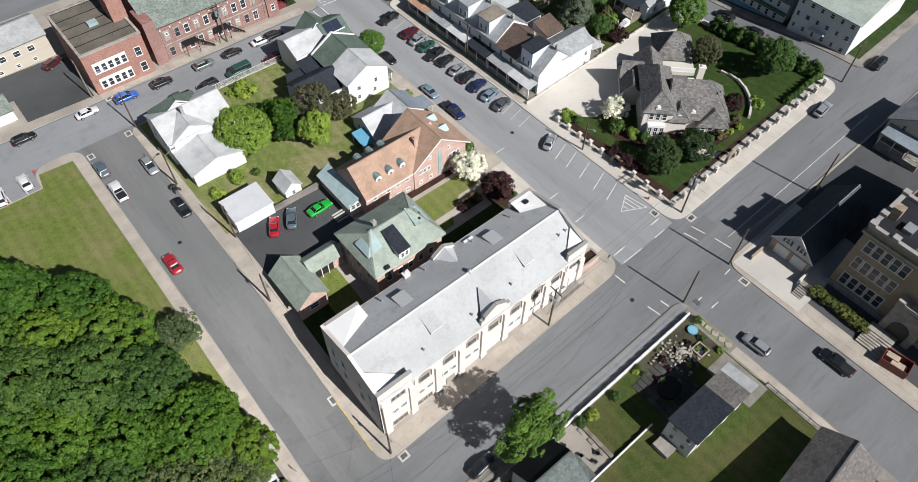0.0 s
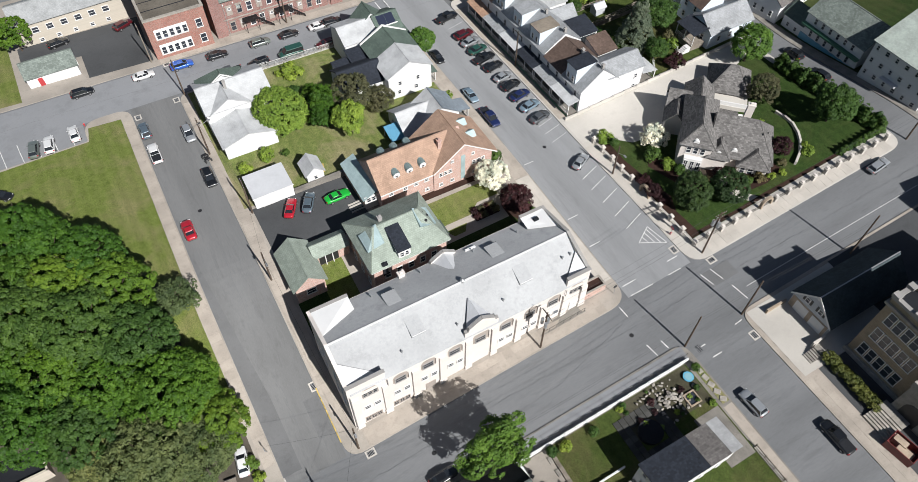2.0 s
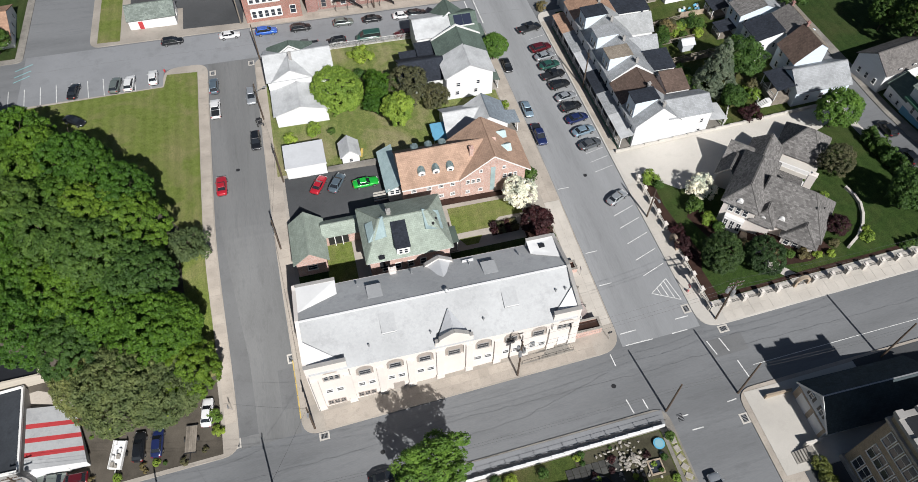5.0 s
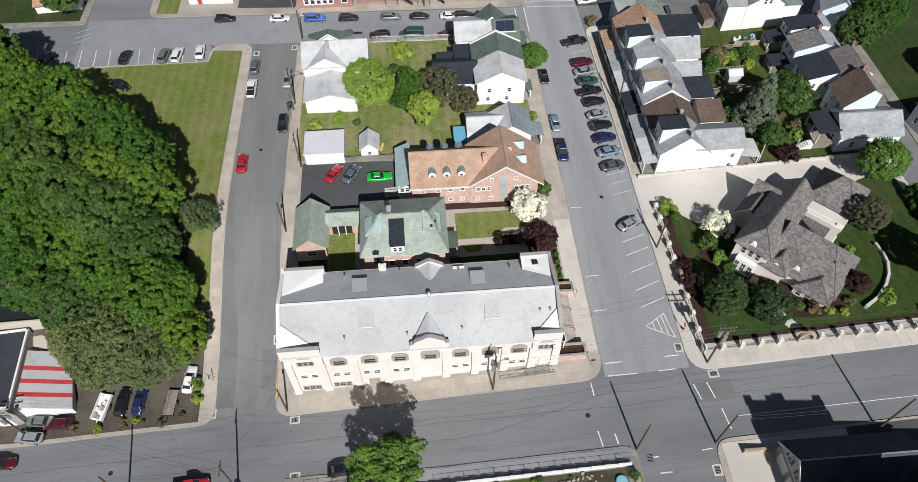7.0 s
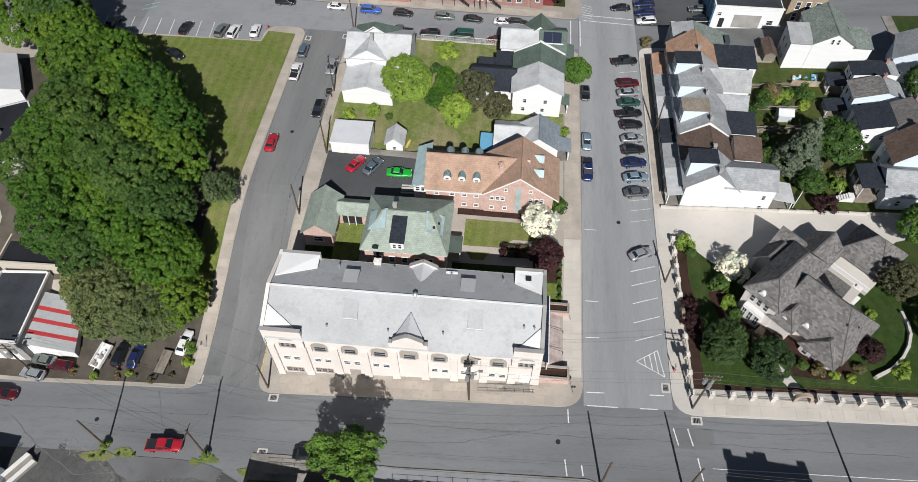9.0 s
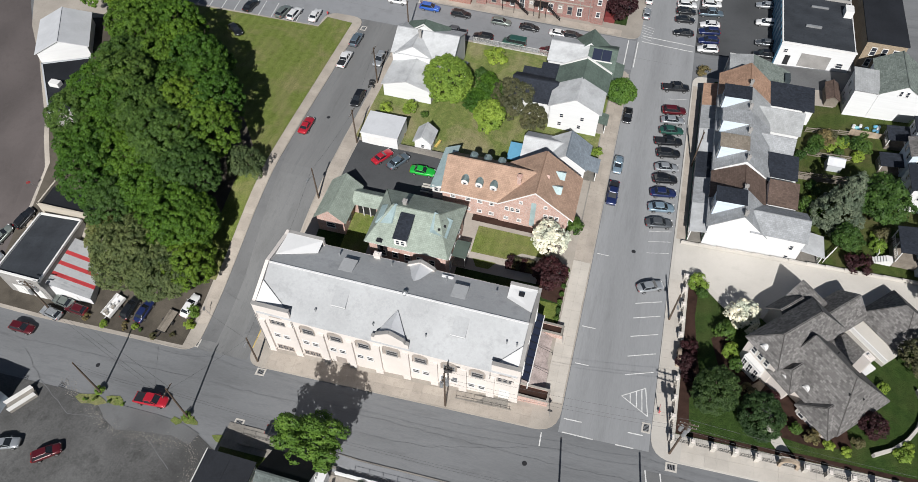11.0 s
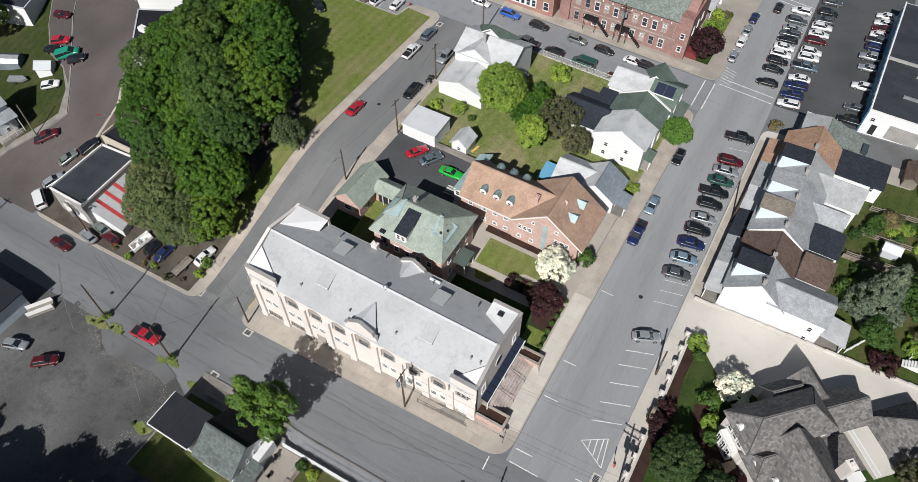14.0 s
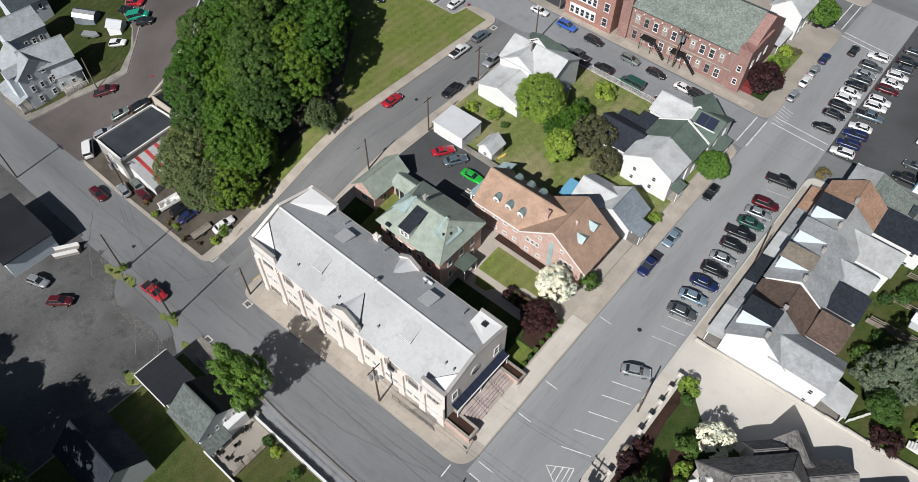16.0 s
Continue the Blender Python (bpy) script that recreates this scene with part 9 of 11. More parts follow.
    gable_house("alley_house", "white hillside house with a brown-grey roof", 116.5, 38.6, 13.0, 7.0, 12.8, 15.2, 10, SHINGLE_UMBER, SIDING_WHITE, [("W", 1.0, 3, 0.8, 1.3), ("S", 1.0, 3, 0.8, 1.3), ("S", 3.6, 3, 0.8, 1.2)], zb=gz(113, 42))
    # back garden things
    s = gable_house("tool_shed", "small pale metal tool shed", 82.9, 57.0, 2.4, 2.0, 8.2, 8.9, 0, SILVER_PALE, SIDING_GREY, [], zb=gz(82.9, 57) + 0.17, cat="shed", over=0.15)
    fe = thing("board_fence", (76.6, 53.0, gz(76.6, 53), 0, 0, 0), "weathered board fence between back gardens", "fence")
    for i in range(12):
        part("rail", boxes((1.4 * i, 1.4 * i + 1.35, -0.05, 0.05, gz(76.6 + 1.4 * i, 53) - gz(76.6, 53) + 0.2, gz(76.6 + 1.4 * i, 53) - gz(76.6, 53) + 1.15)), WOOD_OLD, fe)
    fe = thing("plank_fence", (86.0, 66.4, gz(86, 66.4), 0, 0, 0), "tan plank fence of a back garden", "fence")
    for i in range(24):
        x = 0.28 * i
        part("plank", boxes((x, x + 0.26, -0.03, 0.03, 0.1, 1.7)), STONE_WARM, fe)
    rng = random.Random(4)
    for i in range(12):
        x, y, s = 86.8 + rng.uniform(0, 5), 68.0 + rng.uniform(0, 1.8), rng.uniform(0.2, 0.5)
        o = thing("garden_toy", on_ground(x, y, rng.uniform(0, 90), 0.17), "bright plastic garden toy on the grass", "toy", "heap of toys")
        bm = boxes((-s, s, -s * 0.6, s * 0.6, 0, s))
        bmesh.ops.bevel(bm, geom=bm.edges[:], offset=s * 0.25, segments=1, affect="EDGES")
        part("toy_body", bm, (POOL_BLUE, PAINT, BLUE_METAL, PAINT_BLUE)[i % 4], o)


# ---- far west ----
def far_west():
    h = gable_house("grey_house", "pale grey gabled house with a porch on posts", -76.6, 6.4, 9.0, 6.4, 4.0, 7.0, 80, SHINGLE_STEEL, SIDING_SLATE, [("S", 0.8, 3, 0.9, 1.4), ("S", 3.6, 4, 0.9, 1.3), ("E", 3.4, 2, 0.9, 1.3)], zb=-3.2)
    porch(h, -0.4, 4.6, -5.7, -3.25, 1.2, 5.4, SHINGLE_STEEL, 4, "S", 0.35)
    g = gable_house("grey_house", "pale grey front house with a white sunlit roof slope", -77.9, 2.5, 8.6, 7.4, 3.9, 6.9, 0, SHINGLE_STEEL, SIDING_SLATE, [("E", 1.2, 2, 0.9, 1.4), ("E", 4.0, 3, 0.8, 1.3), ("E", 6.9, 2, 0.7, 1.1), ("S", 1.0, 3, 0.9, 1.4)], zb=-3.9)
    dormer_gable = part("cross_gable", boxes((0.6, 3.2, -5.0, -3.6, 3.0, 8.4)), SIDING_SLATE, g)
    bm = bmesh.new()
    roof_plane(bm, [(0.3, -5.2, 8.3), (1.9, -5.2, 9.5), (1.9, -1.2, 9.5), (0.3, -1.2, 8.3)], 0.12)
    roof_plane(bm, [(3.5, -5.2, 8.3), (3.5, -1.2, 8.3), (1.9, -1.2, 9.5), (1.9, -5.2, 9.5)], 0.12)
    bmesh.ops.recalc_face_normals(bm, faces=bm.faces)
    part("gable_roof", bm, SHINGLE_STEEL, dormer_gable)
    porch(g, -4.2, 4.2, -6.1, -3.75, 0.6, 3.2, SHINGLE_STEEL, 4, "S", 0.35)
    gable_house("grey_house", "grey house with a pale roof in the western block", -91.4, 8.2, 8.2, 6.6, 3.4, 6.2, 87, SHINGLE_STEEL, SIDING_SLATE, [("S", 1.0, 2, 0.9, 1.4), ("S", 3.6, 4, 0.8, 1.3), ("W", 3.0, 2, 0.9, 1.4)], zb=gz(-92, 9) - 0.4)
    gable_house("grey_house", "grey house under a dark roof in the western block", -101.0, 14.0, 8.0, 7.4, 3.4, 6.2, 87, SHINGLE_SLATE, SIDING_SLATE, [("S", 3.6, 3, 0.8, 1.3)], zb=gz(-95, 14))
    z = gz(-87.4, 21.3)
    ms = thing("metal_shed", (-87.4, 21.3, z + 0.17, 0, 0, 28), "dark blue and silver metal garden shed", "shed")
    bm = bmesh.new()
    prism(bm, [(-1.5, -0.3), (1.5, -0.3), (1.5, 1.6), (0.9, 2.3), (0, 2.6), (-0.9, 2.3), (-1.5, 1.6)], "x", -2.6, 2.6)
    part("wall", bm, SHINGLE_BLUE, ms)
    for m, pts in ((GALV, [(-1.6, 1.55), (-0.95, 2.32), (0, 2.64)]), (SHINGLE_SLATE, [(0, 2.64), (0.95, 2.32), (1.6, 1.55)])):
        bm = bmesh.new()
        for a, b in zip(pts, pts[1:]):
            roof_plane(bm, [(-2.75, a[0], a[1]), (2.75, a[0], a[1]), (2.75, b[0], b[1]), (-2.75, b[0], b[1])], 0.06)
        bmesh.ops.recalc_face_normals(bm, faces=bm.faces)
        part("roof", bm, m, ms)
    part("door", boxes((-2.65, -2.6, -0.6, 0.6, 0, 1.8)), BLUE_PANEL, ms)
    gable_house("garden_shed", "small white gambrel garden shed", -76.9, 22.8, 3.2, 2.8, gz(-77, 22.8) + 1.8, gz(-77, 22.8) + 2.8, 30, SIDING_GREY, SIDING_WHITE, [], zb=gz(-76.9, 22.8), cat="shed", over=0.15)
    b = thing("boat_trailer", on_ground(-81.8, 18.6, 20, 0.17), "small grey boat on a trailer", "boat")
    bm = bmesh.new()
    prism(bm, [(-2.2, -0.7), (1.4, -0.7), (2.6, 0), (1.4, 0.7), (-2.2, 0.7)], "z", 0.5, 1.0)
    part("hull", bm, GALV, b)
    for s in (-1, 1):
        bm = bmesh.new()
        tube(bm, (-0.6, s * 0.85 - 0.1, 0.28), (-0.6, s * 0.85 + 0.1, 0.28), 0.28, n=10)
        part("wheel", bm, TYRE, b)
    flat_block("yard_garage", [(-104, 28.4), (-91.4, 31.4), (-95.0, 39.5), (-107, 36.5)], -1, 6.2, SIDING_WHITE, STORE_ROOF, SIDING_GREY, "white garage with a dark flat roof beside the yard", lip=0.1)
    # dark building at the edge of the gravel lot
    d = thing("lot_building", (-41.0, -21.0, gz(-40, -21), 0, 0, 0), "low building with black roof and blue front", "building")
    part("wall", boxes((-9, 4.6, -4.6, 3.8, -1.5, 4.4)), SIDING_BLUE, d)
    part("roof", boxes((-9.2, 5.0, -4.9, 4.1, 4.4, 4.6)), RUBBER, d)
    window(d, 1.0, -4.6, 1.0, 1.2, 1.2, 0)
    part("door", boxes((2.2, 3.2, -4.66, -4.6, -0.4, 2.0)), TRIM, d)
    r = thing("loading_ramp", on_ground(-34.0, -16.9, 55, 0.03), "small white loading ramp with rails", "ramp")
    part("deck", boxes((-2.2, 2.0, -0.8, 0.8, 0.0, 0.6)), CONCRETE_OLD, r)
    for s in (-1, 1):
        part("rail", boxes((-2.2, 2.0, s * 0.8 - 0.04, s * 0.8 + 0.04, 0.6, 1.4)), TRIM, r)


# ---- poles and wires ----
def pole(x, y, h, arms=1, rz=0, lamp=None, transformer=False, material=None, lean=(0, 0)):
    z = gz(x, y)
    t = thing("utility_pole", (x, y, z, 0, 0, rz), "dark wooden utility pole with crossarm" if arms else "slender dark street pole", "utility pole" if arms else "pole")
    bm = bmesh.new()
    tube(bm, (0, 0, -0.5), (lean[0], lean[1], h), 0.16, 0.11, 9)
    part("shaft", bm, material or WOOD_POLE, t)
    for k in range(arms):
        zz = h - 0.5 - 0.9 * k
        part("crossarm", boxes((-1.15, 1.15, -0.06, 0.06, zz - 0.06, zz + 0.06)), WOOD_POLE, t)
        for u in (-1.05, -0.55, 0.55, 1.05):
            bm = bmesh.new()
            tube(bm, (u, 0, zz + 0.06), (u, 0, zz + 0.26), 0.05, 0.04, 6)
            part("insulator", bm, GALV, t)
    if transformer:
        for u in (-0.42, 0.42, 0.0):
            bm = bmesh.new()
            yy = 0.3 if u else -0.38
            tube(bm, (u, yy, h - 3.2), (u, yy, h - 2.1), 0.26, 0.26, 12)
            part("transformer", bm, GALV, t)
    if lamp:
        bm = bmesh.new()
        tube(bm, (0, 0, h - 1.6), (0, -lamp, h - 0.9), 0.04, n=6)
        part("lamp_arm", bm, GALV, t)
        bm = boxes((-0.14, 0.14, -lamp - 0.55, -lamp + 0.05, h - 0.98, h - 0.8))
        part("lamp_head", bm, GALV, t)
    return t


POLES = {"s1": (47.5, -13.9, 8.6), "s2": (58.0, -14.2, 9.2), "ne": (60.2, -2.6, 10.5), "f": (29.3, -2.9, 10.4), "w1": (-22.6, -12.9, 10.0), "w2": (-7.0, -13.4, 10.0), "e1": (79.0, -14.9, 9.6)}
pole(*POLES["s1"], 0)
pole(*POLES["s2"], 0)
pole(*POLES["ne"], 2, 0, transformer=True)
pole(*POLES["f"], 1, 90, lamp=1.2, transformer=True)
pole(*POLES["w1"], 0)
pole(*POLES["w2"], 1, 90)
pole(*POLES["e1"], 0)
pole(-0.9, -2.5, 7.5, 0, 0, lamp=0.5)
pole(0.0, 40.2, 8.0, 1, 90)
pole(-2.1, 57.0, 8.5, 1, 90, lamp=1.6)
pole(-1.9, 26.5, 7.5, 0, 0, lamp=1.6)
pole(58.3, 18.5, 7.0, 0, 0, lamp=1.4)
pole(59.2, 52.0, 8.5, 1, 90)
pole(-1.5, 75.0, 8.5, 0, 0)
pole(104.0, -3.2, 9.0, 1, 0)
pole(-58.7, -13.6, 9.0, 1, 0)
pole(-40.3, -1.6, 9.0, 2, 0, transformer=True)
pole(-4.5, 88.0, 9.0, 1, 90, material=WOOD_OLD)
pole(-67.1, 10.0, 8.0, 0, 0, material=WOOD_OLD)
pole(24.0, 87.6, 9.5, 2, 0, transformer=True)


def wire(a, b, sag=0.9, r=0.013):
    a, b = Vector(a), Vector(b)
    side = (b - a).cross(Vector((0, 0, 1))).normalized()
    bm = bmesh.new()
    n, prev = 14, None
    for i in range(n + 1):
        f = i / n
        p = a.lerp(b, f) - Vector((0, 0, sag * 4 * f * (1 - f)))
        ring = [bm.verts.new(p + o) for o in (side * r, Vector((0, 0, r)), side * -r, Vector((0, 0, -r)))]
        if prev:
            for k in range(4):
                bm.faces.new((prev[k], prev[(k + 1) % 4], ring[(k + 1) % 4], ring[k]))
        else:
            bm.faces.new(ring[::-1])
        prev = ring
    bm.faces.new(prev)
    bmesh.ops.recalc_face_normals(bm, faces=bm.faces)
    return tagged(part("overhead_wire", bm, BLACK), "thin black overhead wire between poles", "wire", "overhead wires")


def top(k, dz=0.0, dx=0.0, dy=0.0):
    x, y, h = POLES[k]
    return (x + dx, y + dy, gz(x, y) + h + dz)


for k in (-0.4, -1.4):
    wire(top("w1", k), top("w2", k))
    wire(top("w2", k), top("s1", k), 1.6)
    wire(top("s1", k), top("s2", k), 0.3)
    wire(top("s2", k), top("e1", k), 0.6)
for d in (-1.0, -0.5, 0.5):
    wire(top("f", -0.3, 0, d), top("ne", -0.3, 0, d), 0.8)
    wire(top("ne", -0.3, 0, d), (104.0, -3.2 + d, gz(104, -3.2) + 8.7), 1.2)
    wire((-40.3, -1.6 + d, gz(-40, -1.6) + 8.6), top("w2", -0.3, 0, d), 0.9)
wire(top("w2", -0.5), (-0.9, -2.5, gz(-0.9, -2.5) + 7.2), 0.3)
wire((-0.9, -2.5, gz(-0.9, -2.5) + 7.2), (-12.0, 1.5, gz(-12, 1.5) + 7.0), 0.3)
wire((-1.9, 26.5, gz(-2, 26.5) + 7.3), (0.0, 40.2, gz(0, 40) + 7.5), 0.4)
wire((0.0, 40.2, gz(0, 40) + 7.5), (-2.1, 57, gz(-2, 57) + 8.0), 0.4)
wire((-0.9, -2.5, gz(-0.9, -2.5) + 7.2), (-1.9, 26.5, gz(-2, 26.5) + 7.3), 0.6)

# ---- markings, drains, cracks ----
MARK = 0.034
def mark(name, x0, y0, x1, y1, w=0.13, material=None, h=MARK, label="worn white painted line on the asphalt"):
    return strip(name, x0, y0, x1, y1, w, h, material or PAINT, None, label)


for i in range(12):
    x = -54.2 + 2.88 * i
    mark("road_line", x, 70.4, x - 0.55, 75.9)
for y in (21.5, 18.8, 15.5, 12.1, 9.0):
    mark("road_line", 53.1, y - 1.35, 57.0, y, 0.14)
for y in (31.0, 33.4, 35.6, 38.2, 41.8, 45.2, 48.3, 51.6, 55.0, 58.1, 61.2, 64.0, 67.3, 70.0):
    mark("road_line", 53.6, y - 0.7, 57.2, y + 0.2, 0.08)
for a, b in (((53.1, 4.3), (56.2, 6.2)), ((56.2, 6.2), (56.9, 2.0)), ((56.9, 2.0), (53.1, 4.3)), ((54.2, 5.0), (54.4, 3.5)), ((55.0, 5.5), (55.3, 3.0)), ((55.7, 5.9), (56.1, 2.5))):
    mark("road_line", *a, *b)
for y in (14.2, 7.9, 28.0):
    mark("road_line", 45.9, y, 47.9, y)
for a, b in (((45.9, -0.9), (48.4, -0.9)), ((54.6, -0.9), (56.6, -0.9)), ((46.0, -2.9), (50.2, -3.0)), ((53.2, -3.0), (55.6, -3.0)), ((43.4, -5.6), (43.3, -3.6)), ((60.4, -5.0), (60.5, -3.8)),
             ((43.2, -13.0), (42.9, -10.8)), ((45.3, -12.9), (45.1, -11.4)), ((60.6, -12.6), (60.2, -9.6)), ((57.4, -5.6), (57.9, -8.0)), ((59.3, -5.6), (59.8, -8.0)), ((48.6, -15.2), (50.2, -15.2)), ((56.0, -15.0), (57.4, -14.9)), ((49.8, -17.4), (51.4, -17.4))):
    mark("road_line", *a, *b, 0.16)
mark("road_line", 62, -10.9, 100, -11.1, 0.09)
for y in (86.2, 88.2):
    mark("road_line", 46.6, y, 57.2, y - 0.4, 0.2)
for a, b in (((45.9, 122.8), (57.0, 121.6)), ((45.9, 124.4), (57.0, 123.4)), ((43.2, 124.8), (43.2, 136.4)), ((45.0, 124.8), (45.0, 136.4))):
    mark("road_line", *a, *b, 0.2)
for k in range(6):
    mark("road_line", 46.2, 87.6 + 0.9 * k, 48.6, 86.9 + 0.9 * k, 0.1)
for x in (46.8, 48.8):
    mark("road_line", x - 3, 77.0, x - 3, 85.8, 0.2)
for a, b in (((-48.5, 82.0), (-45.5, 83.6)), ((-48.5, 80.0), (-45.5, 81.6)), ((-48.5, 78.4), (-45.6, 80.0))):
    mark("road_line", *a, *b, 0.2, PAINT_BLUE)
# repair patches and sealed cracks
for p in ([(-11.7, -1), (-9.0, -1), (-9.1, 10), (-10.4, 26), (-11.3, 36), (-11.7, 36)], [(-5.2, 1.5), (-3.0, 1.5), (-3.0, 7.5), (-5.2, 7.5)]):
    drape("road_patch", p, 0.025, ASPHALT_STRIP, 0.0, "darker repaired strip of asphalt")
drape("road_patch", rect(57.2, 62.6, -8.4, -5.6), 0.025, ASPHALT_STRIP, 0.0, "darker repaired rectangle of asphalt")


def crack(pts, w=0.09):
    rng = random.Random(len(pts) * 7 + int(pts[0][0]))
    out = []
    for (xa, ya), (xb, yb) in zip(pts, pts[1:]):
        n = max(2, int(math.hypot(xb - xa, yb - ya) / 1.3))
        for i in range(n):
            f = i / n
            out.append((xa + (xb - xa) * f + rng.uniform(-.14, .14), ya + (yb - ya) * f + rng.uniform(-.14, .14)))
    out.append(pts[-1])
    bm = bmesh.new()
    prev = None
    for i, (x, y) in enumerate(out):
        nx, ny = (out[min(i + 1, len(out) - 1)][1] - out[max(i - 1, 0)][1]), -(out[min(i + 1, len(out) - 1)][0] - out[max(i - 1, 0)][0])
        l = math.hypot(nx, ny) or 1
        ww = w * rng.uniform(0.2, 0.5)
        v = [bm.verts.new((x + s * nx / l * ww, y + s * ny / l * ww, gz(x + s * nx / l * ww, y + s * ny / l * ww) + 0.036)) for s in (-1, 1)]
        if prev:
            bm.faces.new((prev[0], prev[1], v[1], v[0]))
        prev = v
    bmesh.ops.recalc_face_normals(bm, faces=bm.faces)
    if sum(f.normal.z for f in bm.faces) < 0:
        bmesh.ops.reverse_faces(bm, faces=bm.faces)
    tagged(part("road_crack", bm, SEAL), "dark sealed crack in the asphalt", kind="structure")


crack([(-60, -7.6), (-30, -7.2), (0, -7.4), (20, -7.0), (45, -7.6), (57, -7.4), (70, -7.8), (102, -8.2)], 0.06)
crack([(12, -9.8), (28, -9.4), (42, -6.2)], 0.05)
crack([(-7, -3), (-7.4, 20), (-6.8, 44), (-7.6, 75)], 0.05)
crack([(-50, 80.6), (-20, 81), (0, 80.4), (30, 80.6), (55, 80.2)], 0.06)
crack([(-40, -9), (-34, -13), (-26, -17), (-14, -16), (-6, -21)], 0.1)
crack([(-18, -3.6), (-14, -12), (-20, -20)], 0.06)


def drain(x, y, rz=0, pad=True):
    t = thing("storm_drain", on_ground(x, y, rz, 0.0), "iron storm drain grate in a pale concrete surround", "drain")
    if pad:
        part("surround", boxes((-0.75, 0.75, -0.6, 0.6, -0.1, 0.035)), CONCRETE_PALE, t)
    part("grate", boxes((-0.5, 0.5, -0.36, 0.36, -0.05, 0.05)), IRON, t)
    for i in range(5):
        part("bar", boxes((-0.44 + 0.2 * i, -0.36 + 0.2 * i, -0.34, 0.34, 0.05, 0.065)), GALV, t)


for x, y, rz in ((0.3, -4.0, 0), (56.9, 0.3, 90), (60.6, -4.4, 0), (-12.2, -1.6, 90), (-10.9, 72.9, 90), (-3.3, 74.4, 90), (0.8, -12.3, 0), (-2.9, 8.8, 90), (45.0, 1.6, 90), (49.0, -15.3, 90), (57.2, -17.8, 90), (-2.0, 86.0, 0), (-29.6, -13.2, 0), (-36.5, -13.4, 0), (43.2, 57.5, 90)):
    drain(x, y, rz, x not in (45.0, 49.0, -29.6, -36.5))
for x, y in ((8, -8.6), (-26, -8.8), (42, -8.4), (-7.5, 45), (51.6, 30)):
    bm = bmesh.new()
    tube(bm, (0, 0, -0.05), (0, 0, 0.03), 0.34, 0.34, 16)
    o = part("manhole_cover", bm, BLACK)
    o.matrix_basis = on_ground(x, y)
    tagged(o, "round iron manhole cover in the road", "manhole")
# yellow kerb at the south-west corner
for k in range(5):
    strip("kerb_paint", -2.72, -0.5 + 1.8 * k, -2.72, 1.2 + 1.8 * k, 0.16, 0.155, KERB_YELLOW, None, "faded yellow paint on the kerb")


# ---- street furniture ----
def sign(x, y, h, label, colour, rz=0):
    t = thing("street_sign", on_ground(x, y, rz, 0.14), label, "sign")
    bm = bmesh.new()
    tube(bm, (0, 0, -0.3), (0, 0, h), 0.035, n=6)
    part("post", bm, GALV, t)
    bm = bmesh.new()
    tube(bm, (0, -0.02, h - 0.35), (0, 0.02, h - 0.35), 0.36, n=8)
    part("plate", bm, colour, t)


sign(44.0, -1.2, 2.5, "round street sign on a thin steel post", BLACK)
sign(43.6, 10.6, 2.3, "small parking sign on a thin steel post", GALV, 90)
sign(58.2, 2.8, 2.3, "small parking sign on a thin steel post", RED_PAINT, 90)
sign(-12.4, 3.5, 2.4, "street sign on a thin steel post", GALV, 90)
sign(-52.8, 17.6, 3.0, "faded round yard sign on a post", RED_PAINT, 45)
for x, y in ((58.3, 2.9), (-20.0, 75.2)):
    t = thing("fire_hydrant", on_ground(x, y, 0, 0.14), "small red cast-iron fire hydrant", "hydrant")
    bm = bmesh.new()
    tube(bm, (0, 0, 0), (0, 0, 0.55), 0.13, 0.12, 10)
    tube(bm, (0, 0, 0.55), (0, 0, 0.72), 0.15, 0.05, 10)
    part("barrel", bm, RED_PAINT, t)
    for s in (-1, 1):
        bm = bmesh.new()
        tube(bm, (0, 0, 0.42), (s * 0.22, 0, 0.42), 0.06, n=8)
        part("nozzle", bm, RED_PAINT, t)
for i in range(4):
    y = 32.4 + 0.55 * i
    t = thing("timber_stack", on_ground(15.9, y, 2, 0.18), "pale parking timbers laid beside the yard", "timber", "timbers in the yard")
    part("beam", boxes((-1.4, 1.4, -0.12, 0.12, 0, 0.18)), CONCRETE_PALE, t)


# ---- trees and shrubs ----
TREES = {}


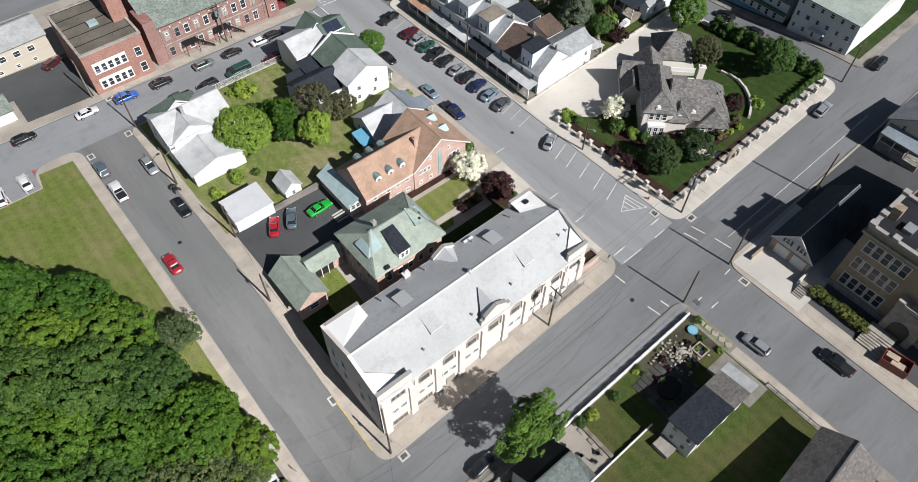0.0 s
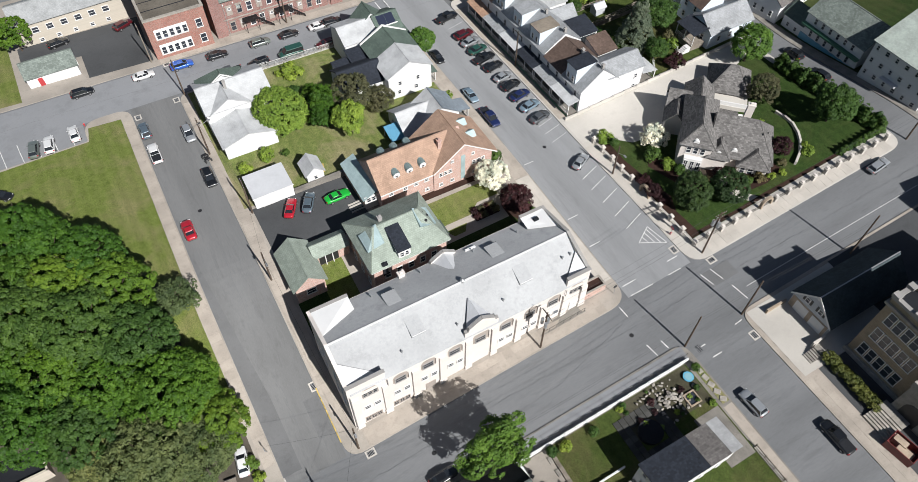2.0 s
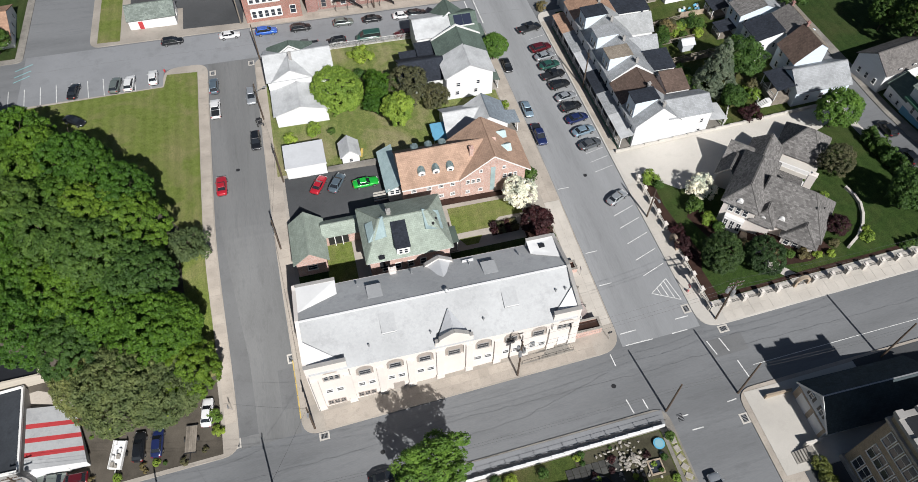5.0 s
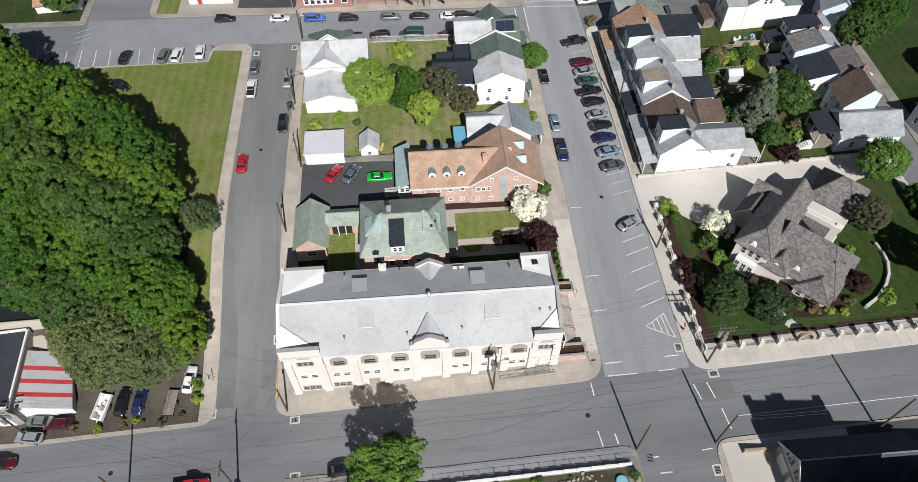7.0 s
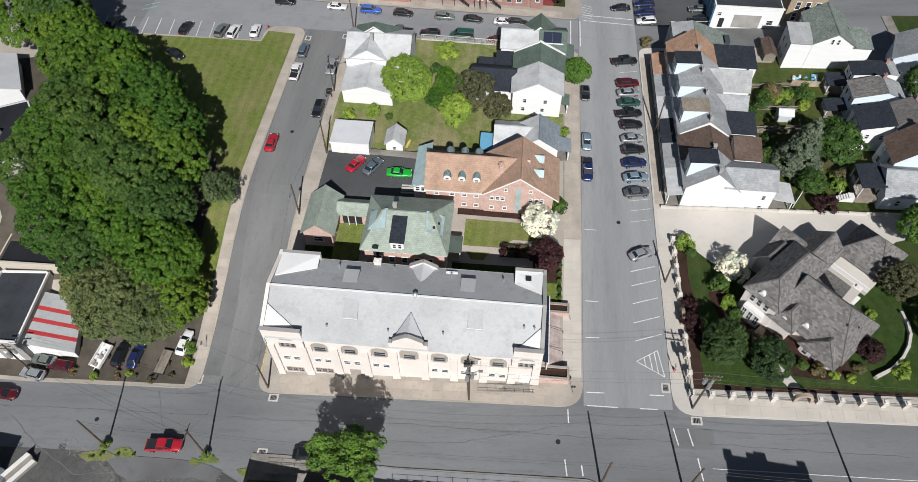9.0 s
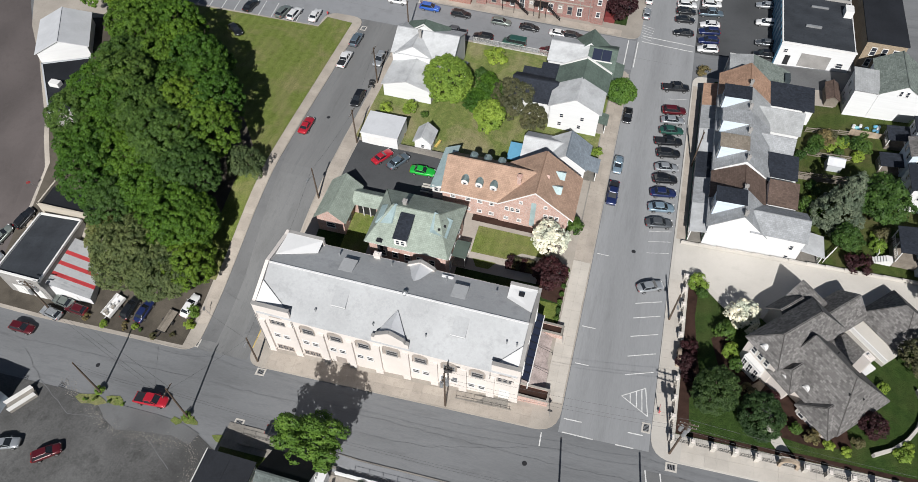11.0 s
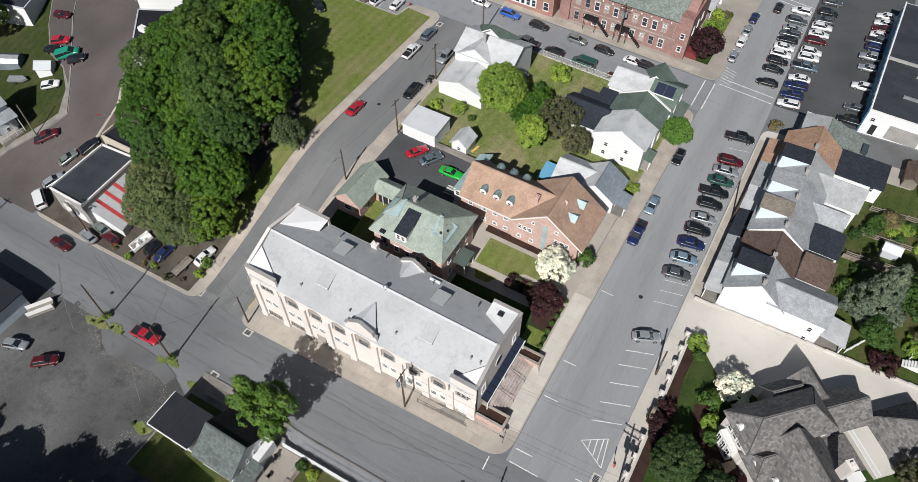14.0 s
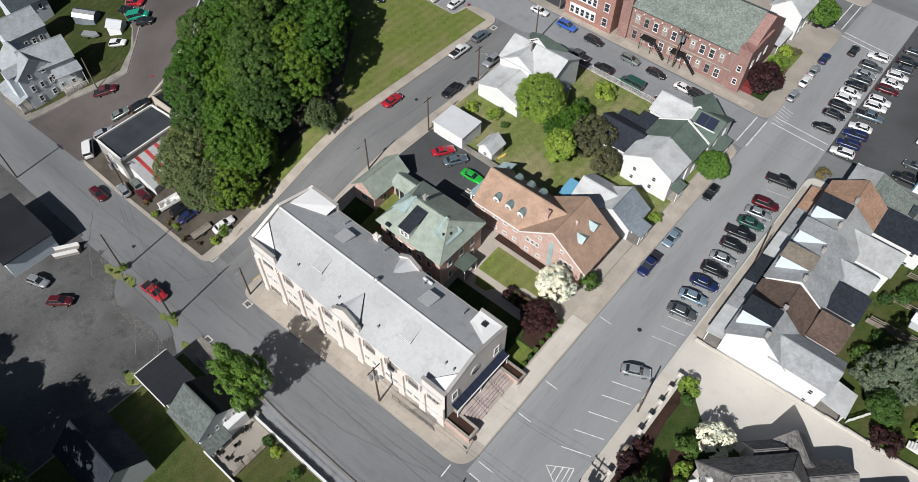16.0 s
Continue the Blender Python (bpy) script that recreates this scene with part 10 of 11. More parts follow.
def crown_mesh(name, seed, radius, height, lobes, leaves, leaf, material, spread=0.5, cone=False, thin=0.0, bunch=26, reach=(0.5, 0.72), droop=0.0, tuft=(2.2, 3.6)):
    """A crown of small leaves gathered in bunches on uneven boughs; its foot is at z = 0."""
    rng = np.random.default_rng(seed)
    c, r = [], []
    for i in range(lobes):
        if cone:
            f = (i + 0.5) / lobes
            a = i * 2.4
            rr = radius * (1 - f) * rng.uniform(0.45, 0.75)
            c.append((rr * math.cos(a), rr * math.sin(a), f * height * 0.95))
            r.append(radius * (0.16 + 0.34 * (1 - f)) * rng.uniform(0.85, 1.2))
        else:
            # spread evenly over a dome, uneven in reach
            z = 1 - 1.45 * (i + 0.5) / lobes
            a, q = i * 2.4 + rng.uniform(-0.3, 0.3), math.sqrt(max(0.0, 1 - z * z))
            k = rng.uniform(*reach)
            c.append((q * math.cos(a) * radius * k, q * math.sin(a) * radius * k, height * (0.45 + 0.5 * z * k)))
            r.append(radius * spread * rng.uniform(0.62, 1.0))
    c, r = np.array(c), np.array(r)
    m = leaves // bunch
    pick = rng.choice(lobes, size=6 * m, p=r ** 2 / (r ** 2).sum())
    n = rng.normal(size=(6 * m, 3))
    n /= np.linalg.norm(n, axis=1)[:, None]
    p = c[pick] + n * (r[pick] * rng.uniform(0.8, 1.07, 6 * m))[:, None]
    inside = (np.linalg.norm(p[:, None] - c[None], axis=2) < 0.78 * r[None]).any(axis=1)
    keep = ~inside & (p[:, 2] > 0.02 * height) & (n[:, 2] > -0.7)
    if thin:
        keep &= rng.uniform(size=6 * m) > thin * (np.sin(p[:, 0] * 2.1) * np.sin(p[:, 1] * 2.3) * 0.5 + 0.5)
    p, n = p[keep][:m], n[keep][:m]
    # each tuft is a small dome of leaves that looks outwards and up
    k = len(p)
    face = n * 0.7 + np.array([0, 0, 0.6])
    face /= np.linalg.norm(face, axis=1)[:, None]
    size = np.repeat(leaf * rng.uniform(*tuft, k), bunch)[:, None]
    p, face = np.repeat(p, bunch, axis=0), np.repeat(face, bunch, axis=0)
    off = rng.normal(size=(k * bunch, 3))
    off /= np.linalg.norm(off, axis=1)[:, None]
    dot = (off * face).sum(axis=1)
    off = np.where((dot < -0.15)[:, None], off - 2 * dot[:, None] * face, off)
    rad = rng.uniform(0.35, 1.0, k * bunch)[:, None] ** 0.5
    p = p + off * rad * size * np.array([1.0, 1.0, 0.8])
    p[:, 2] -= droop * (off[:, 0] ** 2 + off[:, 1] ** 2) * size[:, 0] * 1.6
    up = face * 0.25 + off * 0.75 + np.array([0, 0, 0.3]) + rng.normal(size=off.shape) * 0.28
    k = len(p)
    up /= np.linalg.norm(up, axis=1)[:, None]
    a = np.cross(up, rng.normal(size=(k, 3)))
    a /= np.linalg.norm(a, axis=1)[:, None]
    b = np.cross(up, a)
    s = (leaf * rng.uniform(0.6, 1.25, k))[:, None]
    v = np.stack([p - a * s, p + b * s * 0.62 + up * s * 0.12, p + a * s, p - b * s * 0.62 + up * s * 0.12], 1).reshape(-1, 3)
    me = bpy.data.meshes.new(name)
    me.from_pydata(v.tolist(), [], np.arange(4 * k).reshape(-1, 4).tolist())
    me.materials.append(material)
    return me


def trunk_mesh(seed, height, crown_h, radius, girth, limbs=6):
    rng = random.Random(seed)
    bm = bmesh.new()
    prev, r = Vector((0, 0, -0.4)), girth
    top = height - crown_h * 0.45
    for i in range(4):
        nxt = Vector((rng.uniform(-.2, .2), rng.uniform(-.2, .2), top * (i + 1) / 4))
        tube(bm, prev, nxt, r, r * 0.8, 8)
        prev, r = nxt, r * 0.8
    for i in range(limbs):
        a = 2 * math.pi * i / limbs + rng.uniform(-.4, .4)
        z = top * rng.uniform(0.55, 0.95)
        tip = Vector((math.cos(a) * radius * 0.6, math.sin(a) * radius * 0.6, z + crown_h * rng.uniform(0.2, 0.45)))
        mid = Vector((math.cos(a) * radius * 0.25, math.sin(a) * radius * 0.25, z + crown_h * 0.12))
        tube(bm, (0, 0, z), mid, girth * 0.42, girth * 0.3, 6)
        tube(bm, mid, tip, girth * 0.3, girth * 0.1, 6)
    return mesh_from(bm, "trunk", BARK)


def tree(style, x, y, rz, scale, label, h=0.15, name="tree", cat="tree", group="", z=None, flat=1.0):
    if style not in TREES:
        kind, seed, radius, height, crown_h, lobes, leaves, leaf, material, opts = STYLES[style]
        TREES[style] = (trunk_mesh(seed, height, crown_h, radius, max(0.06, radius * 0.06)), crown_mesh("crown", seed, radius, crown_h, lobes, leaves, leaf, material, **opts), height - crown_h)
    tm, cm, lift = TREES[style]
    t = thing(name, Matrix.Translation((x, y, (gz(x, y) if z is None else z) + h)) @ pose(0, 0, 0, 0, 0, rz) @ Matrix.Diagonal((scale, scale, scale, 1)), label, cat, group)
    share("trunk", tm, t)
    share("crown", cm, t, Matrix.Translation((0, 0, lift)) @ Matrix.Diagonal((1, flat, 1, 1)))
    return t


STYLES = {
    # style: kind, seed, radius, height, crown height, lobes, leaves, leaf size, leaves' material, options
    "maple_a": ("tree", 1, 5.6, 14.0, 11.5, 34, 26000, 0.19, LEAF_MAPLE, {"bunch": 40}),
    "maple_b": ("tree", 2, 5.2, 13.0, 11.0, 30, 23000, 0.19, LEAF_MAPLE, {"bunch": 40}),
    "maple_c": ("tree", 3, 6.0, 15.0, 12.0, 38, 29000, 0.19, LEAF_DARK, {"bunch": 40}),
    "maple_d": ("tree", 22, 5.4, 13.5, 11.2, 32, 24000, 0.19, LEAF_GOLD, {"bunch": 40}),
    "willow": ("tree", 4, 5.8, 12.0, 11.0, 40, 30000, 0.17, LEAF_OLIVE, {"bunch": 20}),
    "front": ("tree", 5, 5.0, 12.8, 11.2, 40, 15000, 0.21, LEAF_STREET, {"thin": 0.3, "spread": 0.25, "reach": (0.35, 1.02), "bunch": 22}),
    "sapling": ("tree", 23, 2.7, 5.4, 5.3, 26, 9000, 0.13, LEAF_OLIVE, {"spread": 0.34, "reach": (0.45, 0.9), "droop": 0.9}),
    "lime": ("tree", 6, 3.9, 6.6, 6.2, 46, 34000, 0.14, LEAF_LIME, {"spread": 0.66, "reach": (0.46, 0.54)}),
    "bright": ("tree", 7, 2.3, 6.3, 6.1, 22, 9000, 0.15, LEAF_LIME, {"reach": (0.42, 0.8), "spread": 0.4}),
    "dark": ("tree", 8, 3.2, 7.2, 6.8, 24, 9500, 0.17, LEAF_DARK, {"spread": 0.42, "thin": 0.3}),
    "clipped": ("tree", 31, 3.2, 6.6, 6.3, 30, 16000, 0.13, LEAF_DEEP, {"spread": 0.5, "reach": (0.5, 0.66)}),
    "garden": ("tree", 32, 3.0, 7.6, 7.4, 30, 13000, 0.15, LEAF_MAPLE, {"spread": 0.36, "reach": (0.4, 0.85)}),
    "bronze": ("tree", 9, 3.4, 7.2, 6.8, 24, 11000, 0.15, LEAF_BROWN, {"thin": 0.3}),
    "street": ("tree", 10, 2.6, 6.0, 5.0, 24, 10000, 0.15, LEAF_STREET, {"spread": 0.55, "reach": (0.45, 0.58)}),
    "blossom": ("tree", 11, 2.9, 5.6, 5.0, 24, 5600, 0.15, BLOSSOM, {"thin": 0.45, "spread": 0.4}),
    "purple": ("tree", 12, 2.3, 4.8, 4.4, 18, 6000, 0.15, LEAF_PURPLE, {}),
    "spruce": ("tree", 13, 3.3, 10.5, 10.0, 70, 14000, 0.15, LEAF_SPRUCE, {"cone": True}),
    "shrub": ("shrub", 15, 0.9, 1.5, 1.5, 8, 900, 0.13, LEAF_DARK, {}),
    "shrub_lime": ("shrub", 16, 0.9, 1.4, 1.4, 8, 900, 0.13, LEAF_LIME, {}),
    "shrub_purple": ("shrub", 17, 1.1, 1.6, 1.6, 8, 1100, 0.13, LEAF_PURPLE, {}),
    "shrub_white": ("shrub", 18, 1.6, 2.8, 2.6, 12, 2200, 0.15, BLOSSOM, {"thin": 0.2}),
    "shrub_bronze": ("shrub", 19, 0.9, 1.3, 1.3, 8, 900, 0.13, LEAF_BROWN, {}),
    "hedge_low": ("shrub", 21, 0.75, 1.3, 1.3, 8, 900, 0.12, LEAF_HEDGE, {"spread": 0.7}),
    "hedge": ("shrub", 20, 1.1, 2.6, 2.6, 12, 2200, 0.14, LEAF_DARK, {"cone": True}),
}


def wood():
    """The stand of tall maples between the lawn and the workshop."""
    rng = random.Random(11)
    spots = [(-18.6, 14.4), (-24.6, 36.4), (-22.2, 29.6), (-21.6, 21.2), (-21.0, 12.9), (-28.4, 42.2), (-28.0, 33.0), (-27.6, 25.0), (-26.8, 17.0),
             (-32.2, 44.6), (-33.4, 37.6), (-33.4, 29.8), (-33, 21.8), (-38, 48.8), (-38.8, 41.8), (-39, 34.6), (-39.0, 26.6), (-41.5, 53.8), (-44, 46.8), (-42.8, 39.4), (-42.4, 31.0), (-47.0, 56), (-49.2, 51.4), (-31.6, 14.0), (-37.4, 17.8), (-41.0, 22.2), (-54.6, 59.0), (-45.2, 26.4)]
    for i, (x, y) in enumerate(spots):
        st = ("maple_a", "maple_c", "maple_b", "maple_d", "maple_c", "maple_b", "maple_c")[(i * 5 + i // 4) % 7]
        tree(st, x + rng.uniform(-.6, .6), y + rng.uniform(-.6, .6), rng.uniform(0, 360), rng.uniform(0.84, 1.04) * (0.85 if x > -19 else 1), "tall leafy maple in a dense green stand", group="trees of the maple stand")


wood()
tree("willow", -25.6, 7.4, 20, 1.06, "olive-leaved tree leaning over parked cars", 0.15)
tree("willow", -20.4, 6.2, 120, 0.86, "olive-leaved tree leaning over parked cars", 0.15)
tree("maple_d", -16.6, 8.2, 80, 0.74, "leafy maple beside the pavement")
tree("willow", -30.6, 9.6, 200, 0.82, "olive-leaved tree behind the striped shed")
tree("sapling", -15.6, 28.4, 60, 1.15, "drooping light green sapling at the lawn edge")
tree("front", 14.6, -14.0, 0, 0.95, "leafy street tree casting a shade on the road", flat=0.68)
tree("lime", 12.2, 58.0, 0, 1.08, "round lime green tree in a back garden")
tree("garden", 20.2, 56.8, 0, 0.95, "dark green tree among garden trees")
tree("bright", 22.2, 49.8, 30, 1.2, "bright green young garden tree")
tree("garden", 19.4, 61.2, 80, 0.6, "mid-green bush beside a back garden path")
tree("bronze", 25.2, 55.6, 0, 1.08, "bronze-leaved tree in a back garden")
tree("bronze", 29.9, 53.2, 70, 0.72, "feathery dark bronze tree beside a white house")
tree("garden", 18.4, 54.0, 50, 0.7, "dark green bush under garden trees")
tree("street", 44.4, 64.6, 0, 1.0, "round green street tree on the pavement")
tree("shrub_lime", 18.8, 70.5, 0, 1.9, "tall yellow-green shrub in a back garden", name="shrub", cat="shrub")
tree("blossom", 38.2, 26.4, 0, 1.05, "white blossoming tree beside the brick hall")
tree("purple", 39.4, 20.6, 0, 1.05, "dark purple-leaved tree in a mulch bed")
tree("shrub", 41.3, 31.0, 0, 1.6, "green bush at the corner of the brick hall", name="shrub", cat="shrub")
tree("spruce", 82.2, 44.0, 0, 1.1, "blue-grey spruce in a back garden")
tree("dark", 88.2, 45.9, 0, 1.3, "dense dark green tree in a back garden")
tree("dark", 83.4, 38.6, 0, 0.72, "rounded dark shrub in a back garden")
tree("shrub_purple", 85.6, 35.2, 0, 1.6, "round purple bush by the driveway wall", name="shrub", cat="shrub")
tree("clipped", 64.8, 6.3, 0, 0.95, "clipped green tree on the villa lawn")
tree("clipped", 70.6, 4.0, 40, 0.9, "clipped green tree on the villa lawn")
tree("bronze", 91.6, 18.4, 0, 0.8, "bronze-leaved tree behind the villa")
tree("street", 97.6, 28.6, 0, 1.38, "green tree at the end of the driveway")
tree("dark", 96.6, 7.4, 0, 1.15, "leafy tree by the back hedge")
tree("shrub_white", 68.4, 20.5, 0, 1.4, "white flowering bush on the driveway edge", name="shrub", cat="shrub")
tree("purple", 60.9, 11.0, 0, 0.55, "small purple tree inside the villa fence")
tree("purple", 84.6, 6.6, 0, 0.7, "small purple tree behind the villa")
tree("purple", 40.6, 93.2, 0, 1.35, "round dark purple tree before the brick school")
tree("street", 40.6, 121.4, 40, 1.15, "round green tree beside the white house")
for k, (x, y, s) in enumerate(((39.2, 102.6, 1.5), (39.9, 100.4, 1.2), (40.8, 104.4, 0.9), (39.3, 107.6, 1.4), (40.9, 109.2, 1.0), (41.5, 101.6, 0.8))):
    tree("shrub_bronze" if k in (4, 5) else "shrub_lime", x, y, 50 * k, s, "bronze shrub on a small lawn" if k in (4, 5) else "yellow-green shrub on a small lawn", name="shrub", cat="shrub", group="shrubs beside the school")
tree("shrub_lime", 61.9, 26.0, 0, 1.4, "yellow-green shrub by the driveway", name="shrub", cat="shrub")
tree("shrub", 66.0, 17.4, 0, 1.5, "clipped green shrub by the villa", name="shrub", cat="shrub")
tree("shrub_lime", 67.2, 14.6, 0, 1.2, "clipped green shrub by the villa", name="shrub", cat="shrub")


# ---- hedges and garden shrubs ----
parish_school()
parish_garage()
south_yards()
workshop()
north_side()
east_side()
far_west()
for k in range(24):
    tree("hedge", 101.6 + 0.25 * math.sin(k * 1.7), 1.0 + 0.98 * k, 50 * k, 1.2 + 0.15 * math.sin(k * 2.3), "dark clipped evergreen in a back hedge", name="hedge_bush", cat="hedge", group="back hedge of the villa")
for k in range(9):
    tree("hedge", 92.4 + 1.05 * k, 0.6, 70 * k, 0.62, "dark low evergreen by the fence", name="hedge_bush", cat="hedge", group="hedge by the villa fence")
rs = random.Random(21)
for x, y, st, sc in ((73.6, 5.0, "shrub_bronze", 1.0), (75.4, 4.4, "shrub", 1.0), (77.4, 3.6, "shrub_bronze", 1.2), (79.6, 3.0, "shrub_lime", 0.8), (81.6, 2.6, "shrub_lime", 0.8), (69.6, 8.4, "shrub_bronze", 1.3), (72.4, 8.0, "purple", 0.55), (83.0, 4.2, "shrub_bronze", 0.9), (88.2, 3.6, "shrub_lime", 1.2), (89.0, 5.0, "shrub_lime", 0.9), (61.5, 14.0, "shrub_purple", 1.2), (61.6, 9.0, "shrub_purple", 1.0), (62.6, 24.2, "shrub", 1.1), (67.9, 19.2, "shrub", 1.1), (87.0, 13.4, "shrub_lime", 0.9), (68.0, 12.4, "shrub", 1.2)):
    tree(st, x, y, rs.uniform(0, 360), sc * 0.85, "garden shrub planted round the villa", name="shrub", cat="shrub", group="shrubs round the villa")
for k in range(12):
    tree("shrub_bronze" if k % 3 else "shrub_purple", 32.8 + 0.72 * (k % 6), 21.8 + 1.2 * (k // 6), 40 * k, 0.55, "low bronze flowering plant in a bed", name="shrub", cat="shrub", group="plants in the flower bed")
for k in range(7):
    tree("shrub", 41.9, 14.2 + 1.5 * k, 40 * k, 0.42, "low green shrub along the pavement", name="shrub", cat="shrub", group="shrubs along the pavement")
for x, y, st, sc in ((16.5, 71.8, "shrub_lime", 1.0), (17.0, 64.2, "shrub", 1.6), (2.2, 50.0, "shrub_lime", 1.3), (6.6, 51.2, "shrub_lime", 1.6), (9.6, 50.2, "shrub", 0.9), (42.4, 49.8, "shrub_lime", 1.2), (79.0, 47.0, "shrub_lime", 1.4), (80.2, 62.0, "shrub", 1.7), (83.6, 63.2, "shrub_lime", 1.5), (77.6, 58.0, "shrub", 1.2), (-15.0, 3.0, "shrub_lime", 1.2), (-14.6, 0.8, "shrub_lime", 1.0), (-22.8, -12.7, "shrub_lime", 0.8), (-7.2, -13.2, "shrub_lime", 0.7), (59.6, 79.0, "shrub_bronze", 1.4), (41.0, 100.0, "shrub_lime", 1.3), (39.4, 103.0, "shrub", 1.4), (24.0, -17.4, "shrub_lime", 1.0), (22.0, -17.0, "shrub", 1.0), (33.4, -16.9, "shrub_lime", 0.6), (46.4, -17.5, "shrub", 0.8), (28.4, -17.8, "shrub", 0.9), (45.0, -22.8, "shrub_lime", 0.6)):
    tree(st, x, y, rs.uniform(0, 360), sc * 0.85, "green garden shrub in the yard", name="shrub", cat="shrub")
tree("maple_c", 124.0, 44.0, 0, 0.8, "leafy green tree on the hillside")
tree("maple_b", 127.5, 51.0, 70, 0.8, "leafy green tree on the hillside")
tree("maple_c", 121.5, 50.2, 30, 0.55, "leafy green tree on the hillside")
tree("maple_a", 112.5, 65.0, 0, 0.8, "leafy green tree on the hillside")
tree("maple_c", 107.5, 62.0, 40, 0.62, "leafy green tree on the hillside")
tree("maple_c", -58.0, 66.0, 0, 0.8, "leafy maple at the end of the stand")
tree("maple_a", -52.5, 60.5, 90, 0.85, "leafy maple at the end of the stand")
tree("dark", -52.0, 88.5, 0, 1.0, "green tree beside the car park")
tree("maple_b", -26.5, 104.0, 30, 0.6, "leafy tree beside the beige hall")
tree("maple_a", -14.0, -49.0, 0, 0.95, "dark leafy tree shading the gravel lot")
tree("maple_b", -6.0, -45.0, 0, 0.9, "dark leafy tree behind the shaded house")
tree("maple_a", 4.0, -46.0, 0, 0.95, "dark leafy tree behind the shaded house")
for x, y, k in ((-23, -58, "maple_c"), (-13, -55, "maple_b"), (-3, -53, "maple_a"), (6, -49, "maple_c"), (11, -54, "maple_a"), (-97, 26, "maple_c")):
    tree(k, x, y, 37 * x, 1.3 if y < 0 else 0.7, "dark leafy tree shading the ground")
tree("maple_c", -56.5, 64.5, 30, 0.95, "tall leafy maple in a dense green stand")
tree("maple_b", -63.0, 63.0, 130, 1.0, "tall leafy maple in a dense green stand")
def rubble():
    """Loose stones along the broken edge of the gravel lot."""
    rng = random.Random(41)
    line = [(-30.0, -12.6), (-24.5, -14.6), (-19.6, -16.9), (-16.0, -17.8), (-10.3, -17.6), (-4.8, -16.9), (-2.6, -20.0), (-2.9, -24.5), (-5.5, -29.0)]
    verts, faces = [], []
    for (xa, ya), (xb, yb) in zip(line, line[1:]):
        for i in range(int(math.hypot(xb - xa, yb - ya) * 34)):
            f, r = rng.random(), rng.uniform(0.03, 0.13) ** 1.15
            x, y = xa + (xb - xa) * f + rng.gauss(0, 0.55), ya + (yb - ya) * f + rng.gauss(0, 0.55)
            z, a = gz(x, y) + 0.05, rng.uniform(0, 3)
            b = len(verts)
            for k in range(5):
                u = a + k * 1.2566
                verts.append((x + r * math.cos(u), y + r * math.sin(u) * rng.uniform(0.6, 1), z - 0.02))
            verts.append((x, y, z + r * rng.uniform(0.5, 0.9)))
            faces.extend((b + k, b + (k + 1) % 5, b + 5) for k in range(5))
    me = bpy.data.meshes.new("rubble")
    me.from_pydata(verts, [], faces)
    me.materials.append(STONE)
    return tagged(new("rubble", me), "loose pale gravel along the broken asphalt edge", kind="stuff")


rubble()
for x, y, w in ((-23.6, -14.2, 1.5), (-19.6, -13.5, 1.2), (-6.6, -13.7, 1.0), (-0.6, -15.2, 1.0), (-2.6, -23.8, 1.3), (-8.6, -14.2, 0.8)):
    drape("weed_patch", [(x + w * 1.5 * math.cos(k * 0.7) * (1 + 0.3 * math.sin(5 * k + x)), y + w * 0.6 * math.sin(k * 0.7) * (1 + 0.3 * math.cos(3 * k + x))) for k in range(9)], 0.07, GRASS_GARDEN, 0.0, "rough weeds at the edge of the lot", cell=0.8)
ry = random.Random(33)
for i in range(14):
    x, y = ((-23.6, -14.2), (-19.4, -13.6), (-6.8, -13.7), (-2.6, -23.8))[i % 4]
    tree(ry.choice(("hedge_low", "shrub", "shrub_lime")), x + ry.uniform(-1.6, 1.6), y + ry.uniform(-0.5, 0.5), ry.uniform(0, 360), ry.uniform(0.14, 0.3), "low weed tuft at the edge of the lot", h=0.03, name="weed", cat="weed", group="weeds at the lot")
for x0, x1, y0, y1, n in ((78, 88, 59, 65, 9), (77.5, 80.5, 36, 52, 6), (84, 93, 60, 68, 6), (88, 91, 36, 42, 3), (93, 100, 64, 70, 5), (102.5, 106, 40, 66, 8)):
    for i in range(n):
        tree(ry.choice(("shrub", "shrub", "shrub_lime", "shrub_bronze")), ry.uniform(x0, x1), ry.uniform(y0, y1), ry.uniform(0, 360), ry.uniform(0.7, 1.7), "leafy garden shrub in a back garden", name="shrub", cat="shrub", group="shrubs in the back gardens")


def rail_fence(x0, y0, x1, y1, n, material, label):
    z0 = gz(x0, y0) + 0.15
    a = math.degrees(math.atan2(y1 - y0, x1 - x0))
    step = math.hypot(x1 - x0, y1 - y0) / n
    t = thing("garden_fence", (x0, y0, z0, 0, 0, a), label, "fence")
    for i in range(n):
        f = i / n
        z = gz(x0 + (x1 - x0) * f, y0 + (y1 - y0) * f) + 0.15 - z0
        part("post", boxes((i * step - 0.06, i * step + 0.06, -0.06, 0.06, z - 0.4, z + 1.25)), material, t)
        for h in (0.25, 0.65, 1.05):
            part("rail", boxes((i * step + 0.06, i * step + step - 0.06, -0.03, 0.03, z + h - 0.09, z + h + 0.09)), material, t)


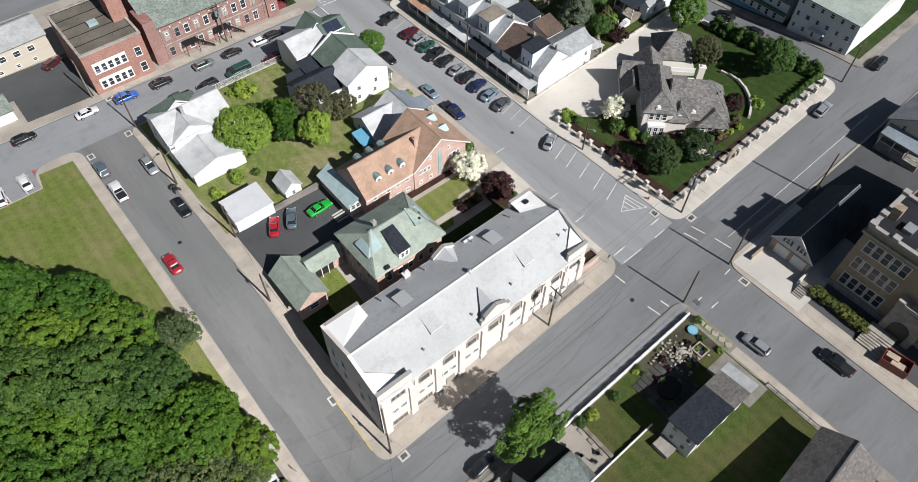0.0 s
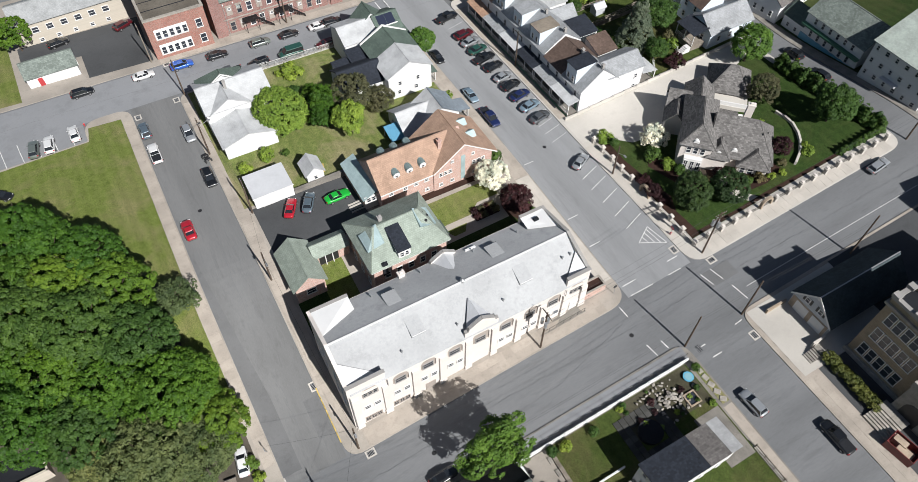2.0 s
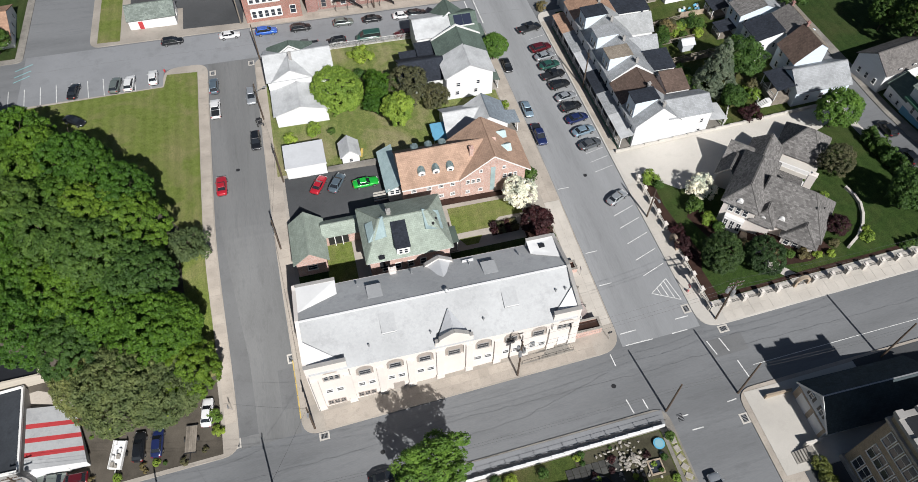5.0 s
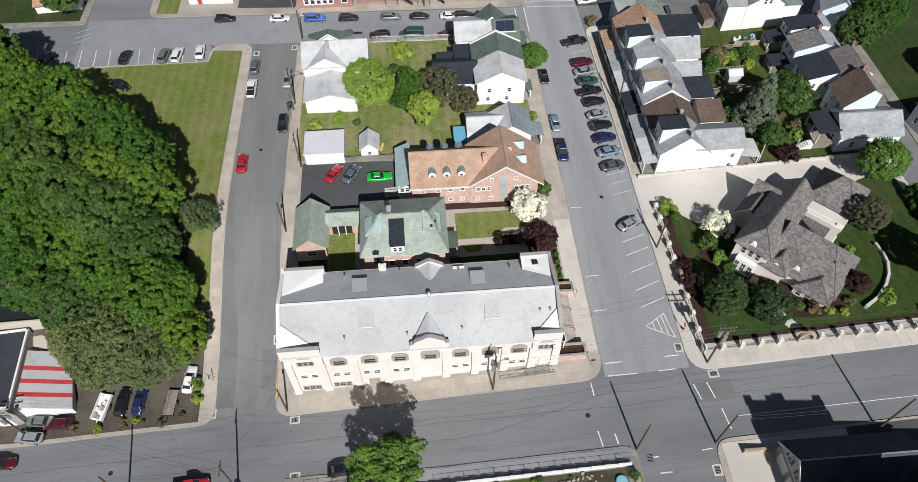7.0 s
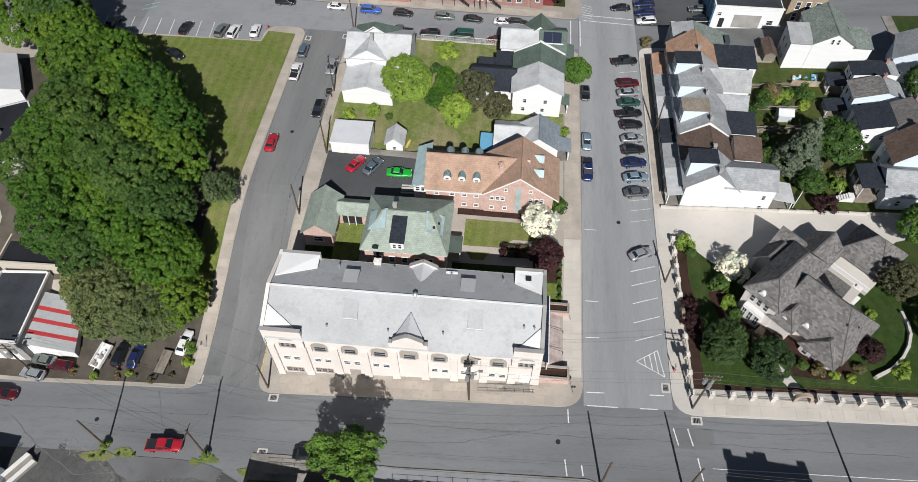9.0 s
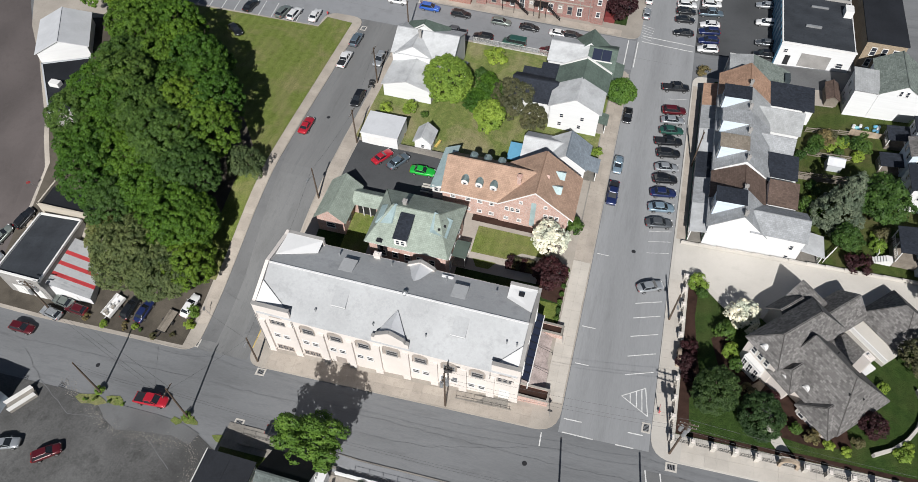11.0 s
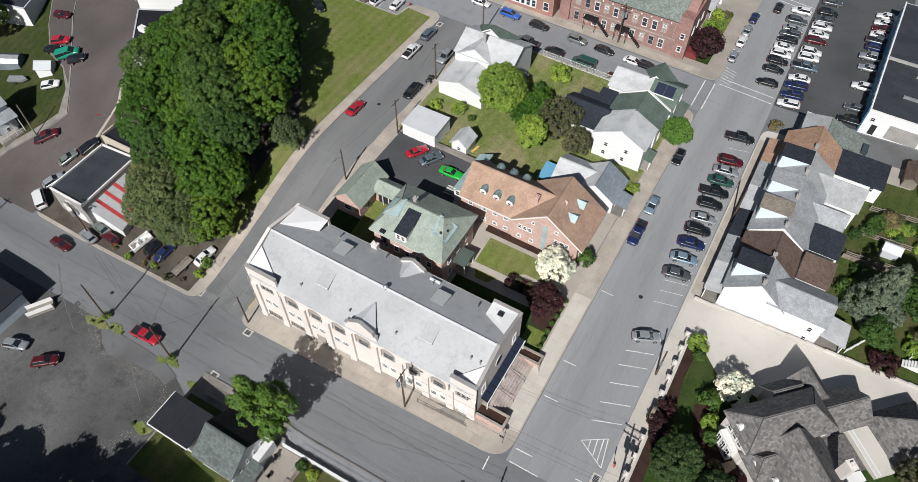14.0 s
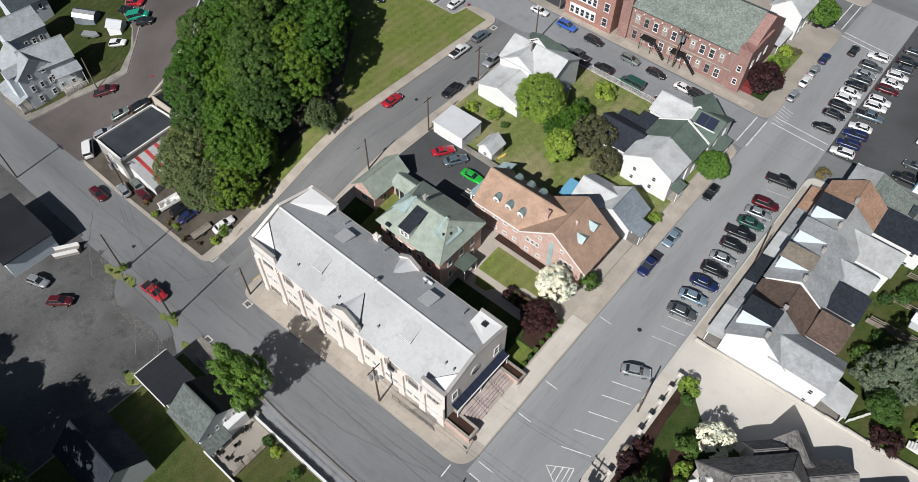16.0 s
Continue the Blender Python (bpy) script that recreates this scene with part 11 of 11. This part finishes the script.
rail_fence(77, 53.6, 92, 54.4, 8, WOOD_OLD, "weathered grey board fence between gardens")
rail_fence(77, 59.2, 86, 59.4, 5, WOOD_OLD, "weathered grey board fence between gardens")
rail_fence(78.6, 65.6, 86, 66.2, 4, WOOD_OLD, "weathered grey board fence between gardens")
rail_fence(80.6, 35.0, 82.8, 38.4, 3, TRIM, "short white picket fence by a driveway wall")
rail_fence(88.6, 38.0, 88.8, 42.0, 3, TRIM, "white deck railing beside a pale house")
for x, y, rz in ((7.4, 43.8, 80), (14.2, 44.0, 75)):
    t = thing("yellow_ramp", on_ground(x, y, rz, 0.18), "small yellow painted wooden ramp on the grass", "ramp")
    bm = bmesh.new()
    prism(bm, [(-0.9, 0.0), (0.9, 0.0), (0.9, 0.35), (-0.9, 0.06)], "y", -0.22, 0.22)
    part("board", bm, KERB_YELLOW, t)
    part("foot", boxes((0.6, 0.8, -0.3, -0.22, -0.02, 0.3)), WOOD_OLD, t)
rw = random.Random(9)
for i in range(16):
    tree(rw.choice(("shrub", "shrub_lime", "shrub_bronze")), rw.uniform(-33, -14.5), rw.uniform(-2.3, -1.2) if i % 2 else rw.uniform(4.5, 7.5), rw.uniform(0, 360), rw.uniform(0.3, 0.7), "low weeds at the edge of the yard", name="weed_clump", cat="weeds", group="weeds round the dirt yard")
for i in range(14):
    tree(rw.choice(("shrub", "shrub_lime", "shrub_purple")), rw.uniform(33.5, 45), rw.uniform(-22, -16.6), rw.uniform(0, 360), rw.uniform(0.25, 0.55), "small plant in the rock garden", name="garden_plant", cat="plant", group="plants in the rock garden")


# ---- paving slabs ----
SLAB = {}


def slabs(pavement, x0, x1, y0, y1, nx, ny, h=0.13, material=None, skip=()):
    """Slabs set on a pavement, each a little uneven, with open joints between them."""
    owner = bpy.data.objects[pavement]
    dx, dy = (x1 - x0) / nx, (y1 - y0) / ny
    key = (round(dx, 2), round(dy, 2), material.name)
    if key not in SLAB:
        bm = boxes((-dx / 2 + 0.01, dx / 2 - 0.01, -dy / 2 + 0.01, dy / 2 - 0.01, -0.1, 0.03))
        SLAB[key] = mesh_from(bm, "paving_slab", material)
    rng = random.Random(int(x0 * 3 + y0 * 7))
    for i in range(nx):
        for j in range(ny):
            x, y = x0 + dx * (i + 0.5), y0 + dy * (j + 0.5)
            if any(a < x < b and c < y < d for a, b, c, d in skip):
                continue
            share("paving_slab", SLAB[key], owner, on_ground(x, y, 0, h + rng.uniform(0, 0.008)))


slabs("pavement_centre", 42.5, 45.2, 1.2, 25.6, 2, 16, material=CONCRETE_SLAB)
slabs("pavement_centre", 42.5, 45.2, 25.8, 74.4, 2, 30, material=CONCRETE_PAVE)
slabs("pavement_centre", 0.6, 41.4, -3.1, -0.4, 28, 2, material=CONCRETE_PAVE)
slabs("pavement_centre", -2.5, -0.3, 1.0, 72.6, 1, 48, material=CONCRETE_PAVE)
slabs("pavement_west", -13.7, -12.0, 1.6, 72.8, 1, 48, material=CONCRETE_PAVE)
slabs("pavement_east", 57.8, 60.3, 1.6, 26.2, 2, 17, material=CONCRETE_SLAB)
slabs("pavement_east", 61.6, 100.6, -3.5, -0.4, 26, 2, material=CONCRETE_SLAB)
slabs("pavement_east", 58.0, 61.4, 34.6, 74.6, 2, 27, material=CONCRETE_PAVE)
slabs("pavement_south", 45.9, 47.4, -46.0, -24.0, 1, 15, material=CONCRETE_PAVE)
slabs("pavement_southeast", 58.0, 60.4, -58.0, -27.0, 2, 20, material=CONCRETE_PAVE)
slabs("pavement_north", -3.0, 42.0, 86.6, 88.6, 30, 1, material=CONCRETE_PAVE)
